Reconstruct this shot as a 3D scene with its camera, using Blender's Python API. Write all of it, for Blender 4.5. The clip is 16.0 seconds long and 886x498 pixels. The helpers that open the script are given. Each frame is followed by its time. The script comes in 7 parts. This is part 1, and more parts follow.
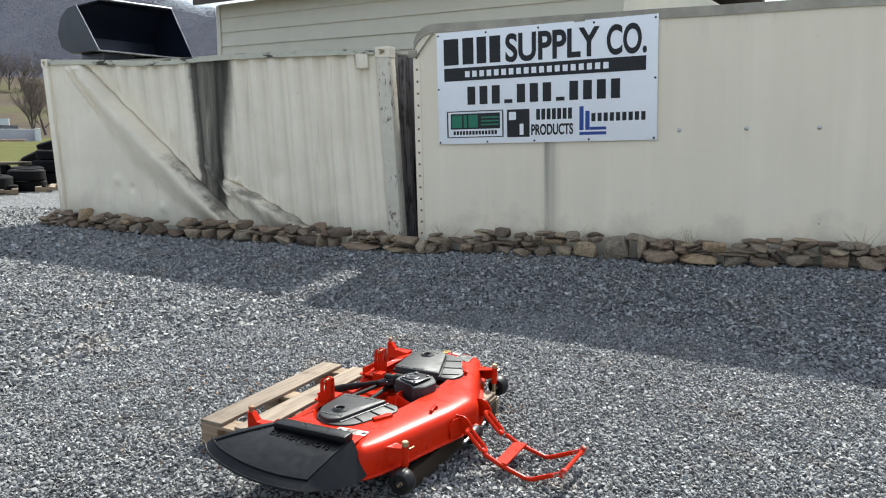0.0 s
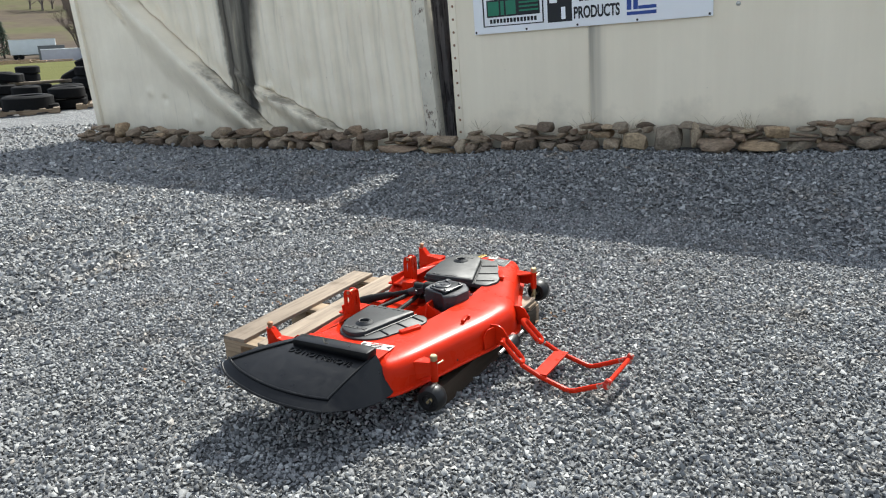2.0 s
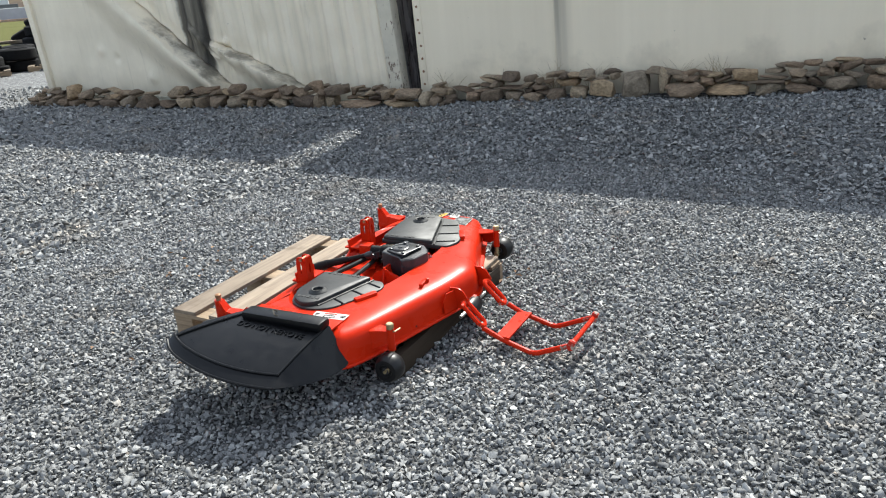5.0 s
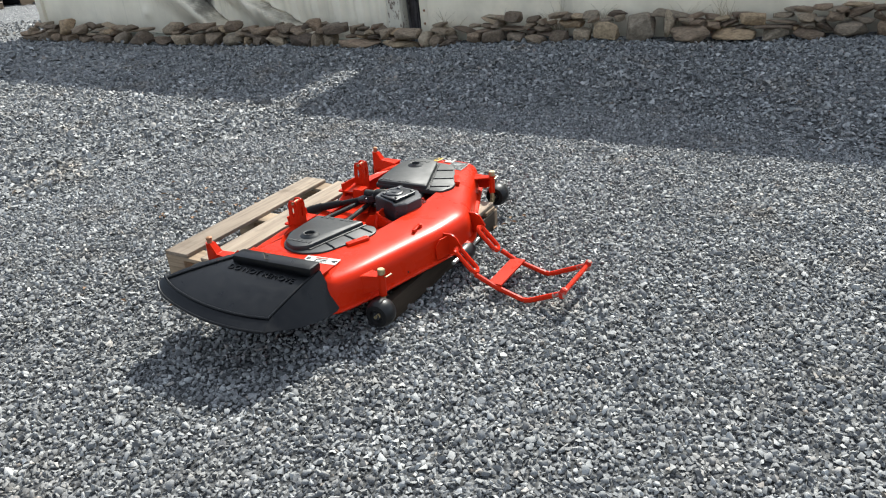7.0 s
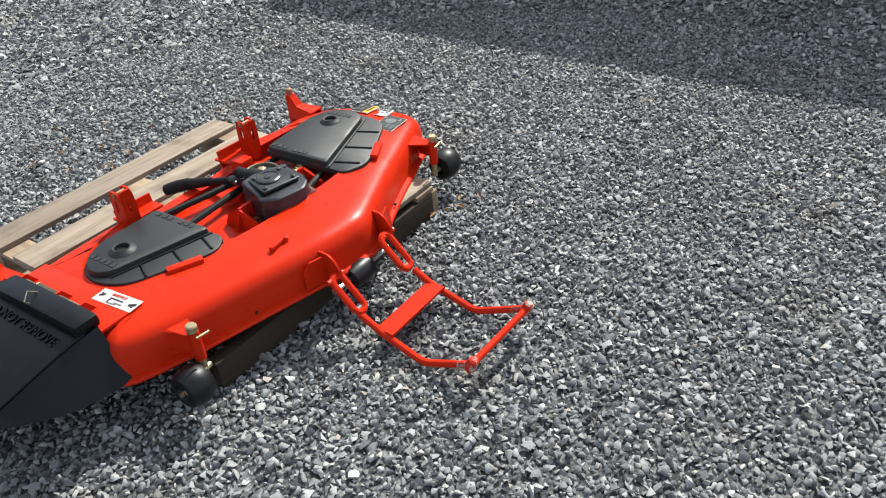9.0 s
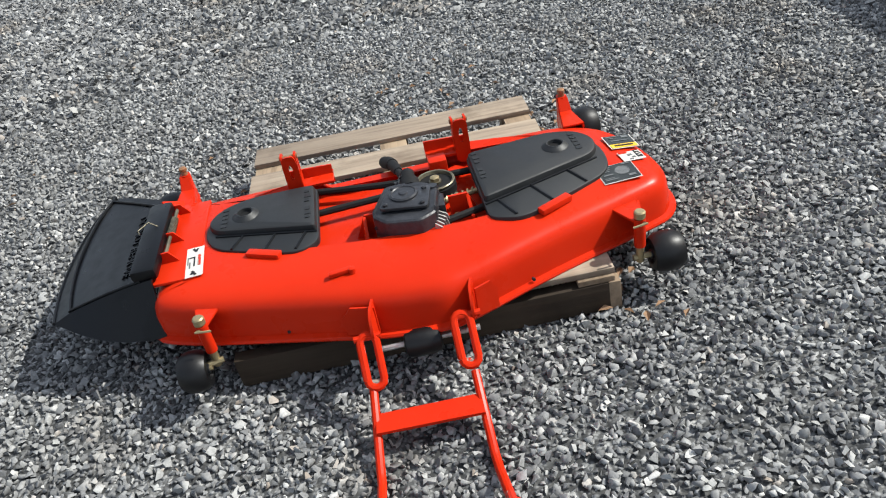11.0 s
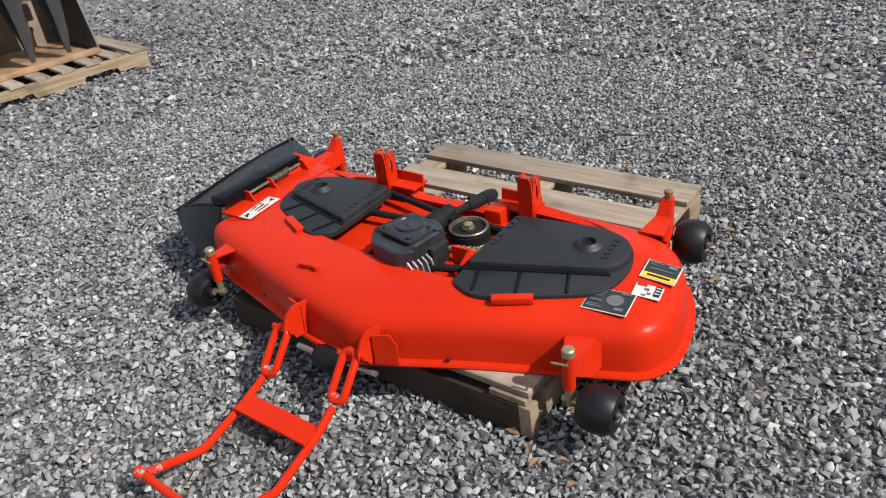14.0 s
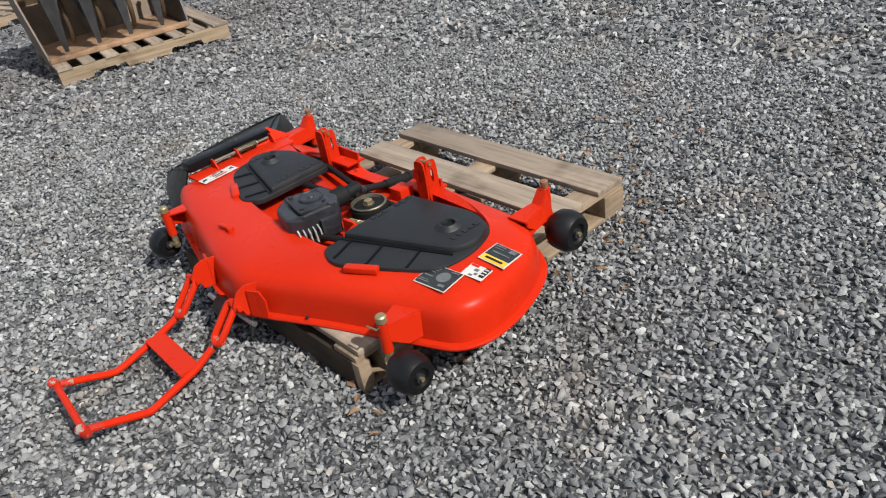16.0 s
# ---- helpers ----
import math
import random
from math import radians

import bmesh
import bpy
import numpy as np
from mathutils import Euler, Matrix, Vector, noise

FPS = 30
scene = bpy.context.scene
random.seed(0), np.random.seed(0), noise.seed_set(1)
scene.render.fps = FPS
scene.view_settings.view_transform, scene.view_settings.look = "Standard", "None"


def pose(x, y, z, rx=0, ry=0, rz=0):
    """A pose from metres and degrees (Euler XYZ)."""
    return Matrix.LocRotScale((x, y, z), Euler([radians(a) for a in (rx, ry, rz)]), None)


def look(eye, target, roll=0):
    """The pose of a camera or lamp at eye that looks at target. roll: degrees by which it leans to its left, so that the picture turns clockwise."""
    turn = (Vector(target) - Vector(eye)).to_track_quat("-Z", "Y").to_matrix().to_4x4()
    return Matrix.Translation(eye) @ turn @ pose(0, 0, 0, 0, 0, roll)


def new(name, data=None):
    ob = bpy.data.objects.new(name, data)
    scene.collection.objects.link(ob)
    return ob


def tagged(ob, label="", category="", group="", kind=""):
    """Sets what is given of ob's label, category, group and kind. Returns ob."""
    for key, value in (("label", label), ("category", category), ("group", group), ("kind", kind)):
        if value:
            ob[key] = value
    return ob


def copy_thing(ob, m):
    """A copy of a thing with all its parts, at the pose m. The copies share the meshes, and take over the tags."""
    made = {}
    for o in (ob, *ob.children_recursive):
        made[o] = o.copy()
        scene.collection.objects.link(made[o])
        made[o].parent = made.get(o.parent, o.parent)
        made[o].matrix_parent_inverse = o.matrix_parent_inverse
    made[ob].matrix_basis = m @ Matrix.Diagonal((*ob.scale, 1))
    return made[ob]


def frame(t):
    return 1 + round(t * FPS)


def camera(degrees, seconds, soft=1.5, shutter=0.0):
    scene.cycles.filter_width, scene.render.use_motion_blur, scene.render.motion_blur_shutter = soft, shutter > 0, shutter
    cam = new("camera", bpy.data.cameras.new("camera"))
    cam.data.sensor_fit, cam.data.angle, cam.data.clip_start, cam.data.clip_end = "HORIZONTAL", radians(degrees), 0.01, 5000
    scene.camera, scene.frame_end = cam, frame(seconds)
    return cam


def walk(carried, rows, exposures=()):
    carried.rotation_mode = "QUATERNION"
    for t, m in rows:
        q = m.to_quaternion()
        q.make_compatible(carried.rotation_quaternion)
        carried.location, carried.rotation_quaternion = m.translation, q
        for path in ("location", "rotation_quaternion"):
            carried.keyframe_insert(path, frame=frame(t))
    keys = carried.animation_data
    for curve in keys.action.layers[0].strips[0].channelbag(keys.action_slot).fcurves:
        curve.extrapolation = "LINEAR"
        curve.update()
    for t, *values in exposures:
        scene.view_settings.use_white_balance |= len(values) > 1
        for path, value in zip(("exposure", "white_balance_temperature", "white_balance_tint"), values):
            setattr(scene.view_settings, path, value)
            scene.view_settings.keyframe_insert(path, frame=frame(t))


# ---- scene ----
cam = camera(61.5, 16.0, soft=1.15, shutter=0.05)

# seconds, eye, target, roll
PATH = [
    (0, (0.371, 0.196, 1.552), (0.198, 2.163, 1.229), 0.8),
    (0.5, (0.359, 0.197, 1.548), (0.159, 2.154, 1.191), 0.7),
    (1, (0.36, 0.237, 1.541), (0.124, 2.178, 1.12), 0.2),
    (1.5, (0.381, 0.323, 1.496), (0.106, 2.24, 0.996), -1.0),
    (2, (0.438, 0.518, 1.473), (0.134, 2.41, 0.897), -2.4),
    (2.5, (0.493, 0.615, 1.471), (0.178, 2.488, 0.846), -3.7),
    (3, (0.501, 0.615, 1.479), (0.195, 2.481, 0.83), -4.4),
    (3.5, (0.511, 0.646, 1.467), (0.225, 2.511, 0.806), -4.6),
    (4, (0.505, 0.674, 1.463), (0.239, 2.537, 0.787), -4.6),
    (6.5, (0.503, 0.67, 1.458), (0.274, 2.499, 0.682), -3.3),
    (7, (0.53, 0.703, 1.458), (0.284, 2.502, 0.619), -3.2),
    (7.5, (0.58, 0.845, 1.443), (0.301, 2.59, 0.507), -3.9),
    (8, (0.586, 1.188, 1.421), (0.278, 2.879, 0.398), -3.7),
    (8.5, (0.757, 1.51, 1.415), (0.399, 3.136, 0.308), -3.9),
    (9, (0.97, 1.897, 1.42), (0.521, 3.477, 0.278), -4.6),
    (9.5, (1.023, 2.365, 1.417), (0.438, 3.887, 0.26), -2.0),
    (10, (1.122, 2.678, 1.387), (0.082, 3.902, 0.196), -4.3),
    (10.2, (1.191, 2.804, 1.352), (-0.015, 3.839, 0.138), -5.3),
    (12.3, (1.947, 3.481, 1.331), (0.312, 3.898, 0.257), -14.4),
    (12.5, (1.925, 3.579, 1.316), (0.302, 4.021, 0.233), -15.0),
    (13, (1.709, 3.882, 1.283), (0.155, 4.439, 0.153), -13.9),
    (13.5, (1.613, 4.075, 1.324), (-0.1, 4.263, 0.308), -10.6),
    (14, (1.576, 4.329, 1.278), (-0.064, 3.794, 0.266), -7.5),
    (14.5, (1.709, 4.484, 1.301), (0.158, 3.692, 0.318), -7.4),
    (15, (1.828, 4.626, 1.323), (0.318, 3.709, 0.385), -7.9),
    (15.5, (1.733, 4.932, 1.339), (0.252, 3.963, 0.407), -8.7),
    (16, (1.489, 5.087, 1.302), (0.022, 4.197, 0.273), -10.1),
]
walk(cam, [(t, look(eye, aim, roll)) for t, eye, aim, roll in PATH], exposures=[(0.0, 0.98, 6350, 5), (2.0, 0.98, 6400, 5), (3.5, 1.00, 6400, 5), (7.5, 0.94, 6400, 5), (10.0, 0.71, 6450, 6), (12.5, 0.51, 6380, 7), (15.5, 0.29, 6450, 9), (16.0, 0.29, 6450, 9)])

# ---- world and sun ----
SUN_ELEVATION = 45.0
SUN_TOWARD = Vector((0.258, 0.966, 0.0)).normalized()      # level direction towards the sun
world = bpy.data.worlds.new("world")
scene.world = world
world.use_nodes = True
wn = world.node_tree
sky = wn.nodes.new("ShaderNodeTexSky")
sky.sky_type = "NISHITA"
sky.sun_disc = False
sky.sun_elevation = radians(SUN_ELEVATION)
sky.sun_rotation = math.atan2(SUN_TOWARD.x, SUN_TOWARD.y)
sky.altitude = 300
sky.air_density = 0.9
sky.dust_density = 2.5
# thin broken cloud over the whole sky
cloud_at = wn.nodes.new("ShaderNodeTexCoord")
cloud = wn.nodes.new("ShaderNodeTexNoise")
cloud.inputs["Scale"].default_value, cloud.inputs["Detail"].default_value = 2.2, 6.0
cloud_amount = wn.nodes.new("ShaderNodeMapRange")
for key, v in (("From Min", 0.38), ("From Max", 0.72), ("To Min", 0.12), ("To Max", 0.72)):
    cloud_amount.inputs[key].default_value = v
veil = wn.nodes.new("ShaderNodeMix")
veil.data_type = "RGBA"
veil.inputs[7].default_value = (7.5, 7.75, 8.3, 1)
wn.links.new(cloud_at.outputs["Generated"], cloud.inputs["Vector"])
wn.links.new(cloud.outputs["Fac"], cloud_amount.inputs["Value"])
wn.links.new(cloud_amount.outputs["Result"], veil.inputs[0])
wn.links.new(sky.outputs["Color"], veil.inputs[6])
wn.links.new(veil.outputs[2], wn.nodes["Background"].inputs["Color"])
wn.nodes["Background"].inputs["Strength"].default_value = 0.107
sun = new("sun", bpy.data.lights.new("sun", "SUN"))
sun.data.energy = 4.4
sun.data.angle = radians(0.53)
sun.data.color = (1.0, 0.966, 0.912)
sun_dir = SUN_TOWARD * math.cos(radians(SUN_ELEVATION)) + Vector((0, 0, math.sin(radians(SUN_ELEVATION))))
sun.matrix_world = look(sun_dir * 60, (0, 0, 0))

# ---- materials ----


class Mat:
    """A node material with a Principled shader and short ways to add textures."""

    def __init__(self, name, rough=0.6, metal=0.0, spec=0.5):
        self.m = bpy.data.materials.new(name)
        self.m.use_nodes = True
        self.n, self.l = self.m.node_tree.nodes, self.m.node_tree.links
        self.p = self.n["Principled BSDF"]
        self.p.inputs["Roughness"].default_value = rough
        self.p.inputs["Metallic"].default_value = metal
        self.p.inputs["Specular IOR Level"].default_value = spec

    def node(self, kind, **props):
        nd = self.n.new(kind)
        for k, v in props.items():
            nd.inputs[k].default_value = v
        return nd

    def coords(self, space="Object"):
        return self.n.new("ShaderNodeTexCoord").outputs[space]

    def noise(self, scale, detail=4.0, rough=0.55, vec=None):
        nd = self.node("ShaderNodeTexNoise", Scale=scale, Detail=detail, Roughness=rough)
        self.l.new(vec if vec is not None else self.coords(), nd.inputs["Vector"])
        return nd.outputs["Fac"]

    def voronoi(self, scale, out="Distance", vec=None):
        nd = self.node("ShaderNodeTexVoronoi", Scale=scale)
        self.l.new(vec if vec is not None else self.coords(), nd.inputs["Vector"])
        return nd.outputs[out]

    def stretch(self, sx, sy, sz, space="Object"):
        mp = self.n.new("ShaderNodeMapping")
        mp.inputs["Scale"].default_value = (sx, sy, sz)
        self.l.new(self.coords(space), mp.inputs["Vector"])
        return mp.outputs["Vector"]

    def ramp(self, fac, stops):
        nd = self.n.new("ShaderNodeValToRGB")
        els = nd.color_ramp.elements
        while len(els) < len(stops):
            els.new(0.5)
        for e, (pos, col) in zip(els, stops):
            e.position = pos
            e.color = (*col, 1) if len(col) == 3 else col
        self.l.new(fac, nd.inputs["Fac"])
        return nd.outputs["Color"]

    def value(self, fac, lo, hi, a=0.0, b=1.0):
        nd = self.node("ShaderNodeMapRange")
        nd.inputs["From Min"].default_value, nd.inputs["From Max"].default_value = lo, hi
        nd.inputs["To Min"].default_value, nd.inputs["To Max"].default_value = a, b
        self.l.new(fac, nd.inputs["Value"])
        return nd.outputs["Result"]

    def math(self, op, a, b):
        nd = self.n.new("ShaderNodeMath")
        nd.operation = op
        for k, v in enumerate((a, b)):
            if isinstance(v, (int, float)):
                nd.inputs[k].default_value = v
            else:
                self.l.new(v, nd.inputs[k])
        return nd.outputs[0]

    def mix(self, fac, a, b, mode="MIX"):
        nd = self.n.new("ShaderNodeMix")
        nd.data_type, nd.blend_type = "RGBA", mode
        for sock, v in ((nd.inputs[0], fac), (nd.inputs[6], a), (nd.inputs[7], b)):
            if isinstance(v, (int, float)):
                sock.default_value = v
            elif isinstance(v, tuple):
                sock.default_value = (*v, 1)
            else:
                self.l.new(v, sock)
        return nd.outputs[2]

    def axis(self, name, space="Object"):
        nd = self.n.new("ShaderNodeSeparateXYZ")
        self.l.new(self.coords(space), nd.inputs[0])
        return nd.outputs[name]

    def random(self):
        return self.n.new("ShaderNodeObjectInfo").outputs["Random"]

    def island(self):
        return self.n.new("ShaderNodeNewGeometry").outputs["Random Per Island"]

    def color(self, c):
        if isinstance(c, tuple):
            self.p.inputs["Base Color"].default_value = (*c, 1)
        else:
            self.l.new(c, self.p.inputs["Base Color"])
        return self

    def rough(self, r):
        self.l.new(r, self.p.inputs["Roughness"])
        return self

    def bump(self, height, strength=0.4, dist=0.01):
        nd = self.node("ShaderNodeBump", Strength=strength, Distance=dist)
        self.l.new(height, nd.inputs["Height"])
        self.l.new(nd.outputs["Normal"], self.p.inputs["Normal"])
        return self


def plain(name, col, rough=0.6, metal=0.0, scale=30.0, vary=0.15, bump=0.15, dist=0.004, spec=0.5):
    """A surface of one colour with slight mottling, fine relief and uneven gloss."""
    a = Mat(name, rough, metal, spec)
    n1, n2 = a.noise(scale), a.noise(scale * 0.12, 3)
    dark = tuple(c * (1 - vary) for c in col)
    light = tuple(min(1, c * (1 + vary)) for c in col)
    a.color(a.mix(0.5, a.ramp(n1, [(0.3, dark), (0.7, light)]), a.ramp(n2, [(0.35, dark), (0.65, light)])))
    a.rough(a.value(n2, 0.3, 0.7, max(0.05, rough - 0.08), min(1, rough + 0.08)))
    a.bump(n1, bump, dist)
    return a.m


def gravel_stone_mat():
    a = Mat("crushed_gravel", 0.72, spec=0.3)
    tone = a.ramp(a.island(), [(0.0, (0.110, 0.112, 0.115)), (0.20, (0.165, 0.167, 0.170)), (0.48, (0.226, 0.228, 0.228)), (0.72, (0.280, 0.282, 0.279)), (0.91, (0.355, 0.357, 0.350)), (0.970, (0.48, 0.477, 0.465)), (1.0, (0.26, 0.222, 0.187))])
    patch = a.ramp(a.noise(0.55, 5, 0.6), [(0.3, (0.91, 0.905, 0.895)), (0.6, (1.0, 1.0, 1.0))])
    soil = a.ramp(a.noise(1.7, 5, 0.65), [(0.55, (1.0, 1.0, 1.0)), (0.70, (0.97, 0.87, 0.77))])
    patch = a.mix(1.0, patch, soil, "MULTIPLY")
    patch = a.mix(1.0, patch, a.ramp(a.noise(3.2, 4, 0.6), [(0.32, (0.86, 0.855, 0.85)), (0.62, (1.06, 1.06, 1.06))]), "MULTIPLY")
    dx, dy = a.math("ADD", a.axis("X"), 3.4), a.math("ADD", a.axis("Y"), 1.0)
    away = a.math("SQRT", a.math("ADD", a.math("MULTIPLY", dx, dx), a.math("MULTIPLY", dy, dy)), 0.0)
    mud = a.math("MULTIPLY", a.value(a.math("ADD", away, a.math("MULTIPLY", a.noise(0.9, 4), 2.0)), 2.6, 4.6, 1.0, 0.0), a.value(a.noise(1.3, 5, 0.6), 0.30, 0.55, 0.55, 1.0))
    patch = a.mix(mud, patch, (0.70, 0.66, 0.655))
    fine = a.ramp(a.noise(160, 3), [(0.3, (0.8, 0.8, 0.8)), (0.7, (1.15, 1.15, 1.15))])
    a.color(a.mix(1.0, a.mix(1.0, tone, patch, "MULTIPLY"), fine, "MULTIPLY"))
    a.bump(a.noise(220, 3), 0.25, 0.002)
    return a.m


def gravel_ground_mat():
    """Packed gravel, painted darker near the deck for the shade between its loose stones."""
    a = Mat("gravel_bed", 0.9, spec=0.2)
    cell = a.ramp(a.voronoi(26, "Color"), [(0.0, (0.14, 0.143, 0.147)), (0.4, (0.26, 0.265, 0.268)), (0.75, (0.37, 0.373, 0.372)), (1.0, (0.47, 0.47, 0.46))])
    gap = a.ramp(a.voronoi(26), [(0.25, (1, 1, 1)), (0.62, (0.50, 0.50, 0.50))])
    wear_shade = a.ramp(a.noise(0.3, 5, 0.6), [(0.3, (1.0, 0.995, 0.99)), (0.62, (1.2, 1.2, 1.2))])
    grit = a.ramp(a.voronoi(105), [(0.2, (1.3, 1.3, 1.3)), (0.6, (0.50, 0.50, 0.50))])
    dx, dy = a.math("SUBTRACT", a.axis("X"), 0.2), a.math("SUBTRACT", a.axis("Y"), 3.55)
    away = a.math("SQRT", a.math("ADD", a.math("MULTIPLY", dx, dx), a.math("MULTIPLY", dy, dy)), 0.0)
    # shade of the stone gaps, put into the bed colour nearest the deck
    dust_shade_mask = a.value(a.math("ADD", away, a.math("MULTIPLY", a.math("SUBTRACT", a.noise(0.5, 5, 0.6), 0.5), 6.0)), 1.8, 7.5, 0.62, 0.0)
    wear_shade = a.mix(dust_shade_mask, wear_shade, (0.30, 0.30, 0.30))
    a.color(a.mix(1.0, a.mix(1.0, a.mix(1.0, cell, gap, "MULTIPLY"), grit, "MULTIPLY"), wear_shade, "MULTIPLY"))
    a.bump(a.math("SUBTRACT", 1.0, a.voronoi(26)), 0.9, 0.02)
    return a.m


def grass_mat():
    a = Mat("grass", 1.0, spec=0.03)
    a.color(a.mix(0.5, a.ramp(a.noise(0.08, 6), [(0.3, (0.080, 0.088, 0.029)), (0.55, (0.110, 0.114, 0.042)), (0.75, (0.14, 0.118, 0.062))]),
                  a.ramp(a.noise(4.0, 4), [(0.3, (0.08, 0.08, 0.034)), (0.7, (0.13, 0.126, 0.054))])))
    a.bump(a.noise(8, 4), 0.6, 0.1)
    return a.m


def woods_mat():
    a = Mat("woodland_floor", 1.0, spec=0.0)
    # distance haze put into the colour as a blue-grey tint
    a.color(a.mix(0.5, a.ramp(a.noise(0.03, 6), [(0.3, (0.078, 0.082, 0.104)), (0.7, (0.100, 0.102, 0.122))]), a.ramp(a.noise(0.3, 4), [(0.35, (0.080, 0.084, 0.105)), (0.65, (0.098, 0.101, 0.121))])))
    return a.m


def meadow_mat():
    """Winter meadow: tan and brown grass with greener stretches."""
    a = Mat("winter_meadow", 1.0, spec=0.02)
    patch = a.ramp(a.noise(0.022, 5, 0.55), [(0.40, (0.078, 0.060, 0.052)), (0.50, (0.100, 0.080, 0.058)), (0.56, (0.100, 0.098, 0.050)), (0.70, (0.085, 0.095, 0.042))])
    a.color(a.mix(0.35, patch, a.ramp(a.noise(0.3, 5), [(0.3, (0.062, 0.054, 0.044)), (0.7, (0.115, 0.100, 0.072))])))
    return a.m


def red_paint_mat():
    a = Mat("red_orange_paint", 0.3, spec=0.10)
    n = a.noise(3.0, 5, 0.6)
    dust_shade_mask = a.noise(55, 4)
    base = a.ramp(n, [(0.3, (0.45, 0.0165, 0.0035)), (0.7, (0.52, 0.0225, 0.005))])
    a.color(a.mix(a.value(dust_shade_mask, 0.58, 0.8, 0.0, 0.10), base, (0.44, 0.075, 0.035)))
    a.rough(a.value(a.noise(9, 4), 0.3, 0.7, 0.24, 0.36))
    a.bump(a.noise(420, 2), 0.04, 0.001)
    return a.m


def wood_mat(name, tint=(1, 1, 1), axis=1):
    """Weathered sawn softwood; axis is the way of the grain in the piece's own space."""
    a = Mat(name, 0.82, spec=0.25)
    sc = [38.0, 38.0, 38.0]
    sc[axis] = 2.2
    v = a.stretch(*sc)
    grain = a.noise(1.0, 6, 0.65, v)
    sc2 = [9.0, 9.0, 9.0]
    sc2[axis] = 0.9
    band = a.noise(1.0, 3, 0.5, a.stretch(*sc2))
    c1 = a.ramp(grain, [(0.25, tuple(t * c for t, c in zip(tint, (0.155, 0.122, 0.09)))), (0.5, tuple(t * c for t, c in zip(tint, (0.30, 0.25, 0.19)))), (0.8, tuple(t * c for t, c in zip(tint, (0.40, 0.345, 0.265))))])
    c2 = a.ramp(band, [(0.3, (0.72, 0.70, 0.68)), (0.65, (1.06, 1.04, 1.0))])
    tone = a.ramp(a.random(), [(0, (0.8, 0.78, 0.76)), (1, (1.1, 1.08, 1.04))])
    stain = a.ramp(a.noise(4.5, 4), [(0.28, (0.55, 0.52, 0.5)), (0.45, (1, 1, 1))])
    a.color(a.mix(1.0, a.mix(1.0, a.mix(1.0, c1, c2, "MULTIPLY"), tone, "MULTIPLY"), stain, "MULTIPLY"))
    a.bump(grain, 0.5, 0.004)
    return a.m


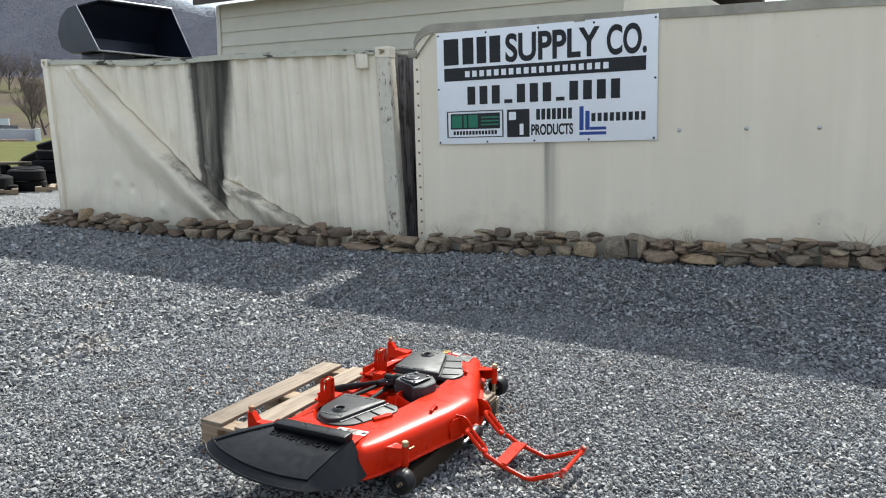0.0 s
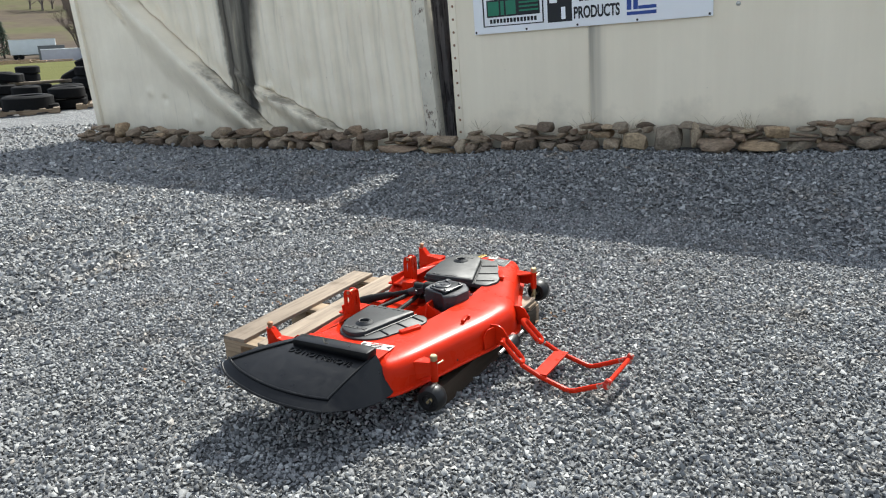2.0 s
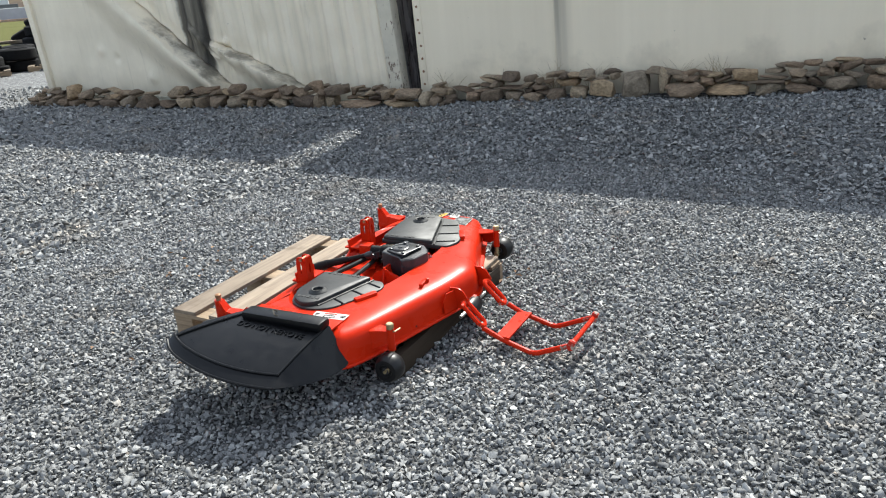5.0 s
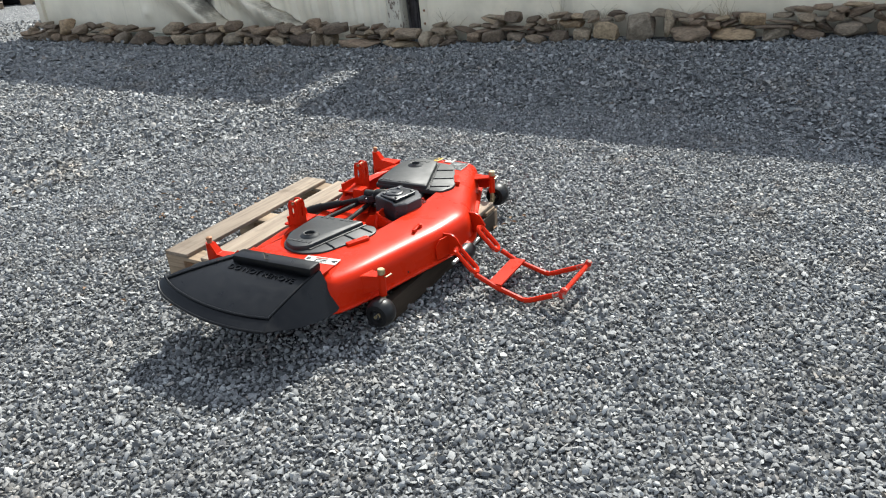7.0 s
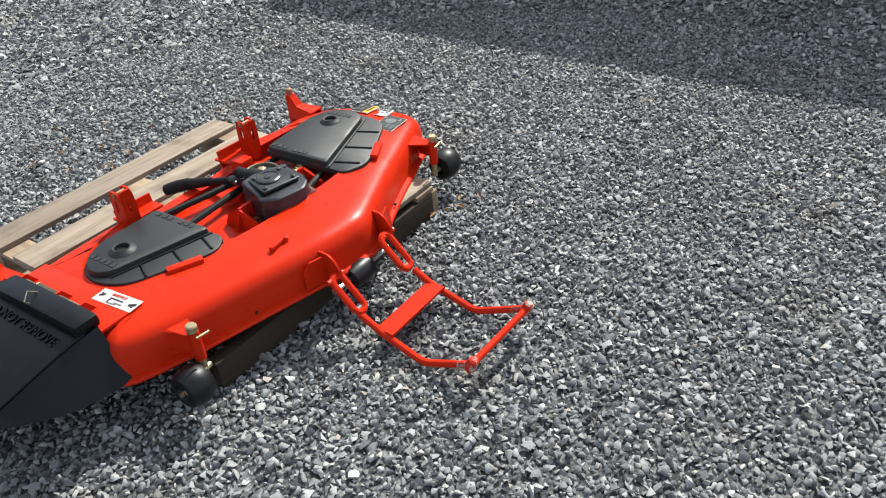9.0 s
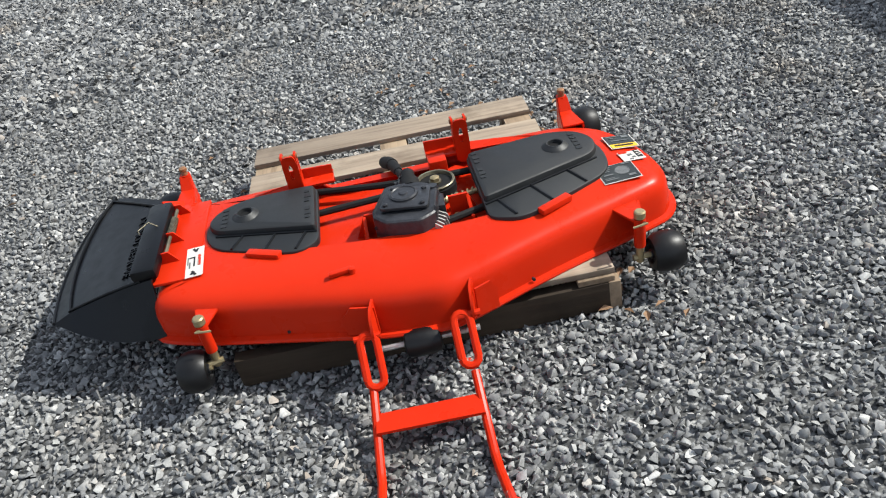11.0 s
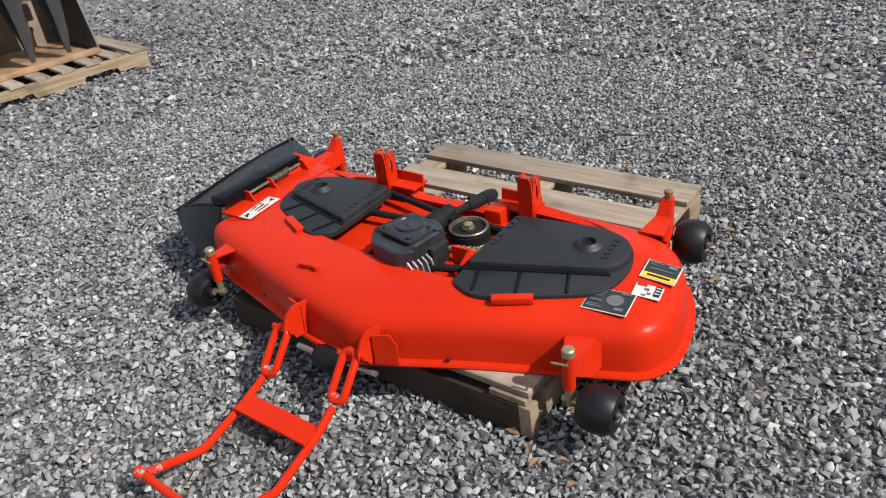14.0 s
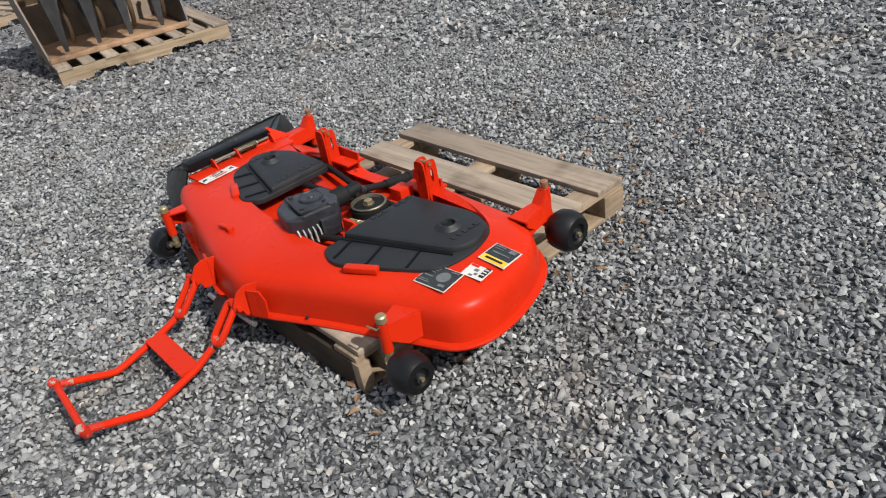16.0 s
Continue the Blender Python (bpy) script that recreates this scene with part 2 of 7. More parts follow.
def container_mat():
    """Old cream enamel, chalky, with rust bleeding and one bare grey strip."""
    a = Mat("chalky_cream_enamel", 0.62, spec=0.35)
    streak = a.noise(1.0, 5, 0.6, a.stretch(9, 9, 0.7))
    blot = a.noise(1.6, 5, 0.6)
    base = a.mix(0.8, a.ramp(streak, [(0.3, (0.73, 0.65, 0.505)), (0.7, (0.88, 0.80, 0.645))]), a.ramp(blot, [(0.3, (0.75, 0.67, 0.53)), (0.7, (0.89, 0.805, 0.65))]))
    chip = a.value(a.noise(13, 6, 0.7), 0.70, 0.735)
    base = a.mix(chip, base, (0.16, 0.12, 0.09))
    # bare strip between two sheets, streaked, ending at the long crease
    xs = a.math("ADD", a.math("ADD", a.axis("X"), a.math("MULTIPLY", a.axis("Z"), 0.085)), a.math("MULTIPLY", a.math("SUBTRACT", a.noise(5.0, 5, 0.65), 0.5), 0.07))
    w = a.math("DIVIDE", a.math("SUBTRACT", xs, 2.83), a.math("ADD", a.math("MULTIPLY", a.axis("Z"), 0.17), 0.32))
    strip = a.math("MULTIPLY", a.value(w, -0.02, 0.05), a.value(w, 0.92, 1.16, 1.0, 0.0))
    line = a.math("ADD", a.axis("Z"), a.math("MULTIPLY", xs, 0.815))
    strip = a.math("MULTIPLY", strip, a.value(line, 3.02, 3.07))
    across = a.ramp(w, [(0.0, (0.10, 0.088, 0.070)), (0.12, (0.10, 0.088, 0.070)), (0.22, (0.040, 0.035, 0.030)), (0.34, (0.20, 0.18, 0.145)), (0.60, (0.15, 0.136, 0.11)), (0.72, (0.030, 0.027, 0.023)), (0.9, (0.075, 0.066, 0.053))])
    grey = a.mix(1.0, across, a.ramp(a.noise(1.0, 5, 0.6, a.stretch(16, 16, 0.8)), [(0.3, (0.55, 0.53, 0.5)), (0.55, (1.0, 1.0, 1.0)), (0.75, (1.9, 1.85, 1.7))]), "MULTIPLY")
    base = a.mix(strip, base, grey)
    # darker lines painted down the corrugations, standing in for their shading
    u = a.math("FRACT", a.math("DIVIDE", a.math("ADD", a.axis("X"), a.math("MULTIPLY", a.axis("Z"), 0.085)), 0.30), 0.0)
    rib = a.math("MULTIPLY", a.value(a.math("ABSOLUTE", a.math("SUBTRACT", u, 0.52), 0.0), 0.0, 0.14, 1.0, 0.0), a.math("MULTIPLY", a.value(line, 3.04, 3.54), a.value(a.noise(1.0, 3, 0.5, a.stretch(2, 2, 0.8)), 0.3, 0.6, 0.25, 1.0)))
    base = a.mix(a.math("MULTIPLY", rib, 0.22), base, (0.30, 0.285, 0.225))
    # broken dark lines painted along the folds for the shadow in their grooves
    for k, c, lo, hi, fade in ((0.815, 3.038, 2.25, 3.48, 0.018), (0.43, 2.225, 3.33, 4.68, 0.018)):
        off = a.math("ABSOLUTE", a.math("ADD", a.math("SUBTRACT", a.math("ADD", a.axis("Z"), a.math("MULTIPLY", xs, k)), c), a.math("MULTIPLY", a.math("SUBTRACT", a.noise(8.0, 3), 0.5), 0.05)), 0.0)
        fold_shade = a.math("MULTIPLY", a.value(off, fade * 0.3, fade * 1.6, 1.0, 0.0), a.math("MULTIPLY", a.value(xs, lo, lo + 0.3), a.value(xs, hi - 0.2, hi, 1.0, 0.0)))
        fold_shade = a.math("MULTIPLY", fold_shade, a.value(a.noise(3.5, 4), 0.36, 0.56, 0.15, 0.75))
        base = a.mix(fold_shade, base, (0.085, 0.075, 0.06))
    runs = a.math("MULTIPLY", a.value(a.noise(1.0, 4, 0.6, a.stretch(16, 16, 0.35)), 0.56, 0.72), a.value(a.noise(0.9, 3), 0.4, 0.65))
    base = a.mix(a.math("MULTIPLY", runs, 0.36), base, (0.24, 0.215, 0.165))
    grime = a.value(a.math("ADD", a.axis("Z"), a.math("MULTIPLY", a.noise(2.5, 4), 0.5)), 0.30, 0.75, 0.55, 0.0)
    a.color(a.mix(grime, base, (0.28, 0.255, 0.20)))
    a.bump(a.noise(25, 4), 0.25, 0.004)
    return a.m


def peeling_mat(name, paint, bare, amount, sx, sz):
    """Old paint flaking off in upright scraps over stained metal."""
    a = Mat(name, 0.65, spec=0.3)
    n = a.noise(1.0, 6, 0.7, a.stretch(sx, sx, sz))
    m = a.noise(2.0, 5, 0.6)
    flake = a.value(a.math("ADD", n, a.math("MULTIPLY", a.math("SUBTRACT", m, 0.5), 0.5)), amount, amount + 0.05)
    top = a.ramp(a.noise(7.0, 4), [(0.3, tuple(c * 0.85 for c in paint)), (0.7, paint)])
    low = a.ramp(a.noise(18.0, 5), [(0.3, tuple(c * 0.5 for c in bare)), (0.7, bare)])
    a.color(a.mix(flake, top, low))
    a.bump(a.math("SUBTRACT", 1.0, flake), 0.4, 0.003)
    return a.m


def trailer_mat():
    """Tan sheet metal, dulled, with run-off streaks under the fixings."""
    a = Mat("dull_tan_sheet", 0.5, spec=0.4)
    streak = a.noise(1.0, 5, 0.6, a.stretch(5.0, 5.0, 0.25))
    blot = a.noise(0.8, 5, 0.6)
    base = a.mix(0.5, a.ramp(streak, [(0.3, (0.74, 0.655, 0.505)), (0.7, (0.85, 0.76, 0.60))]), a.ramp(blot, [(0.3, (0.73, 0.65, 0.505)), (0.7, (0.85, 0.76, 0.60))]))
    x = a.axis("X")
    run = a.math("MULTIPLY", a.math("MULTIPLY", a.value(x, 1.555, 1.575), a.value(x, 1.60, 1.76, 1.0, 0.0)), a.value(a.noise(1.0, 4, 0.5, a.stretch(16, 16, 0.5)), 0.25, 0.6, 0.4, 1.0))
    base = a.mix(a.math("MULTIPLY", run, a.value(a.axis("Z"), 0.3, 1.3, 0.55, 0.85)), base, (0.215, 0.20, 0.165))
    mould = a.math("MULTIPLY", a.value(a.noise(1.0, 5, 0.65, a.stretch(3.2, 3.2, 0.6)), 0.54, 0.70), a.value(a.axis("Z"), 2.62, 2.2, 1.0, 0.0))
    base = a.mix(a.math("MULTIPLY", mould, 0.5), base, (0.22, 0.20, 0.16))
    scuff = a.math("MULTIPLY", a.value(a.noise(9.0, 5, 0.7), 0.68, 0.71), a.value(a.noise(0.7, 2), 0.5, 0.6))
    base = a.mix(a.math("MULTIPLY", scuff, 0.7), base, (0.10, 0.09, 0.075))
    low = a.value(a.math("ADD", a.axis("Z"), a.math("MULTIPLY", a.noise(2.2, 5, 0.6), 1.3)), 0.72, 1.20, 0.50, 0.0)
    a.color(a.mix(low, base, (0.29, 0.255, 0.19)))
    a.rough(a.value(blot, 0.3, 0.7, 0.42, 0.6))
    a.bump(a.noise(3.0, 3), 0.12, 0.02)
    return a.m


def fieldstone_mat(name, stops):
    a = Mat(name, 0.88, spec=0.25)
    tone = a.ramp(a.random(), stops)
    v = a.ramp(a.noise(9, 6, 0.65), [(0.3, (0.52, 0.50, 0.48)), (0.7, (1.40, 1.36, 1.28))])
    lichen = a.value(a.noise(14, 5, 0.7), 0.58, 0.72, 0, 0.40)
    a.color(a.mix(lichen, a.mix(1.0, tone, v, "MULTIPLY"), (0.40, 0.37, 0.29)))
    a.bump(a.noise(18, 6, 0.65), 0.8, 0.02)
    return a.m


def rust_mat():
    a = Mat("rusty_zinc", 0.6, 0.4)
    n = a.noise(60, 5, 0.6)
    a.color(a.ramp(n, [(0.3, (0.22, 0.085, 0.035)), (0.55, (0.27, 0.14, 0.07)), (0.75, (0.33, 0.26, 0.18))]))
    a.bump(n, 0.3, 0.002)
    return a.m


M_STONE = gravel_stone_mat()
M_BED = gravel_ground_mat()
M_GRASS = grass_mat()
M_WOODS = woods_mat()
M_MEADOW = meadow_mat()
M_RED = red_paint_mat()
M_BOARD = wood_mat("weathered_board", (0.98, 0.98, 1.04), axis=1)
M_STRINGER = wood_mat("weathered_stringer", (1.12, 1.04, 0.98), axis=0)
# dark timber, tinted down further for the shade under the deck
M_DARKWOOD = wood_mat("shade_dark_timber", (0.14, 0.122, 0.112), axis=1)
M_STRINGER_NEW = wood_mat("pale_pine_stringer", (1.04, 0.98, 0.90), axis=0)
M_CONTAINER = container_mat()
M_TRAILER = trailer_mat()
M_PEEL = peeling_mat("peeling_white_enamel", (0.66, 0.61, 0.50), (0.24, 0.18, 0.14), 0.58, 26, 9)
M_CRAIL = peeling_mat("mildewed_cream_rail", (0.56, 0.54, 0.44), (0.075, 0.068, 0.055), 0.53, 2.2, 9)
M_ENDWALL = peeling_mat("streaked_grey_end_wall", (0.25, 0.23, 0.23), (0.10, 0.092, 0.092), 0.50, 14, 0.7)
M_FIELD = fieldstone_mat("brown_fieldstone", [(0, (0.105, 0.080, 0.064)), (0.18, (0.205, 0.160, 0.122)), (0.36, (0.33, 0.260, 0.190)), (0.52, (0.165, 0.125, 0.096)), (0.68, (0.28, 0.205, 0.146)), (0.84, (0.23, 0.195, 0.155)), (1, (0.40, 0.315, 0.225))])
M_PALESTONE = fieldstone_mat("pale_fieldstone", [(0, (0.34, 0.27, 0.185)), (0.5, (0.38, 0.27, 0.17)), (1, (0.38, 0.32, 0.245))])
M_RUST = rust_mat()
M_SCUFF = peeling_mat("scuffed_red_paint", (0.47, 0.020, 0.006), (0.42, 0.36, 0.30), 0.50, 40, 40)
M_PLASTIC = plain("black_moulded_plastic", (0.0022, 0.0026, 0.0036), 0.35, scale=180, vary=0.25, bump=0.07, spec=0.24, dist=0.002)
M_COVER = plain("dusty_black_cover", (0.0060, 0.0070, 0.0080), 0.57, scale=120, vary=0.25, bump=0.12, dist=0.002, spec=0.55)
M_RUBBER = plain("black_rubber", (0.0052, 0.0052, 0.0058), 0.44, scale=60, vary=0.25, bump=0.1, spec=0.32)
M_TYRE = plain("old_tyre_rubber", (0.0075, 0.0075, 0.008), 0.85, scale=20, vary=0.35, bump=0.4, dist=0.01, spec=0.15)
M_ZINC = plain("yellow_zinc", (0.36, 0.29, 0.165), 0.48, 0.75, scale=80, vary=0.2)
M_STEEL = plain("bare_cast_metal", (0.46, 0.45, 0.43), 0.42, 0.9, scale=90, vary=0.25, bump=0.4)
M_CAST = plain("dark_cast_housing", (0.022, 0.023, 0.027), 0.38, 0.1, scale=70, vary=0.6, bump=0.3)
M_FIN = plain("dull_cast_aluminium", (0.34, 0.33, 0.315), 0.45, 0.7, scale=90, vary=0.3, bump=0.4)
M_DIMLABEL = plain("dim_grey_print", (0.12, 0.125, 0.125), 0.45, scale=120, vary=0.3, bump=0.02)
M_BELT = plain("drive_belt", (0.0075, 0.0075, 0.0078), 0.7, scale=60, spec=0.22)
M_DARKSTEEL = plain("black_painted_steel", (0.004, 0.0065, 0.015), 0.36, scale=25, vary=0.3)
M_EDGE = plain("bright_grey_edge", (0.34, 0.35, 0.37), 0.4, 0.6, scale=20, vary=0.4)
M_SIGN = plain("white_sign_sheet", (0.84, 0.85, 0.87), 0.35, scale=3, vary=0.03, bump=0.03)
M_INK = plain("black_sign_ink", (0.006, 0.007, 0.009), 0.6, scale=20, vary=0.1, bump=0.02)
M_GREEN = plain("green_sign_ink", (0.010, 0.16, 0.09), 0.4, scale=20, vary=0.1, bump=0.02)
M_BLUE = plain("blue_sign_ink", (0.012, 0.05, 0.26), 0.4, scale=20, vary=0.1, bump=0.02)
M_SIDING = plain("tan_lap_siding", (0.62, 0.575, 0.465), 0.6, scale=4, vary=0.07)
M_EAVE = plain("dark_brown_eave", (0.055, 0.036, 0.030), 0.6, scale=6, vary=0.2)
M_LEAF = plain("dead_brown_leaf", (0.20, 0.115, 0.06), 0.8, scale=60, vary=0.4, bump=0.0)
M_STRAW = plain("dead_straw", (0.34, 0.27, 0.17), 0.85, scale=40, vary=0.3, bump=0.0)
M_RAIL = plain("weathered_tan_rail", (0.33, 0.30, 0.24), 0.6, 0.1, scale=6, vary=0.35)
M_LIP = plain("rust_orange_steel", (0.27, 0.165, 0.095), 0.6, 0.15, scale=14, vary=0.6, bump=0.2)
M_TAN = plain("worn_tan_steel", (0.115, 0.078, 0.048), 0.55, 0.2, scale=9, vary=0.7, bump=0.2)
M_TINE = plain("dark_steel_tine", (0.052, 0.051, 0.053), 0.5, 0.3, scale=14, vary=0.4)
M_CHROME = plain("bright_steel", (0.40, 0.40, 0.38), 0.35, 1.0, scale=60, vary=0.1)
M_DECAL = plain("dark_decal", (0.020, 0.024, 0.023), 0.35, scale=300, vary=0.4, bump=0.02)
M_DECALW = plain("white_decal", (0.54, 0.515, 0.475), 0.35, scale=60, vary=0.08, bump=0.02)
M_YELLOW = plain("yellow_decal", (0.70, 0.42, 0.02), 0.35, scale=60, vary=0.08, bump=0.02)
M_PULLEY = plain("oily_steel", (0.17, 0.150, 0.105), 0.45, 0.7, scale=70, vary=0.4, bump=0.2)
M_BARK = plain("grey_brown_bark", (0.12, 0.095, 0.08), 0.95, scale=3, vary=0.3, bump=0.5, dist=0.03)
M_TWIG = plain("bare_twigs", (0.115, 0.088, 0.076), 0.95, scale=0.3, vary=0.3, bump=0.0)
M_SHED = plain("white_shed_sheet", (0.62, 0.64, 0.66), 0.6, scale=1.0, vary=0.08)
M_LILAC = plain("lilac_grey_sheet", (0.40, 0.39, 0.44), 0.6, scale=1.0, vary=0.1)
M_GREYSHED = plain("grey_shed_sheet", (0.12, 0.125, 0.13), 0.7, scale=1.0, vary=0.2)
M_PINE = plain("pine_needles", (0.025, 0.04, 0.02), 0.9, scale=2.0, vary=0.4, bump=0.0)
M_FIREWOOD = plain("stacked_lumber", (0.30, 0.20, 0.13), 0.85, scale=2.0, vary=0.4)

# ---- mesh helpers ----


def finish(name, bm, material, angle=35):
    """Turns a bmesh into one linked mesh object, smooth but for edges sharper than angle."""
    bmesh.ops.recalc_face_normals(bm, faces=bm.faces)
    me = bpy.data.meshes.new(name)
    bm.to_mesh(me)
    bm.free()
    for mt in (material if isinstance(material, (list, tuple)) else [material]):
        me.materials.append(mt)
    if angle:
        me.polygons.foreach_set("use_smooth", [True] * len(me.polygons))
        me.set_sharp_from_angle(angle=radians(angle))
    return new(name, me)


def part(name, bm, material, parent, label="", angle=35):
    ob = finish(name, bm, material, angle)
    ob.parent = parent
    if label:
        ob["label"] = label
    return ob


def root(name, m, label, category, group=""):
    ob = new(name)
    ob.empty_display_size = 0.1
    ob.matrix_world = m
    return tagged(ob, label, category, group)


def box(bm, x0, x1, y0, y1, z0, z1, bevel=0.0, m=None):
    r = bmesh.ops.create_cube(bm, size=1.0, matrix=Matrix.Translation(((x0 + x1) / 2, (y0 + y1) / 2, (z0 + z1) / 2)) @ Matrix.Diagonal((x1 - x0, y1 - y0, z1 - z0, 1)))
    vs = r["verts"]
    if bevel:
        es = list({e for v in vs for e in v.link_edges})
        out = bmesh.ops.bevel(bm, geom=es, offset=bevel, segments=2, affect="EDGES", profile=0.6)
        vs = list({v for f in out["faces"] for v in f.verts} | {v for v in vs if v.is_valid})
        vs = list({w for v in vs for f in v.link_faces for w in f.verts})
    if m is not None:
        bmesh.ops.transform(bm, matrix=m, verts=vs)
    return vs


def tube(bm, pts, r, n=10, caps=True):
    """A round bar swept along points; r may be one radius or one for each point."""
    pts = [Vector(p) for p in pts]
    rr = r if isinstance(r, (list, tuple)) else [r] * len(pts)
    rings = []
    ref = None
    for i, p in enumerate(pts):
        a = (pts[min(i + 1, len(pts) - 1)] - pts[max(i - 1, 0)]).normalized()
        if ref is None:
            ref = a.orthogonal().normalized()
        ref = (ref - a * ref.dot(a)).normalized()
        s = a.cross(ref)
        rings.append([bm.verts.new(p + (ref * math.cos(t) + s * math.sin(t)) * rr[i]) for t in (2 * math.pi * k / n for k in range(n))])
    for q, w in zip(rings, rings[1:]):
        for k in range(n):
            bm.faces.new((q[k], q[(k + 1) % n], w[(k + 1) % n], w[k]))
    if caps:
        bm.faces.new(rings[0][::-1])
        bm.faces.new(rings[-1])


def lathe(bm, profile, centre, axis=(0, 0, 1), n=24):
    """A turned body: profile is (radius, height) pairs along the axis."""
    a = Vector(axis).normalized()
    u = a.orthogonal().normalized()
    w = a.cross(u)
    c = Vector(centre)
    rings = [[bm.verts.new(c + a * h + (u * math.cos(t) + w * math.sin(t)) * max(r, 1e-4)) for t in (2 * math.pi * k / n for k in range(n))] for r, h in profile]
    for q, v in zip(rings, rings[1:]):
        for k in range(n):
            bm.faces.new((q[k], q[(k + 1) % n], v[(k + 1) % n], v[k]))
    bm.faces.new(rings[0][::-1])
    bm.faces.new(rings[-1])


def prism(bm, poly, z0, z1, bevel=0.0, inset=0.0):
    """An upright extrusion of a plan polygon; the top may be inset or rounded."""
    lo = [bm.verts.new((x, y, z0)) for x, y in poly]
    c = Vector((sum(p[0] for p in poly) / len(poly), sum(p[1] for p in poly) / len(poly)))
    rings = [lo]
    steps = [(0.0, z1)] if not bevel else [(0.0, z1 - bevel), (bevel * 0.3, z1 - bevel * 0.3), (bevel, z1)]
    for off, z in steps:
        ring = []
        for x, y in poly:
            d = Vector((x, y)) - c
            q = c + d * max(0.05, 1 - (off + inset) / max(d.length, 1e-6))
            ring.append(bm.verts.new((q.x, q.y, z)))
        rings.append(ring)
    n = len(poly)
    for q, w in zip(rings, rings[1:]):
        for k in range(n):
            bm.faces.new((q[k], q[(k + 1) % n], w[(k + 1) % n], w[k]))
    bm.faces.new(rings[-1])
    bm.faces.new(lo[::-1])


def plate(bm, corners, thick):
    """A flat plate through coplanar corners, thick to both sides."""
    cs = [Vector(c) for c in corners]
    nrm = (cs[1] - cs[0]).cross(cs[2] - cs[0]).normalized() * thick / 2
    a = [bm.verts.new(c + nrm) for c in cs]
    b = [bm.verts.new(c - nrm) for c in cs]
    bm.faces.new(a)
    bm.faces.new(b[::-1])
    for k in range(len(cs)):
        j = (k + 1) % len(cs)
        bm.faces.new((a[k], b[k], b[j], a[j]))


def rounded(poly, r, seg=4):
    """A closed plan polygon with its corners rounded; r is one radius or one for each corner."""
    rr = r if isinstance(r, (list, tuple)) else [r] * len(poly)
    out = []
    n = len(poly)
    for k in range(n):
        p, a, b = Vector(poly[k]), Vector(poly[k - 1]), Vector(poly[(k + 1) % n])
        u, w = (a - p), (b - p)
        d = min(rr[k], u.length * 0.48, w.length * 0.48)
        q0, q1 = p + u.normalized() * d, p + w.normalized() * d
        for j in range(seg + 1):
            t = j / seg
            c = q0 * (1 - t) ** 2 + p * 2 * t * (1 - t) + q1 * t * t
            out.append((c.x, c.y))
    return out


def soften(poly, rounds=2):
    """Rounds a closed plan polygon by cutting its corners."""
    for _ in range(rounds):
        out = []
        for p, q in zip(poly, poly[1:] + poly[:1]):
            out += [(0.75 * p[0] + 0.25 * q[0], 0.75 * p[1] + 0.25 * q[1]), (0.25 * p[0] + 0.75 * q[0], 0.25 * p[1] + 0.75 * q[1])]
        poly = out
    return poly

# ---- the lie of the land ----
C_LEFT = Vector((-6.516, 11.069, 0))          # container's foot at its far end
C_DIR = Vector((0.9375, -0.348, 0)).normalized()
T_LEFT = Vector((-0.685, 8.953, 0))           # trailer body's foot beside the container
T_DIR = Vector((0.941, -0.339, 0)).normalized()


def rise_at_wall(s):
    """Height of the yard at the foot of the stones, s metres along the wall."""
    return float(np.interp(s, [-2, 0.5, 3.1, 5.1, 6.3, 7.1, 8.2, 9.5, 10.1, 11.0, 14], [0, 0.0, 0.04, 0.075, 0.095, 0.17, 0.21, 0.24, 0.29, 0.33, 0.37]))


def ground_z(x, y):
    p = Vector((x, y, 0)) - C_LEFT
    s = p.dot(C_DIR)
    off = p.x * C_DIR.y - p.y * C_DIR.x
    k = min(1.0, max(0.0, (2.6 - off) / 2.2))
    k = k * k * (3 - 2 * k)
    z = rise_at_wall(s) * k
    z += 0.018 * noise.noise((x * 0.6, y * 0.6, 0)) * min(1.0, max(0.0, (math.hypot(x - 0.2, y - 3.6) - 1.5) / 2.0))
    r = math.hypot(x, y)
    if r > 28:
        # the field falls away, then climbs to the foot of the wooded hill
        z += float(np.interp(r, [28, 190, 230, 300, 345, 405], [0.0, -2.75, -1.2, 7.5, 12.5, 22.0]))
        if r > 405:
            az = math.degrees(math.atan2(y, x))
            steep = max(0.0, (y * 0.9 - x * 0.5) / r) * float(np.interp(az, [90, 108, 113, 118, 125, 140], [0.75, 0.93, 1.0, 1.14, 1.34, 1.3]))
            steep *= 1 + 0.05 * noise.noise((x * 0.004, y * 0.004, 3)) + 0.03 * noise.noise((x * 0.02, y * 0.02, 5))
            q = min(1.0, (r - 405) / 295)
            z += (90 * steep - 22) * q * q * (3 - 2 * q)
    return z


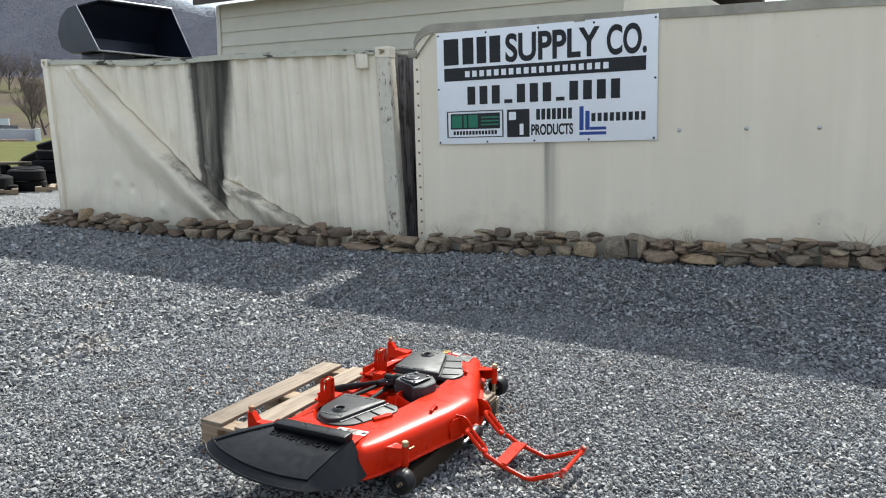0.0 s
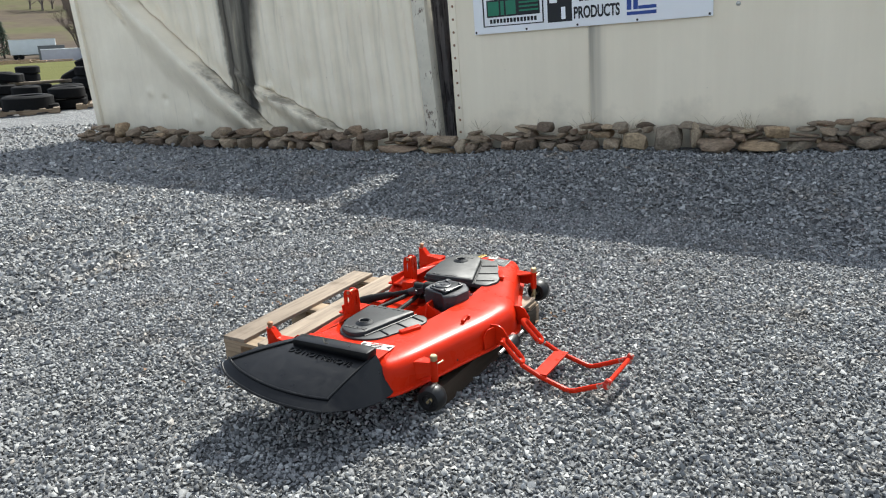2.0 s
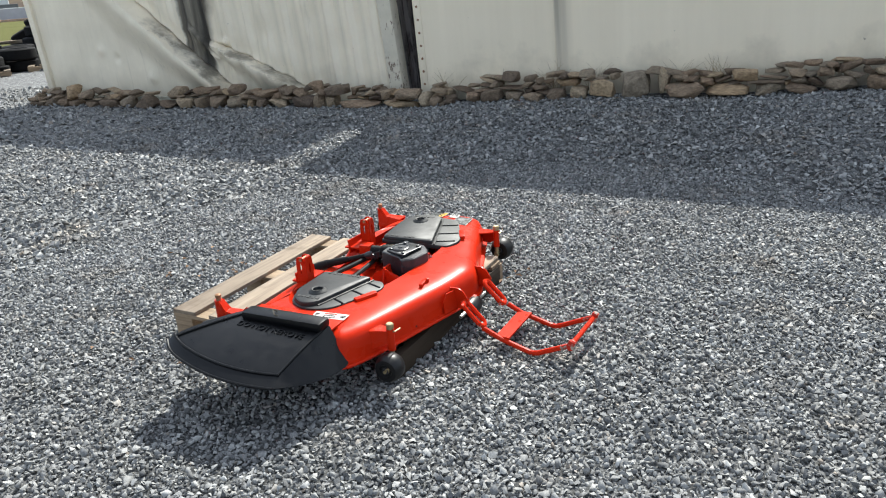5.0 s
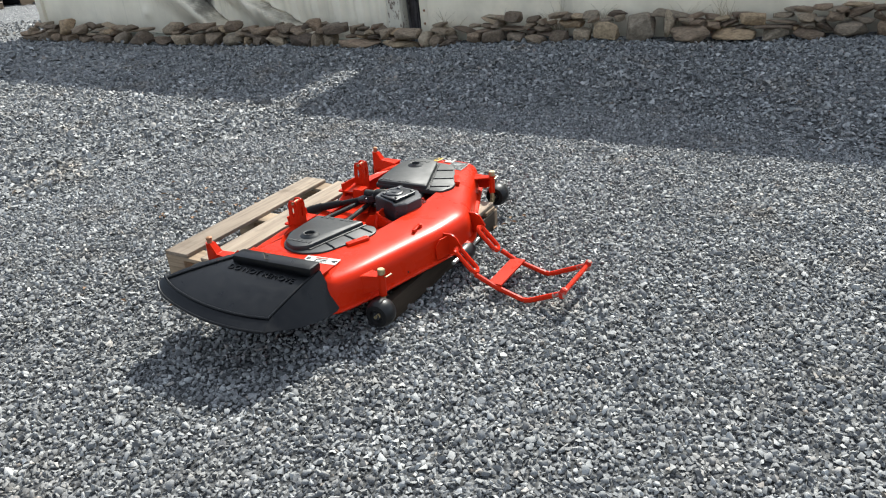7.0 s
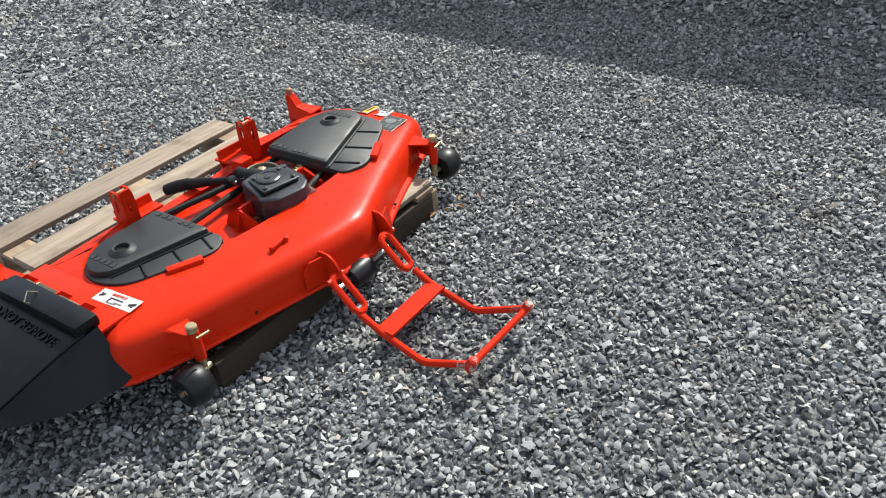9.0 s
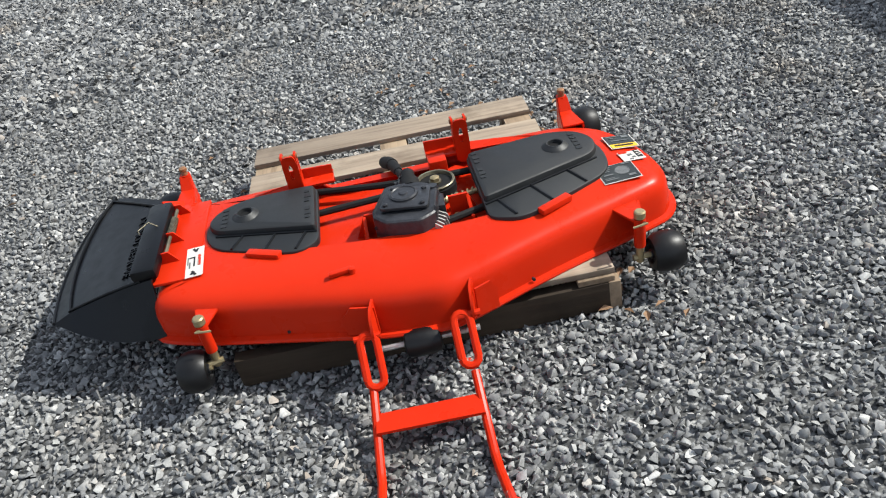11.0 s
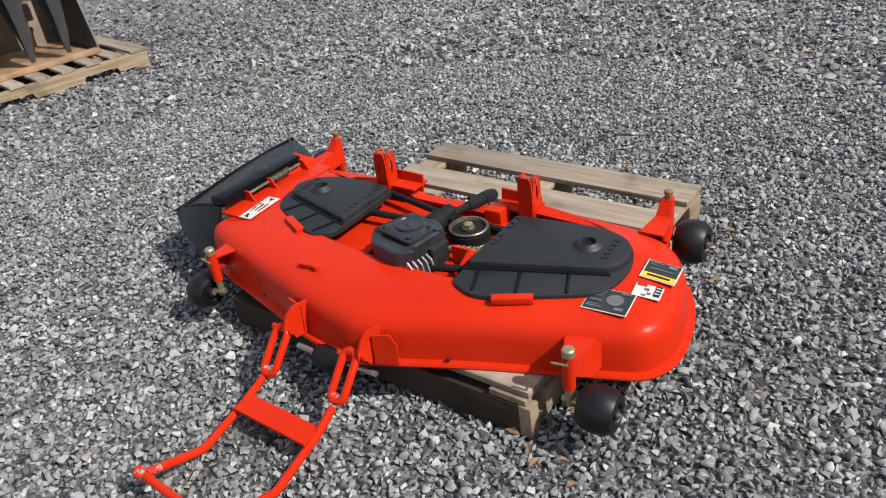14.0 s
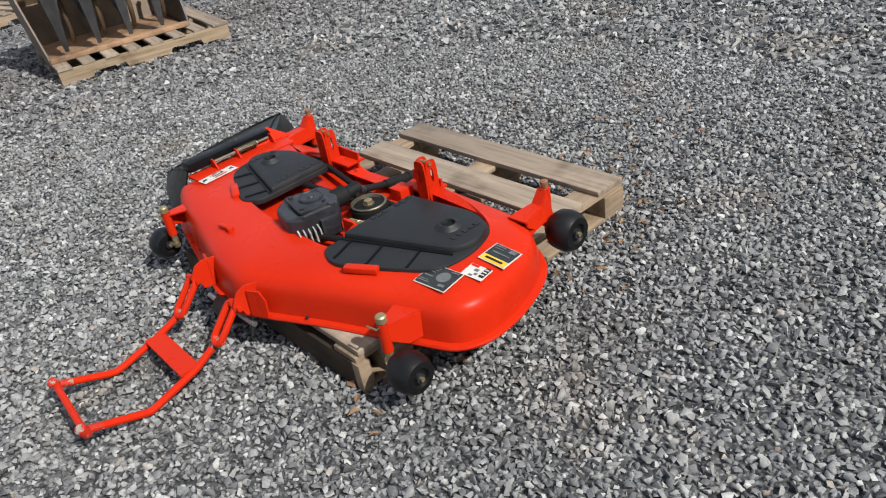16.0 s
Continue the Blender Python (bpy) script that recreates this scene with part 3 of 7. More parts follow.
def build_ground():
    bm = bmesh.new()
    radii = [0.0001] + [0.2 * k for k in range(1, 66)]
    while radii[-1] < 900:
        radii.append(radii[-1] * (1.09 if radii[-1] < 150 else 1.045))
    n = 220
    cx, cy = 0.0, 5.5
    rings = []
    for r in radii:
        ring = []
        for k in range(n):
            t = 2 * math.pi * k / n
            x, y = cx + r * math.cos(t), cy + r * math.sin(t)
            ring.append(bm.verts.new((x, y, ground_z(x, y))))
        rings.append(ring)
    for q, w in zip(rings, rings[1:]):
        for k in range(n):
            f = bm.faces.new((q[k], q[(k + 1) % n], w[(k + 1) % n], w[k]))
            c = f.calc_center_median()
            r = math.hypot(c.x, c.y)
            yard = r < 24 or (c.y < 14 and r < 30) or (c.x > -8 and r < 45)
            f.material_index = 0 if yard else (3 if r > 402 else 2 if r > 205 else 1)
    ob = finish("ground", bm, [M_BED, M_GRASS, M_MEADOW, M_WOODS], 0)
    ob.data.polygons.foreach_set("use_smooth", [True] * len(ob.data.polygons))
    tagged(ob, "grey crushed-gravel yard running out to green fields and wooded hill", "ground", kind="structure")


build_ground()

# ---- container ----
C_LEN, C_HIGH, C_DEEP = 6.00, 2.47, 2.44


def lean_c(x, z):
    """The crooked set of the old container: it leans back to its far end."""
    return x - 0.085 * z, z


def crease(x, z, ax, az, bx, bz, high, wide0, wide1, fall):
    """A pressed-out fold along a line, steep on its upper side, with a hollow beyond."""
    ln = math.hypot(bx - ax, bz - az)
    ux, uz = (bx - ax) / ln, (bz - az) / ln
    t = ((x - ax) * ux + (z - az) * uz) / ln
    if not -0.12 < t < 1.12:
        return 0.0
    s = (x - ax) * -uz + (z - az) * ux + 0.016 * noise.noise((t * 7, 0, ax))
    w = max(0.0, min(1.0, (t + 0.12) / 0.2)) * max(0.0, min(1.0, (1.12 - t) / 0.12))
    width = wide0 + wide1 * math.sin(math.pi * max(0.0, min(1.0, t)))
    d = 0.0
    if s > 0:
        d += high * max(0.0, 1 - s / fall) ** 0.7
    elif s > -width:
        q = 1 + s / width
        d += high * (q * q * (3 - 2 * q) if q > 0 else 0.0)
    d -= 0.30 * high * math.exp(-((s - fall - 0.004) / 0.016) ** 2) + 0.15 * high * math.exp(-((s - fall - 0.08) / 0.10) ** 2)
    return d * w


def fold_depth(x, z):
    """How far the crushed side bulges out at a place."""
    d = crease(x, z, 0.82, 2.40, 3.50, 0.22, 0.235, 0.26, 0.34, 0.022)
    d += crease(x, z, 3.44, 0.76, 4.75, 0.20, 0.155, 0.15, 0.14, 0.020)
    d += crease(x, z, 0.55, 2.38, 1.10, 1.75, 0.06, 0.10, 0.02, 0.03)
    d += crease(x, z, 3.05, 1.02, 3.42, 0.62, 0.05, 0.08, 0.02, 0.02)
    # torn puckers beside the bare strip
    d += 0.07 * math.exp(-((x - 3.56) / 0.05) ** 2 - ((z - 0.80) / 0.045) ** 2)
    d -= 0.06 * math.exp(-((x - 3.47) / 0.035) ** 2 - ((z - 0.72) / 0.05) ** 2)
    for px, pz, r, h in ((1.35, 0.72, 0.07, 0.03), (1.62, 0.62, 0.06, -0.03), (2.2, 0.36, 0.07, 0.035), (0.95, 2.28, 0.06, -0.05), (2.55, 1.45, 0.10, 0.03), (4.2, 0.9, 0.12, -0.03), (4.9, 1.2, 0.1, 0.02)):
        d += h * math.exp(-((x - px) / r) ** 2 - ((z - pz) / r) ** 2)
    d += 0.010 * noise.noise((x * 3.1, z * 3.1, 1)) + 0.022 * noise.noise((x * 0.9, z * 0.9, 7))
    return d


def corrugation(x, pitch=0.30, deep=0.048):
    u = (x / pitch) % 1.0
    if u < 0.30:
        return 0.0
    if u < 0.5:
        return -deep * (u - 0.30) / 0.2
    if u < 0.8:
        return -deep
    return -deep * (1.0 - u) / 0.2


def build_container():
    m = Matrix.Translation(C_LEFT) @ Matrix.Rotation(math.atan2(C_DIR.y, C_DIR.x), 4, "Z")
    base = root("shipping_container", m, "dented cream steel shipping container with bare grey strip", "container")
    bm = bmesh.new()
    nx, nz = 380, 140
    x0, x1, z0, z1 = 0.10, C_LEN - 0.16, 0.10, C_HIGH - 0.07
    grid = []
    for j in range(nz + 1):
        z = z0 + (z1 - z0) * j / nz
        row = []
        for i in range(nx + 1):
            x = x0 + (x1 - x0) * i / nx
            flat = min(1.0, max(0.12, 0.30 + 1.6 * (z + 0.815 * x - 3.01)))
            edge = min(1.0, (x - x0) / 0.15, (x1 - x) / 0.12, (z1 - z) / 0.08)
            y = 0.045 - fold_depth(x + 0.07, z) * max(0.0, edge) - corrugation(x) * flat
            px, pz = lean_c(x, z)
            row.append(bm.verts.new((px, y, pz)))
        grid.append(row)
    for a, b in zip(grid, grid[1:]):
        for i in range(nx):
            bm.faces.new((a[i], a[i + 1], b[i + 1], b[i]))
    part("side_panel", bm, M_CONTAINER, base, "creased cream corrugated sheet", 28)
    # end wall towards the trailer, corrugated
    bm = bmesh.new()
    cols = []
    for i in range(101):
        y = 0.10 + (C_DEEP - 0.2) * i / 100
        cols.append([bm.verts.new((C_LEN - 0.05 + corrugation(y, 0.24, 0.04) - 0.085 * z, y, z)) for z in (0.08, C_HIGH - 0.05)])
    for a, b in zip(cols, cols[1:]):
        bm.faces.new((a[0], b[0], b[1], a[1]))
    part("end_wall", bm, M_ENDWALL, base, "streaked grey corrugated end wall", 20)
    for nm, pieces in (("far_end_wall", (0.03, 0.08, 0.08, C_DEEP - 0.08, 0.08, C_HIGH - 0.05)), ("back_panel", (0.1, C_LEN - 0.12, C_DEEP - 0.06, C_DEEP - 0.03, 0.08, C_HIGH - 0.05)), ("roof", (0.06, C_LEN - 0.06, 0.05, C_DEEP - 0.04, C_HIGH - 0.06, C_HIGH - 0.035))):
        bm = bmesh.new()
        box(bm, *pieces)
        for v in bm.verts:
            v.co.x -= 0.085 * v.co.z
        part(nm, bm, M_RAIL, base)
    for px, wide in ((0.0, 0.11), (C_LEN - 0.17, 0.17)):
        for py in (0.0, C_DEEP - 0.16):
            bm = bmesh.new()
            box(bm, px, px + wide, py, py + 0.16, 0.0, C_HIGH - 0.115, 0.012)
            for v in bm.verts:
                v.co.x -= 0.085 * v.co.z
            part("corner_post", bm, M_PEEL if px > 1 else M_CONTAINER, base, "peeling white corner post" if px > 1 else "")
            bm = bmesh.new()
            x0, x1, z0, z1 = px - 0.006, px + wide + 0.006, C_HIGH - 0.115, C_HIGH + 0.005
            # casting with an oval hole: four bars round a recess
            box(bm, x0, x1, py - 0.006, py + 0.16, z0, z0 + 0.028, 0.004)
            box(bm, x0, x1, py - 0.006, py + 0.16, z1 - 0.03, z1, 0.004)
            box(bm, x0, x0 + wide * 0.3, py - 0.006, py + 0.16, z0 + 0.028, z1 - 0.03)
            box(bm, x1 - wide * 0.3, x1, py - 0.006, py + 0.16, z0 + 0.028, z1 - 0.03)
            box(bm, x0 + 0.02, x1 - 0.02, py + 0.05, py + 0.15, z0 + 0.02, z1 - 0.02)
            for v in bm.verts:
                v.co.x -= 0.085 * v.co.z
            part("corner_casting", bm, M_CONTAINER, base)
    for nm, z0, z1 in (("top_rail", C_HIGH - 0.075, C_HIGH - 0.005), ("bottom_rail", 0.0, 0.12)):
        for py in (0.008, C_DEEP - 0.07):
            bm = bmesh.new()
            prev = None
            for i in range(61):
                x = 0.10 + (C_LEN - 0.27) * i / 60
                sag = -0.055 * math.exp(-((x - 2.2) / 1.1) ** 2) if nm == "top_rail" else 0.0
                ring = [bm.verts.new((x - 0.085 * z, y, z + sag)) for y, z in ((py, z0), (py + 0.06, z0), (py + 0.06, z1), (py, z1))]
                if prev:
                    for k in range(4):
                        bm.faces.new((prev[k], prev[(k + 1) % 4], ring[(k + 1) % 4], ring[k]))
                prev = ring
            part(nm, bm, M_CRAIL, base, "mildew-stained cream rail")
    bm = bmesh.new()
    box(bm, 5.55, 5.71, -0.002, 0.04, 2.235, 2.40, 0.004)
    for v in bm.verts:
        v.co.x -= 0.085 * v.co.z
    part("patch_plate", bm, M_CONTAINER, base)


build_container()

# ---- trailer body beside it ----
T_LEN, T_HIGH, T_DEEP, T_FALL = 5.55, 2.685, 2.44, 0.14
T_TILT = 2.4
T_POSE = Matrix.Translation(T_LEFT + Vector((0, 0, 0.0))) @ Matrix.Rotation(math.atan2(T_DIR.y, T_DIR.x), 4, "Z") @ Matrix.Rotation(radians(-T_TILT), 4, "Y")


def build_trailer():
    base = root("trailer_body", T_POSE, "tan sheet-metal box trailer body with riveted edge", "trailer")
    rad = 0.26
    # outline of the side with its rounded upper corner
    arc = [(rad - rad * math.cos(t), T_HIGH - rad + rad * math.sin(t)) for t in (math.pi / 2 * k / 10 for k in range(11))]
    bm = bmesh.new()
    edge = [(0.0, -0.45)] + arc + [(T_LEN, T_HIGH - T_FALL), (T_LEN, -0.45)]
    plate(bm, [(x, 0.02, z) for x, z in edge], 0.03)
    part("side_sheet", bm, M_TRAILER, base)
    bm = bmesh.new()
    prof = [(0.012, -0.45)] + [(x, z) for x, z in arc] + [(T_LEN, T_HIGH - T_FALL)]
    rings = [[bm.verts.new((x, y, z - 0.012)) for y in (0.036, T_DEEP)] for x, z in prof]
    for a, b in zip(rings, rings[1:]):
        bm.faces.new((a[0], a[1], b[1], b[0]))
    part("roof_skin", bm, M_RAIL, base)
    bm = bmesh.new()
    box(bm, 0.0, T_LEN, T_DEEP, T_DEEP + 0.03, -0.45, T_HIGH - T_FALL)
    part("back_sheet", bm, M_TRAILER, base)
    bm = bmesh.new()
    box(bm, T_LEN, T_LEN + 0.03, 0.02, T_DEEP + 0.03, -0.45, T_HIGH - T_FALL)
    part("rear_wall", bm, M_TRAILER, base)
    bm = bmesh.new()
    box(bm, -0.004, 0.085, -0.002, 0.0045, -0.30, T_HIGH - rad, 0.001)
    part("edge_strip", bm, M_TRAILER, base, "riveted edge strip")
    # top rail, wavy and rust-spotted
    bm = bmesh.new()
    prev = None
    path = arc[2:] + [(rad + 0.25 * k, T_HIGH - T_FALL * 0.25 * k / (T_LEN - rad)) for k in range(1, 22)]
    for x, z in path:
        wob = 0.006 * noise.noise((x * 2.0, 0, 2))
        ring = [bm.verts.new((x, y, z + dz + wob)) for y, dz in ((-0.012, -0.085), (0.03, -0.085), (0.03, 0.012), (-0.012, 0.012))]
        if prev:
            for k in range(4):
                bm.faces.new((prev[k], prev[(k + 1) % 4], ring[(k + 1) % 4], ring[k]))
        prev = ring
    part("top_rail", bm, M_RAIL, base, "weathered metal top rail")
    for x in (1.545,):
        bm = bmesh.new()
        box(bm, x - 0.012, x + 0.012, 0.0, 0.0025, -0.3, T_HIGH - 0.13, 0.001)
        part("seam", bm, M_TRAILER, base)

    def rivet_mesh(r):
        b = bmesh.new()
        lathe(b, [(r, 0), (r * 0.9, r * 0.3), (r * 0.5, r * 0.55), (r * 0.1, r * 0.62)], (0, 0, 0), (0, -1, 0), 10)
        return b
    first = part("rivet", rivet_mesh(0.014), M_RUST, base)
    first.location = (0.045, -0.002, 0.30)
    for k in range(1, 16):
        o = first.copy()
        scene.collection.objects.link(o)
        o.location = (0.045 + 0.004 * math.sin(k * 7), -0.002, 0.30 + 0.136 * k)
    bolt = part("bolt", rivet_mesh(0.022), M_STEEL, base)
    bolt.location = (2.975, 0.004, 1.43)
    for x, z in ((3.605, 1.43), (4.24, 1.42)):
        o = bolt.copy()
        scene.collection.objects.link(o)
        o.location = (x, 0.004, z)
    bm = bmesh.new()
    box(bm, 1.90, 2.02, -0.03, 0.0, T_HIGH - 0.11, T_HIGH - 0.05, 0.006)
    part("clearance_lamp", bm, M_RAIL, base)
    # latch hardware at the rounded corner
    bm = bmesh.new()
    tube(bm, [(-0.03, -0.015, 2.40), (0.06, -0.02, 2.36), (0.18, -0.02, 2.50), (0.27, -0.02, 2.60)], 0.010, 8)
    box(bm, -0.05, 0.05, -0.03, 0.0, 2.34, 2.42, 0.004)
    part("latch", bm, M_RAIL, base)


build_trailer()


def build_sign():
    """Sheet sign, 8 by 4 feet, screwed to the trailer; names on it are plain bars."""
    W, H = 2.448, 1.243
    base = root("sign_board", T_POSE @ Matrix.Translation((0.312, -0.016, 1.342)), "large white business sign with black, green and blue marks", "sign")
    bm = bmesh.new()
    box(bm, 0, W, -0.008, 0.012, 0, H, 0.003)
    part("panel", bm, M_SIGN, base)

    def bar(name, items, mat, y=-0.0105):
        for x0, x1, z0, z1 in items:
            b = bmesh.new()
            box(b, x0 * W, x1 * W, y, y + 0.004, (1 - z1) * H, (1 - z0) * H)
            part(name, b, mat, base)

    def strokes(name, glyphs, x0, x1, z0, z1, mat, fill, y=-0.0105):
        """A row of plain blocks, one for each character."""
        step = (x1 - x0) / len(glyphs)
        items = [(x0 + step * i + step * (1 - fill) / 2, x0 + step * (i + 1) - step * (1 - fill) / 2, z0 if g != "." else z1 - (z1 - z0) * 0.2, z1) for i, g in enumerate(glyphs) if g != " "]
        bar(name, items, mat, y)
    # heights of the blocks, one for each letter
    for x0, x1 in ((0.036, 0.110), (0.130, 0.184), (0.200, 0.246), (0.262, 0.314)):
        bar("title_bar", [(x0, x1, 0.062, 0.292)], M_INK)

    def letters(body, x0, x1, z0, z1, mat, fat):
        """Bold capitals fitted into a stretch of the board."""
        cu = bpy.data.curves.new("lettering", "FONT")
        cu.body, cu.size, cu.extrude, cu.offset = body, 1.0, 0.002, fat
        tmp = bpy.data.objects.new("lettering", cu)
        me = bpy.data.meshes.new_from_object(tmp)
        bpy.data.objects.remove(tmp)
        co = np.empty(len(me.vertices) * 3)
        me.vertices.foreach_get("co", co)
        co = co.reshape(-1, 3)
        lo, hi = co.min(0), co.max(0)
        fx, fz = (x1 - x0) * W / (hi[0] - lo[0]), (z1 - z0) * H / (hi[1] - lo[1])
        out = np.stack([x0 * W + (co[:, 0] - lo[0]) * fx, -0.0095 - co[:, 2], (1 - z1) * H + (co[:, 1] - lo[1]) * fz], -1)
        me.vertices.foreach_set("co", out.ravel())
        me.materials.append(mat)
        ob = new("lettering", me)
        ob.parent = base
    letters("SUPPLY", 0.338, 0.760, 0.055, 0.300, M_INK, 0.028)
    letters("CO.", 0.790, 0.955, 0.055, 0.300, M_INK, 0.028)
    letters("PRODUCTS", 0.456, 0.646, 0.842, 0.938, M_INK, 0.030)
    bar("band", [(0.036, 0.953, 0.320, 0.435)], M_INK)
    strokes("address_bar", "o" * 19, 0.135, 0.805, 0.352, 0.405, M_SIGN, 0.62, -0.013)
    strokes("number_bar", "ooo.ooo.oooo", 0.140, 0.858, 0.490, 0.650, M_INK, 0.64)
    bar("green_frame", [(0.045, 0.325, 0.705, 0.713), (0.045, 0.325, 0.936, 0.944), (0.045, 0.051, 0.714, 0.935), (0.319, 0.325, 0.714, 0.935)], M_INK)
    bar("dark_field", [(0.064, 0.308, 0.728, 0.868)], M_INK)
    bar("green_mark", [(0.070, 0.122, 0.742, 0.855), (0.130, 0.146, 0.742, 0.855), (0.154, 0.200, 0.742, 0.855), (0.215, 0.302, 0.760, 0.774), (0.215, 0.302, 0.792, 0.806), (0.215, 0.302, 0.824, 0.838)], M_GREEN, -0.013)
    strokes("small_bar", "o" * 14, 0.075, 0.295, 0.884, 0.918, M_INK, 0.7)
    bar("black_mark", [(0.342, 0.448, 0.708, 0.950)], M_INK)
    bar("white_mark", [(0.352, 0.385, 0.730, 0.800), (0.402, 0.420, 0.835, 0.930)], M_SIGN, -0.013)
    strokes("name_bar", "ooooooo", 0.476, 0.644, 0.712, 0.805, M_INK, 0.72)
    bar("blue_mark", [(0.674, 0.692, 0.705, 0.905), (0.674, 0.790, 0.920, 0.946), (0.700, 0.718, 0.745, 0.905), (0.719, 0.790, 0.880, 0.905)], M_BLUE)
    strokes("name_bar", "ooooooooo", 0.722, 0.958, 0.765, 0.835, M_INK, 0.66)
    b = bmesh.new()
    lathe(b, [(0.012, 0), (0.010, 0.004), (0.002, 0.006)], (0, 0, 0), (0, -1, 0), 10)
    first = part("screw", b, M_INK, base)
    first.location = (0.02, -0.008, 0.02)
    for x, z in ((0.60, 0.02), (1.15, 0.02), (1.75, 0.02), (2.42, 0.02), (0.02, 1.21), (0.6, 1.21), (1.2, 1.21), (1.8, 1.21), (2.42, 1.21), (0.015, 0.62), (2.425, 0.62)):
        o = first.copy()
        scene.collection.objects.link(o)
        o.location = (x, -0.008, z)


build_sign()

# ---- house behind ----


def build_house():
    a, b = Vector((-5.45, 15.0, 0)), Vector((-1.12, 12.5, 0))
    d = (b - a).normalized()
    m = Matrix.Translation(a) @ Matrix.Rotation(math.atan2(d.y, d.x), 4, "Z")
    base = root("house", m, "tan lap-sided building with shingled roof", "house")
    ln, high = 8.4, 3.84
    bm = bmesh.new()
    box(bm, 0.02, ln, 0.02, 7.0, -0.1, high)
    part("wall", bm, M_SIDING, base)
    for k in range(14):
        z = 0.145 + 0.2655 * k
        bm = bmesh.new()
        vs = [bm.verts.new(c) for c in ((0, 0.004, z + 0.275), (ln, 0.004, z + 0.275), (ln, -0.026, z), (0, -0.026, z), (0, 0.02, z), (ln, 0.02, z))]
        bm.faces.new((vs[0], vs[1], vs[2], vs[3]))
        bm.faces.new((vs[3], vs[2], vs[5], vs[4]))
        part("siding_board", bm, M_SIDING, base, angle=0)
    bm = bmesh.new()
    box(bm, -0.02, 0.09, -0.04, 0.06, -0.05, high, 0.004)
    part("corner_trim", bm, M_SIDING, base)
    bm = bmesh.new()
    for x0, x1 in ((-0.18, ln + 0.3),):
        vs = [bm.verts.new(c) for c in ((x0, -0.40, high - 0.02), (x1, -0.40, high - 0.02), (x1, 3.5, high + 1.5), (x0, 3.5, high + 1.5), (x0, 7.3, high - 0.02), (x1, 7.3, high - 0.02))]
        ws = [bm.verts.new(v.co + Vector((0, 0, 0.12))) for v in vs]
        for s in (vs, ws):
            bm.faces.new((s[0], s[1], s[2], s[3]))
            bm.faces.new((s[3], s[2], s[5], s[4]))
        for i, j in ((0, 1), (1, 2), (2, 5), (5, 4), (4, 3), (3, 0)):
            bm.faces.new((vs[i], vs[j], ws[j], ws[i]))
    part("roof", bm, M_EAVE, base, "dark brown roof")
    bm = bmesh.new()
    box(bm, -0.18, ln + 0.3, -0.46, -0.40, high - 0.02, high + 0.11)
    part("eave_board", bm, M_EAVE, base, "dark brown eave board")


build_house()

# ---- loader bucket on the container ----


def build_bucket():
    """A loader bucket on its bearers, mouth to the yard."""
    m = Matrix.Translation((-6.007, 11.556, C_HIGH - 0.033)) @ Matrix.Rotation(radians(62), 4, "Z")
    base = root("loader_bucket", m, "glossy black loader bucket lying on container roof", "bucket")
    w = 1.75

    def section(top):
        """From the cutting edge along the floor, up the back and over to the top lip."""
        return [(0.0, 0.22), (0.75, 0.20), (1.02, 0.30), (1.10, 0.52), (1.0, 0.76), (0.78, top - 0.03), (0.55, top)]
    bm = bmesh.new()
    c = Vector((0.6, 0.55))
    outer, inner = [], []
    for x, top in ((0.0, 0.93), (0.42, 1.08), (w, 1.11)):
        outer.append([bm.verts.new((x, y, z)) for y, z in section(top)])
        row = []
        for y, z in section(top):
            d = (c - Vector((y, z))).normalized() * 0.02
            row.append(bm.verts.new((x, y + d.x, z + d.y)))
        inner.append(row)
    n = len(outer[0])
    for s in (outer, inner):
        for q, v in zip(s, s[1:]):
            for k in range(n - 1):
                bm.faces.new((q[k], v[k], v[k + 1], q[k + 1]))
    for i in (0, 1):
        for k in (0, n - 1):
            bm.faces.new((outer[i][k], outer[i + 1][k], inner[i + 1][k], inner[i][k]))
    part("shell", bm, M_DARKSTEEL, base, angle=30)
    for x, top in ((-0.011, 0.93), (w + 0.011, 1.11)):
        bm = bmesh.new()
        plate(bm, [(x, y, z) for y, z in section(top)], 0.02)
        part("side_plate", bm, M_DARKSTEEL, base)
        bm = bmesh.new()
        tube(bm, [(x, -0.004, 0.215), (x, 0.27, 0.22 + (top - 0.22) * 0.5), (x, 0.547, top)], 0.009, 6)
        part("edge_bar", bm, M_EDGE, base, "bright grey side edge")
    bm = bmesh.new()
    box(bm, -0.01, w + 0.01, -0.04, 0.10, 0.206, 0.226, 0.003)
    part("cutting_edge", bm, M_EDGE, base, "worn bright-edged cutting lip")
    bm = bmesh.new()
    tube(bm, [(0.40, 0.55, 1.085), (w, 0.55, 1.115)], 0.016, 6)
    part("top_lip", bm, M_EDGE, base, "bright-edged top lip")
    for x0 in (0.12, 1.0):
        bm = bmesh.new()
        box(bm, x0, x0 + 0.55, 0.10, 0.70, 0.0, 0.20, 0.004)
        part("bearer", bm, M_DARKSTEEL, base, "dark bearer under the bucket")


build_bucket()

# ---- mower deck ----
# its own plan: x towards the front, y along the deck, away from the discharge chute
DECK = Matrix.Translation((-0.208, 3.751, 0.0)) @ Matrix.Rotation(math.atan2(-0.33, 0.944), 4, "Z")
DECK_POSE = DECK @ Matrix.Scale(0.905, 4)

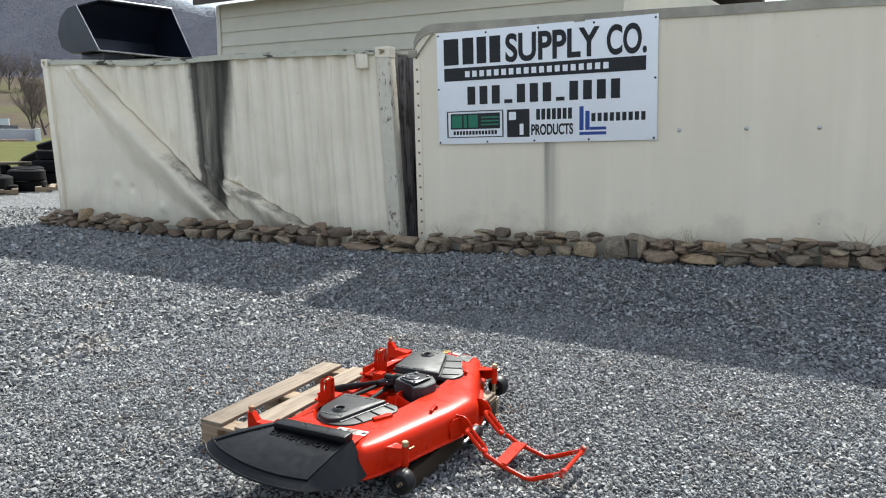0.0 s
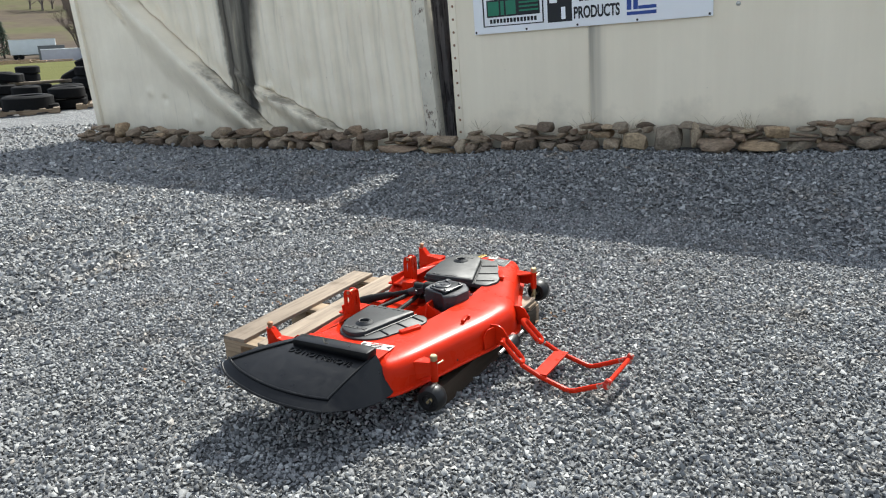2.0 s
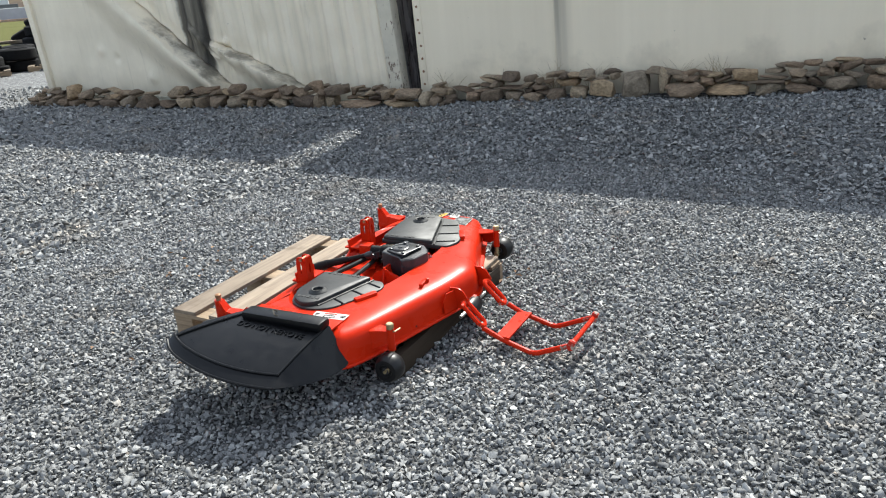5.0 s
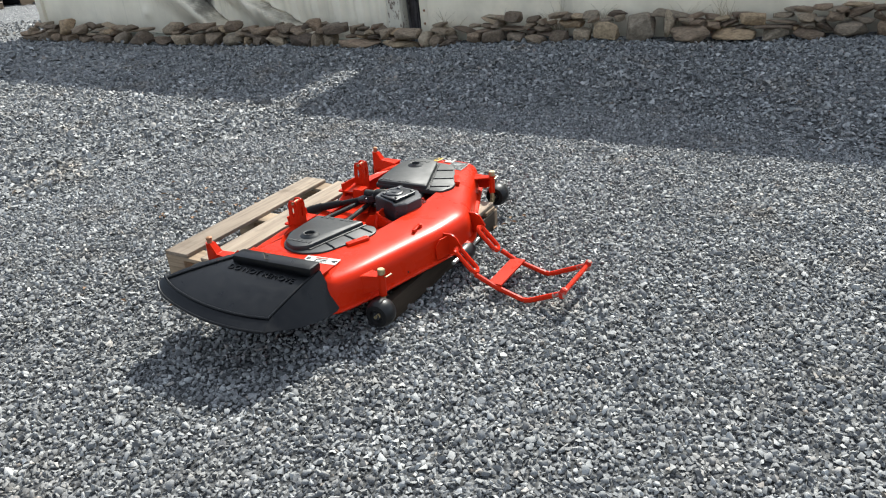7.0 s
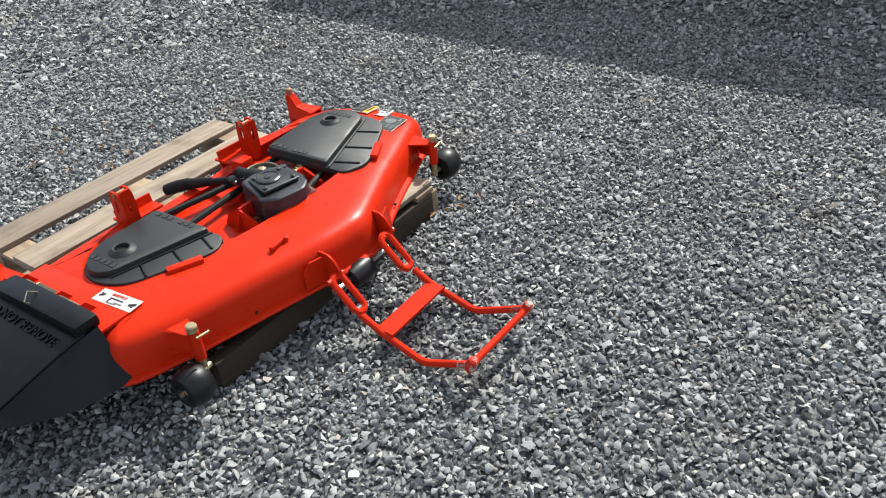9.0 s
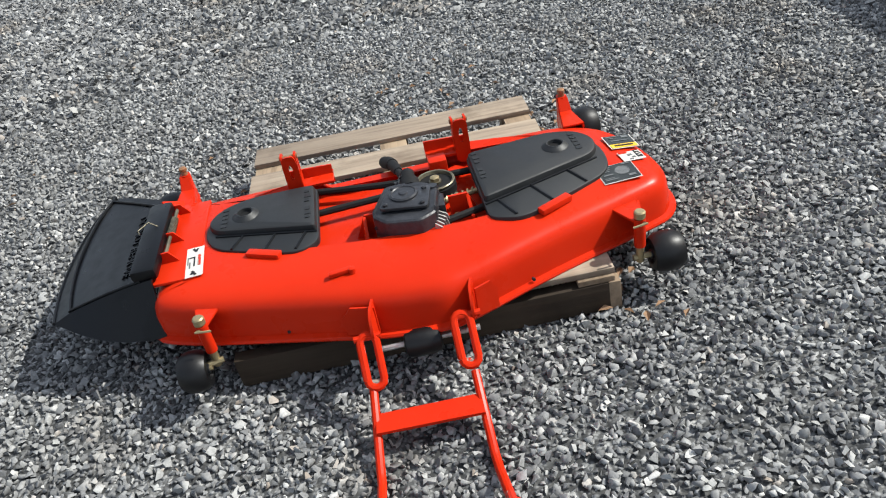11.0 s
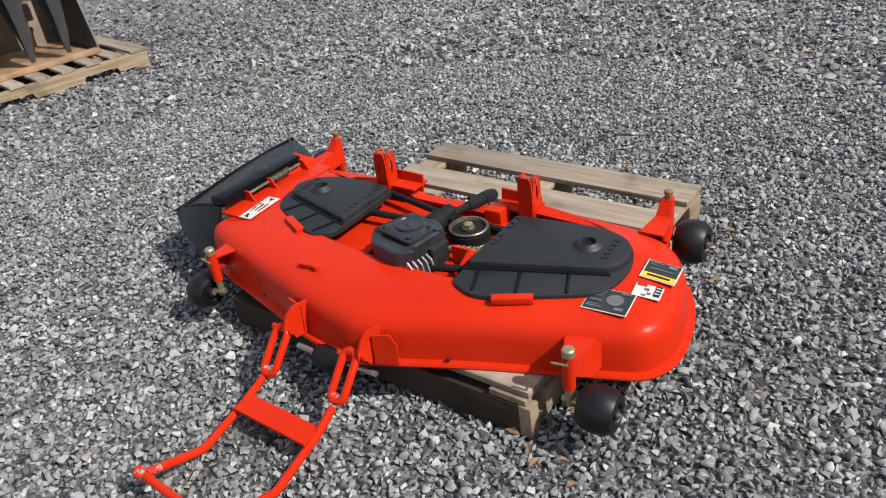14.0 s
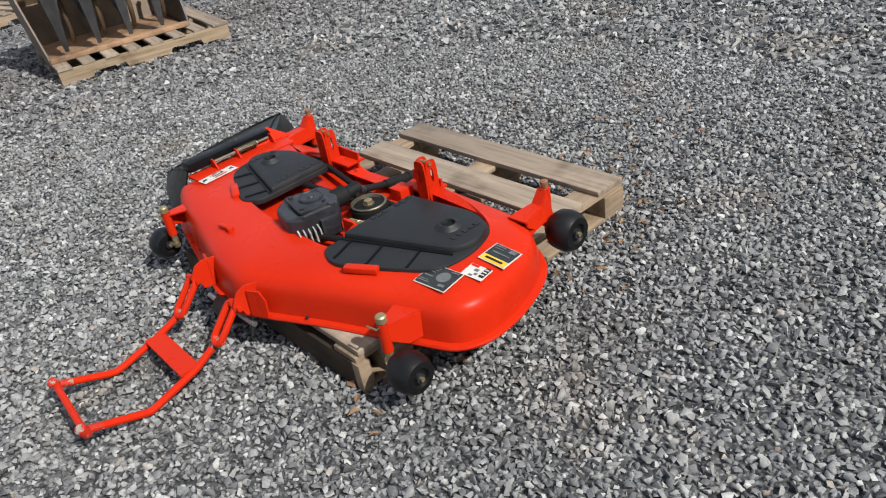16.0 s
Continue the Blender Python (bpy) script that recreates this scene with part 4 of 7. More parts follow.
OUTLINE = [(0.295, -0.79), (0.352, -0.66), (0.437, -0.36), (0.502, -0.14), (0.530, 0.05), (0.480, 0.18), (0.405, 0.36), (0.303, 0.655), (0.262, 0.768), (0.18, 0.808), (0.06, 0.803), (-0.07, 0.768), (-0.17, 0.715), (-0.25, 0.60), (-0.28, 0.2), (-0.27, -0.3), (-0.265, -0.62), (-0.25, -0.785)]
RECESS = [(0.10, -0.60), (0.19, -0.45), (0.235, -0.25), (0.265, 0.0), (0.265, 0.25), (0.21, 0.45), (0.12, 0.58), (0.0, 0.63), (-0.12, 0.58), (-0.215, 0.30), (-0.23, 0.0), (-0.215, -0.30), (-0.13, -0.58), (0.0, -0.63)]


def ray_hit(poly, t, cx=0.03, cy=0.0):
    """The point of a plan polygon in the direction t from its middle."""
    dx, dy = math.cos(t), math.sin(t)
    best = None
    for (x0, y0), (x1, y1) in zip(poly, poly[1:] + poly[:1]):
        ex, ey = x1 - x0, y1 - y0
        det = dx * -ey + dy * ex
        if abs(det) < 1e-12:
            continue
        r = ((x0 - cx) * -ey + (y0 - cy) * ex) / det
        s = (dx * (y0 - cy) - dy * (x0 - cx)) / det
        if r > 0 and -1e-9 <= s <= 1 + 1e-9 and (best is None or r > best):
            best = r
    return Vector((cx + dx * best, cy + dy * best))


def build_shell(base):
    bm = bmesh.new()
    outer = rounded(OUTLINE, [0.04, 0.06, 0.08, 0.07, 0.05, 0.05, 0.08, 0.07, 0.06, 0.07, 0.08, 0.08, 0.08, 0.09, 0.1, 0.1, 0.08, 0.04], 6)
    inner = soften(RECESS, 2)
    n = 260
    # denser where the ends are far from the middle
    angles = []
    for k in range(n):
        s = k / n * 2 * math.pi
        angles.append(s)
    out = [ray_hit(outer, t) for t in angles]
    inn = [ray_hit(inner, t) for t in angles]
    nrm = []
    for k in range(n):
        e = out[(k + 1) % n] - out[k - 1]
        nrm.append(Vector((-e.y, e.x)).normalized())       # inwards
    def dip(x, y, z):
        """The back edge between the hangers is pressed down flat to let the drive shaft out."""
        k = max(0.0, min(1.0, (-0.13 - x) / 0.07)) * max(0.0, min(1.0, (0.235 - abs(y + 0.06)) / 0.07))
        return z + (0.222 - z) * k * k * (3 - 2 * k) if z > 0.222 else z
    rings = []
    for off, z in ((-0.018, 0.148), (-0.020, 0.154), (-0.016, 0.160), (0.0, 0.163), (0.003, 0.19), (0.007, 0.226), (0.012, 0.246), (0.021, 0.262), (0.034, 0.273), (0.054, 0.2815), (0.080, 0.2875), (0.110, 0.2925)):
        rings.append([bm.verts.new((p.x + q.x * off, p.y + q.y * off, dip(p.x + q.x * off, p.y + q.y * off, z))) for p, q in zip(out, nrm)])
    for f in (0.5, 1.0):
        row = [((p + q * 0.110) * (1 - f) + r * f, 0.2925 + 0.0065 * f) for p, q, r in zip(out, nrm, inn)]
        rings.append([bm.verts.new((c.x, c.y, dip(c.x, c.y, z))) for c, z in row])
    cen = Vector((0.03, 0.0))
    for f, z in ((0.985, 0.292), (0.965, 0.25), (0.94, 0.238), (0.6, 0.236), (0.2, 0.236)):
        row = [cen + (r - cen) * f for r in inn]
        rings.append([bm.verts.new((c.x, c.y, dip(c.x, c.y, z))) for c in row])
    for a, b in zip(rings, rings[1:]):
        for k in range(n):
            bm.faces.new((a[k], a[(k + 1) % n], b[(k + 1) % n], b[k]))
    bm.faces.new(rings[-1])
    # inner skin so that the skirt has thickness
    inside = [bm.verts.new((p.x + q.x * 0.008, p.y + q.y * 0.008, 0.15)) for p, q in zip(out, nrm)]
    high = [bm.verts.new((p.x + q.x * 0.02, p.y + q.y * 0.02, 0.212)) for p, q in zip(out, nrm)]
    for a, b in ((rings[0], inside), (inside, high)):
        for k in range(n):
            bm.faces.new((a[k], b[k], b[(k + 1) % n], a[(k + 1) % n]))
    bm.faces.new(high)
    part("shell", bm, M_RED, base, "glossy orange-red pressed steel deck shell", 40)


def build_cover(base, sy):
    """One belt cover; sy = 1 at the closed end of the deck, -1 at the chute end."""
    if sy > 0:
        low = [(-0.095, 0.222), (0.285, 0.222), (0.318, 0.30), (0.305, 0.36), (0.175, 0.625), (0.03, 0.645), (-0.09, 0.60), (-0.125, 0.50)]
        top = [(-0.085, 0.226), (0.205, 0.226), (0.085, 0.605), (0.0, 0.635), (-0.08, 0.595), (-0.115, 0.50)]
        ribs = ((0.215, 0.226, 0.09, 0.605), (0.205, 0.265, 0.30, 0.300), (0.165, 0.375, 0.268, 0.415), (0.122, 0.50, 0.212, 0.535))
        tab, turn = (0.285, 0.415), 116
    else:
        low = [(-0.115, -0.275), (0.20, -0.275), (0.238, -0.33), (0.225, -0.39), (0.125, -0.60), (0.02, -0.64), (-0.08, -0.60), (-0.125, -0.50)]
        top = [(-0.105, -0.280), (0.145, -0.280), (0.055, -0.595), (0.0, -0.625), (-0.07, -0.59), (-0.115, -0.50)]
        ribs = ((0.152, -0.28, 0.06, 0.0 - 0.595), (0.145, -0.315, 0.222, -0.345), (0.118, -0.41, 0.198, -0.44), (0.088, -0.51, 0.150, -0.54))
        tab, turn = (0.205, -0.44), 64
    bm = bmesh.new()
    radii = [0.02, 0.03, 0.05, 0.05, 0.09, 0.08, 0.08, 0.05]
    prism(bm, rounded(low, radii, 5), 0.285, 0.306, 0.005)
    ob = part("cover", bm, M_COVER, base, "black plastic belt cover with raised ribs", 30)
    bm = bmesh.new()
    prism(bm, rounded(top, [0.015, 0.015, 0.06, 0.08, 0.08, 0.06], 6), 0.30, 0.327, 0.013)
    part("raised_top", bm, M_COVER, ob)
    # ribs coloured blacker than the cover, painting in their shaded sides
    for x0, y0, x1, y1 in ribs:
        bm = bmesh.new()
        tube(bm, [(x0, y0, 0.3065), (x1, y1, 0.3065)], 0.0048, 6)
        part("rib", bm, M_PLASTIC, ob)
    bm = bmesh.new()
    prof = [(0.044, -0.002), (0.041, 0.003), (0.031, 0.008), (0.027, 0.013), (0.023, 0.012), (0.021, -0.001), (0.004, -0.001)]
    lathe(bm, prof, (0.0, 0.5 * sy, 0.327), (0, 0, 1), 24)
    part("hub_ring", bm, M_COVER, ob)
    # black disc that paints in the dark of the hub's hole
    bm = bmesh.new()
    lathe(bm, [(0.0205, 0.0), (0.0205, 0.0015), (0.002, 0.0015)], (0.0, 0.5 * sy, 0.3265), (0, 0, 1), 20)
    part("hole_shade_disc", bm, M_BELT, ob)
    bm = bmesh.new()
    y = 0.248 if sy > 0 else -0.302
    for k in range(7):
        x = -0.07 + 0.026 * k
        if k != 3:
            box(bm, x, x + (0.017 if k % 3 else 0.012), y - 0.010, y + (0.010 if k % 2 else 0.006), 0.3265, 0.3290)
    for k in range(5):
        x = -0.062 + 0.024 * k
        box(bm, x, x + 0.016, 0.566 * sy - 0.009, 0.566 * sy + 0.009, 0.3265, 0.3290)
    mark = part("moulded_mark", bm, M_COVER, ob)
    mark["kind"] = "stuff"
    bm = bmesh.new()
    box(bm, -0.055, 0.055, -0.016, 0.012, 0.292, 0.311, 0.004)
    tb = part("hold_down_tab", bm, M_RED, base)
    tb.matrix_local = Matrix.Translation((tab[0], tab[1], 0)) @ Matrix.Rotation(radians(turn), 4, "Z")


def chute_point(u, v):
    """A point of the chute's top: u from its back to its front, v from the hinge to the lip."""
    h = Vector((-0.20, -0.762, 0.322)).lerp(Vector((0.235, -0.765, 0.318)), u)
    b = u * (1 - u) * 4
    k0 = max(0.0, 0.22 - u) / 0.22 * max(0.0, v - 0.45) / 0.55
    u_in = Vector((0.026, 0.018, 0.0)) * k0 * k0
    r = Vector((-0.385, -1.005, 0.296)).lerp(Vector((0.186, -1.046, 0.238)), u) + Vector((0, -0.046, -0.012)) * b
    o = Vector((-0.425, -1.030, 0.274)).lerp(Vector((0.192, -1.104, 0.214)), u) + Vector((0, -0.050, -0.014)) * b
    if v < 0.85:
        k = v / 0.85
        return h.lerp(r, k) + u_in + Vector((0, 0, 0.007)) * math.sin(math.pi * k ** 0.8)
    return r.lerp(o, (v - 0.85) / 0.15) + u_in


def build_chute(base):
    """The black discharge chute on its hinge."""
    bm = bmesh.new()
    ny, nx = 20, 24
    grid = [[bm.verts.new(chute_point(i / nx, j / ny)) for i in range(nx + 1)] for j in range(ny + 1)]
    for a, b in zip(grid, grid[1:]):
        for i in range(nx):
            bm.faces.new((a[i], a[i + 1], b[i + 1], b[i]))
    # side walls, tapering towards the lip
    for i, foot in ((nx, Vector((0.308, -0.766, 0.158))), (0, Vector((-0.275, -0.766, 0.175)))):
        end = grid[ny][i].co
        prev = None
        for j in range(ny):
            q = bm.verts.new(foot.lerp(end, j / ny) + Vector((0.034 if i else -0.030, 0, -0.012)) * math.sin(math.pi * j / ny))
            if prev:
                bm.faces.new((grid[j - 1][i], grid[j][i], q, prev))
            prev = q
        bm.faces.new((grid[ny - 1][i], grid[ny][i], prev))
    bmesh.ops.recalc_face_normals(bm, faces=bm.faces)
    bmesh.ops.solidify(bm, geom=list(bm.faces), thickness=0.006)
    ch = part("discharge_chute", bm, M_PLASTIC, base, "black plastic discharge chute, folded down", 30)
    bm = bmesh.new()
    box(bm, -0.165, 0.228, -0.822, -0.746, 0.308, 0.350, 0.016)
    part("hinge_block", bm, M_PLASTIC, ch)
    up = Vector((0, 0, 0.003))
    for pts, r in (([chute_point(k / 24, 0.85) + up for k in range(25)], 0.005), ([chute_point(0.10 - 0.004 * k, k / 20) + up for k in range(2, 18)], 0.0045), ([chute_point(0.99, k / 20) + up for k in range(2, 18)], 0.0045), ([chute_point(k / 24, 1.0) for k in range(25)], 0.0055)):
        bm = bmesh.new()
        tube(bm, pts, r, 8)
        part("ridge", bm, M_PLASTIC, ch)
    # raised letters
    cu = bpy.data.curves.new("lettering", "FONT")
    cu.body, cu.size, cu.extrude, cu.align_x, cu.align_y = "DO NOT REMOVE", 0.040, 0.0035, "CENTER", "CENTER"
    tmp = bpy.data.objects.new("lettering", cu)
    me = bpy.data.meshes.new_from_object(tmp)
    bpy.data.objects.remove(tmp)
    me.materials.append(M_PLASTIC)
    tx = new("lettering", me)
    tx.parent = ch
    p, px, py = chute_point(0.55, 0.25), chute_point(0.60, 0.25), chute_point(0.55, 0.20)
    ax = (px - p).normalized()
    az = ax.cross(py - p).normalized()
    ay = az.cross(ax)
    seat = Matrix.Identity(4)
    seat.col[0][:3], seat.col[1][:3], seat.col[2][:3], seat.col[3][:3] = ax, ay, az, p + az * 0.001
    tx.matrix_local = seat
    # hinge rod with its spring
    bm = bmesh.new()
    tube(bm, [(-0.14, -0.738, 0.322), (0.12, -0.738, 0.322)], 0.006, 8)
    pts = []
    for k in range(90):
        t = k / 89
        pts.append((-0.08 + 0.10 * t, -0.738 + 0.011 * math.cos(k * 0.9), 0.322 + 0.011 * math.sin(k * 0.9)))
    tube(bm, pts, 0.003, 5)
    part("hinge_rod", bm, M_PULLEY, ch, "dull steel hinge rod and spring")
    bm = bmesh.new()
    box(bm, -0.205, 0.236, -0.772, -0.64, 0.2895, 0.2992, 0.003)
    part("hinge_plate", bm, M_RED, base)
    bm = bmesh.new()
    plate(bm, [(-0.075, -0.742, 0.300), (-0.250, -0.735, 0.290), (-0.165, -0.782, 0.350)], 0.006)
    part("corner_gusset", bm, M_RED, base)
    bm = bmesh.new()
    tube(bm, [(-0.01, -0.752, 0.333), (-0.015, -0.795, 0.368), (0.015, -0.825, 0.362), (0.03, -0.818, 0.358)], 0.0022, 5)
    part("spring_hook", bm, M_PULLEY, ch, "thin bright spring hook")
    for x in (-0.15, 0.02, 0.13):
        bm = bmesh.new()
        plate(bm, [(x, -0.70, 0.297), (x, -0.755, 0.297), (x, -0.75, 0.335), (x, -0.725, 0.335)], 0.006)
        part("hinge_lug", bm, M_RED, base)


def build_wheel(base, x, y, z, r, w):
    bm = bmesh.new()
    h = w / 2
    lathe(bm, [(r * 0.42, -h * 0.8), (r * 0.5, -h), (r * 0.78, -h * 0.98), (r * 0.95, -h * 0.6), (r, -h * 0.1), (r, h * 0.1), (r * 0.95, h * 0.6), (r * 0.78, h * 0.98), (r * 0.5, h), (r * 0.42, h * 0.8)], (x, y, z), (0, 1, 0), 28)
    wh = part("wheel", bm, M_RUBBER, base, "black solid rubber gauge wheel", 50)
    bm = bmesh.new()
    lathe(bm, [(r * 0.24, -h * 1.02), (r * 0.24, h * 1.02)], (x, y, z), (0, 1, 0), 12)
    part("hub", bm, M_CAST, wh)
    bm = bmesh.new()
    lathe(bm, [(r * 0.11, -h * 1.2), (r * 0.11, h * 1.2)], (x, y, z), (0, 1, 0), 10)
    part("axle_bolt", bm, M_ZINC, wh)


def build_front_wheel(base, sy):
    x, y = (0.396, 0.626) if sy > 0 else (0.424, -0.619)
    bm = bmesh.new()
    plate(bm, [(0.285, y - 0.060 * sy, 0.250), (0.285, y + 0.03 * sy, 0.250), (x, y + 0.015 * sy, 0.256), (x, y - 0.016 * sy, 0.256)], 0.006)
    plate(bm, [(0.30, y + 0.040 * sy, 0.176), (0.29, y + 0.036 * sy, 0.252), (x - 0.004, y + 0.010 * sy, 0.256), (x - 0.004, y + 0.012 * sy, 0.205), (0.345, y + 0.034 * sy, 0.176)], 0.006)
    lathe(bm, [(0.0165, 0.170), (0.0165, 0.264)], (x, y, 0), (0, 0, 1), 16)
    part("wheel_bracket", bm, M_RED, base)
    bm = bmesh.new()
    lathe(bm, [(0.0115, 0.115), (0.0115, 0.268), (0.0165, 0.268), (0.0165, 0.286), (0.013, 0.290)], (x, y, 0), (0, 0, 1), 12)
    tube(bm, [(x, y - 0.02 * sy, 0.130), (x + (0.0 if sy > 0 else 0.03), y + 0.10 * sy, 0.130)], 0.009, 8)
    tube(bm, [(x + 0.01, y, 0.255), (x + 0.028, y + 0.012 * sy, 0.262), (x + 0.03, y - 0.03 * sy, 0.258)], 0.0035, 6)
    part("height_pin", bm, M_ZINC, base, "yellow zinc height pin")
    build_wheel(base, x + (0.0 if sy > 0 else 0.02), y + (0.078 if sy > 0 else -0.060), 0.130 if sy > 0 else 0.124, 0.061 if sy > 0 else 0.060, 0.092 if sy > 0 else 0.080)


def build_rear_wheel(base, sy):
    px, y = (-0.322, 0.616) if sy > 0 else (-0.358, -0.735)
    bm = bmesh.new()
    for off in (-0.032, 0.032):
        plate(bm, [(-0.185, y + off * 1.10, 0.270), (-0.185, y + off * 1.10, 0.288), (px + 0.042, y + off * 0.62, 0.294), (px + 0.014, y + off * 0.48, 0.336), (px - 0.012, y + off * 0.48, 0.238), (-0.225, y + off * 1.15, 0.245)], 0.007)
    plate(bm, [(-0.180, y - 0.036, 0.289), (-0.180, y + 0.036, 0.289), (px + 0.042, y + 0.020, 0.296), (px + 0.042, y - 0.020, 0.296)], 0.006)
    plate(bm, [(px + 0.044, y - 0.020, 0.296), (px + 0.044, y + 0.020, 0.296), (px + 0.012, y + 0.016, 0.338), (px + 0.012, y - 0.016, 0.338)], 0.006)
    plate(bm, [(-0.19, y - 0.048, 0.247), (-0.19, y + 0.048, 0.247), (px, y + 0.02, 0.252), (px, y - 0.02, 0.252)], 0.006)
    lathe(bm, [(0.0185, 0.205), (0.0185, 0.338)], (px, y, 0), (0, 0, 1), 16)
    part("wheel_arm", bm, M_RED, base)
    bm = bmesh.new()
    lathe(bm, [(0.011, 0.17), (0.011, 0.352), (0.0135, 0.354), (0.0135, 0.363), (0.009, 0.366)], (px, y, 0), (0, 0, 1), 12)
    tube(bm, [(px, y - 0.02 * sy, 0.205), (px, y + 0.10 * sy, 0.205)], 0.009, 8)
    part("height_pin", bm, M_RUST, base, "rusty height pin")
    build_wheel(base, px, y + 0.078 * sy, 0.205, 0.068, 0.09)


def build_hanger(base, y, sy):
    """Upright slotted hanger at the back of the deck with its side plate."""
    def slotted(name, centre, along, across, half, slot):
        """An upright plate with a long slot: outline and slot joined by quads."""
        bm = bmesh.new()
        n = 28
        rings = []
        for off in (-0.0035, 0.0035):
            outer, inner = [], []
            for k in range(n):
                t = 2 * math.pi * k / n
                c, q = math.cos(t), math.sin(t)
                o = centre + along * (math.copysign(abs(c) ** 0.4, c) * half) + Vector((0, 0, math.copysign(abs(q) ** 0.55, q) * 0.078)) + across * off
                i = centre + along * (slot * c) + Vector((0, 0, 0.022 + 0.026 * q)) + across * off
                outer.append(bm.verts.new(o))
                inner.append(bm.verts.new(i))
            rings.append((outer, inner))
        (oa, ia), (ob, ib) = rings
        for k in range(n):
            j = (k + 1) % n
            for q in ((oa[k], oa[j], ia[j], ia[k]), (ob[k], ib[k], ib[j], ob[j]), (oa[k], ob[k], ob[j], oa[j]), (ia[k], ia[j], ib[j], ib[k])):
                bm.faces.new(q)
        part(name, bm, M_RED, base)
    slotted("hanger_web", Vector((-0.150, y, 0.340)), Vector((0, 1, 0)), Vector((1, 0, 0)), 0.025, 0.0065)
    for k in (-1, 1):
        slotted("hanger_cheek", Vector((-0.179, y + 0.022 * k, 0.338)), Vector((1, 0, 0)), Vector((0, 1, 0)), 0.025, 0.006)
    lo, hi = min(y - 0.018 * sy, y + 0.125 * sy), max(y - 0.018 * sy, y + 0.125 * sy)
    bm = bmesh.new()
    plate(bm, [(-0.214, lo, 0.262), (-0.214, hi, 0.262), (-0.222, hi, 0.324), (-0.222, lo, 0.330)], 0.008)
    part("hanger_plate", bm, M_RED, base)
    bm = bmesh.new()
    box(bm, -0.245, -0.16, lo, hi, 0.286, 0.2945, 0.001)
    part("hanger_foot", bm, M_RED, base)
    bm = bmesh.new()
    tube(bm, [(-0.174, y - 0.03, 0.405), (-0.174, y + 0.03, 0.405)], 0.008, 8)
    part("hanger_pin", bm, M_RUST, base)


def build_gearbox(base):
    turn = Matrix.Translation((0.172, 0.0, 0.010)) @ Matrix.Rotation(radians(-14), 4, "Z")
    # cast body: stacked outlines, wider at the waist and chamfered to the top
    bm = bmesh.new()
    plan = rounded([(-0.085, -0.080), (0.06, -0.098), (0.098, -0.05), (0.098, 0.055), (0.06, 0.095), (-0.075, 0.088), (-0.10, 0.03), (-0.10, -0.03)], 0.012, 3)
    rings = []
    for f, z, dx in ((0.90, 0.234, 0.0), (0.93, 0.268, 0.0), (1.0, 0.272, 0.0), (1.0, 0.338, 0.0), (0.985, 0.344, 0.0), (0.93, 0.348, 0.0)):
        rings.append([bm.verts.new(turn @ Vector((x * f + dx, y * f, z - (0.012 if z > 0.32 and x > 0.05 else 0.0)))) for x, y in plan])
    n = len(plan)
    for q, w in zip(rings, rings[1:]):
        for k in range(n):
            bm.faces.new((q[k], q[(k + 1) % n], w[(k + 1) % n], w[k]))
    bm.faces.new(rings[-1])
    bm.faces.new(rings[0][::-1])
    gb = part("gearbox", bm, M_CAST, base, "dark cast gearbox housing", 18)
    bm = bmesh.new()
    lid = rounded([(-0.07, -0.062), (0.052, -0.074), (0.052, 0.072), (-0.062, 0.068)], 0.014, 3)
    prism(bm, [tuple((turn @ Vector((x, y, 0)))[:2]) for x, y in lid], 0.355, 0.363, 0.002)
    part("top_plate", bm, M_CAST, gb)
    bm = bmesh.new()
    lathe(bm, [(0.044, 0.350), (0.043, 0.358), (0.037, 0.361), (0.034, 0.358), (0.014, 0.358), (0.012, 0.362), (0.003, 0.363)], (0.150, -0.004, 0.010), (0, 0, 1), 32)
    part("bearing_cap", bm, M_CAST, gb)
    bm = bmesh.new()
    lathe(bm, [(0.019, -0.115), (0.023, -0.112), (0.023, -0.06), (0.033, -0.05), (0.033, 0.0)], turn @ Vector((-0.09, 0.0, 0.318)), (1, 0, 0), 20)
    part("input_housing", bm, M_BELT, gb, "black rubber shaft boot")
    for k in range(5):
        bm = bmesh.new()
        x = 0.070 + 0.017 * k
        plate(bm, [tuple(turn @ Vector((x - 0.06, 0.082, 0.252))), tuple(turn @ Vector((x - 0.06, 0.125 - 0.002 * k, 0.256))), tuple(turn @ Vector((x - 0.06, 0.116 - 0.002 * k, 0.292))), tuple(turn @ Vector((x - 0.06, 0.088, 0.306)))], 0.005)
        part("cooling_fin", bm, M_FIN, gb, "bare aluminium cooling fin")
    bm = bmesh.new()
    shoulder = [(-0.085, 0.03), (0.0, 0.03), (0.0, 0.112), (-0.07, 0.100)]
    prism(bm, [tuple((turn @ Vector((x, y, 0)))[:2]) for x, y in shoulder], 0.262, 0.326, 0.004)
    tube(bm, [turn @ Vector((-0.06, 0.075, 0.320)), turn @ Vector((-0.06, 0.075, 0.352))], [0.017, 0.013], 12)
    part("shoulder", bm, M_CAST, gb)
    for x0, y0, x1, y1 in ((-0.095, -0.07, 0.07, -0.09), (0.09, -0.045, 0.09, 0.05)):
        bm = bmesh.new()
        tube(bm, [turn @ Vector((x0, y0, 0.300)), turn @ Vector((x1, y1, 0.300))], 0.006, 6)
        part("flange_line", bm, M_CAST, gb)
    for p in ((-0.052, -0.046), (0.036, -0.056), (0.036, 0.054), (-0.046, 0.050)):
        c = turn @ Vector((p[0], p[1], 0))
        bm = bmesh.new()
        lathe(bm, [(0.008, 0.345), (0.008, 0.369), (0.004, 0.371)], (c.x, c.y, 0), (0, 0, 1), 6)
        part("cap_bolt", bm, M_CAST, gb)
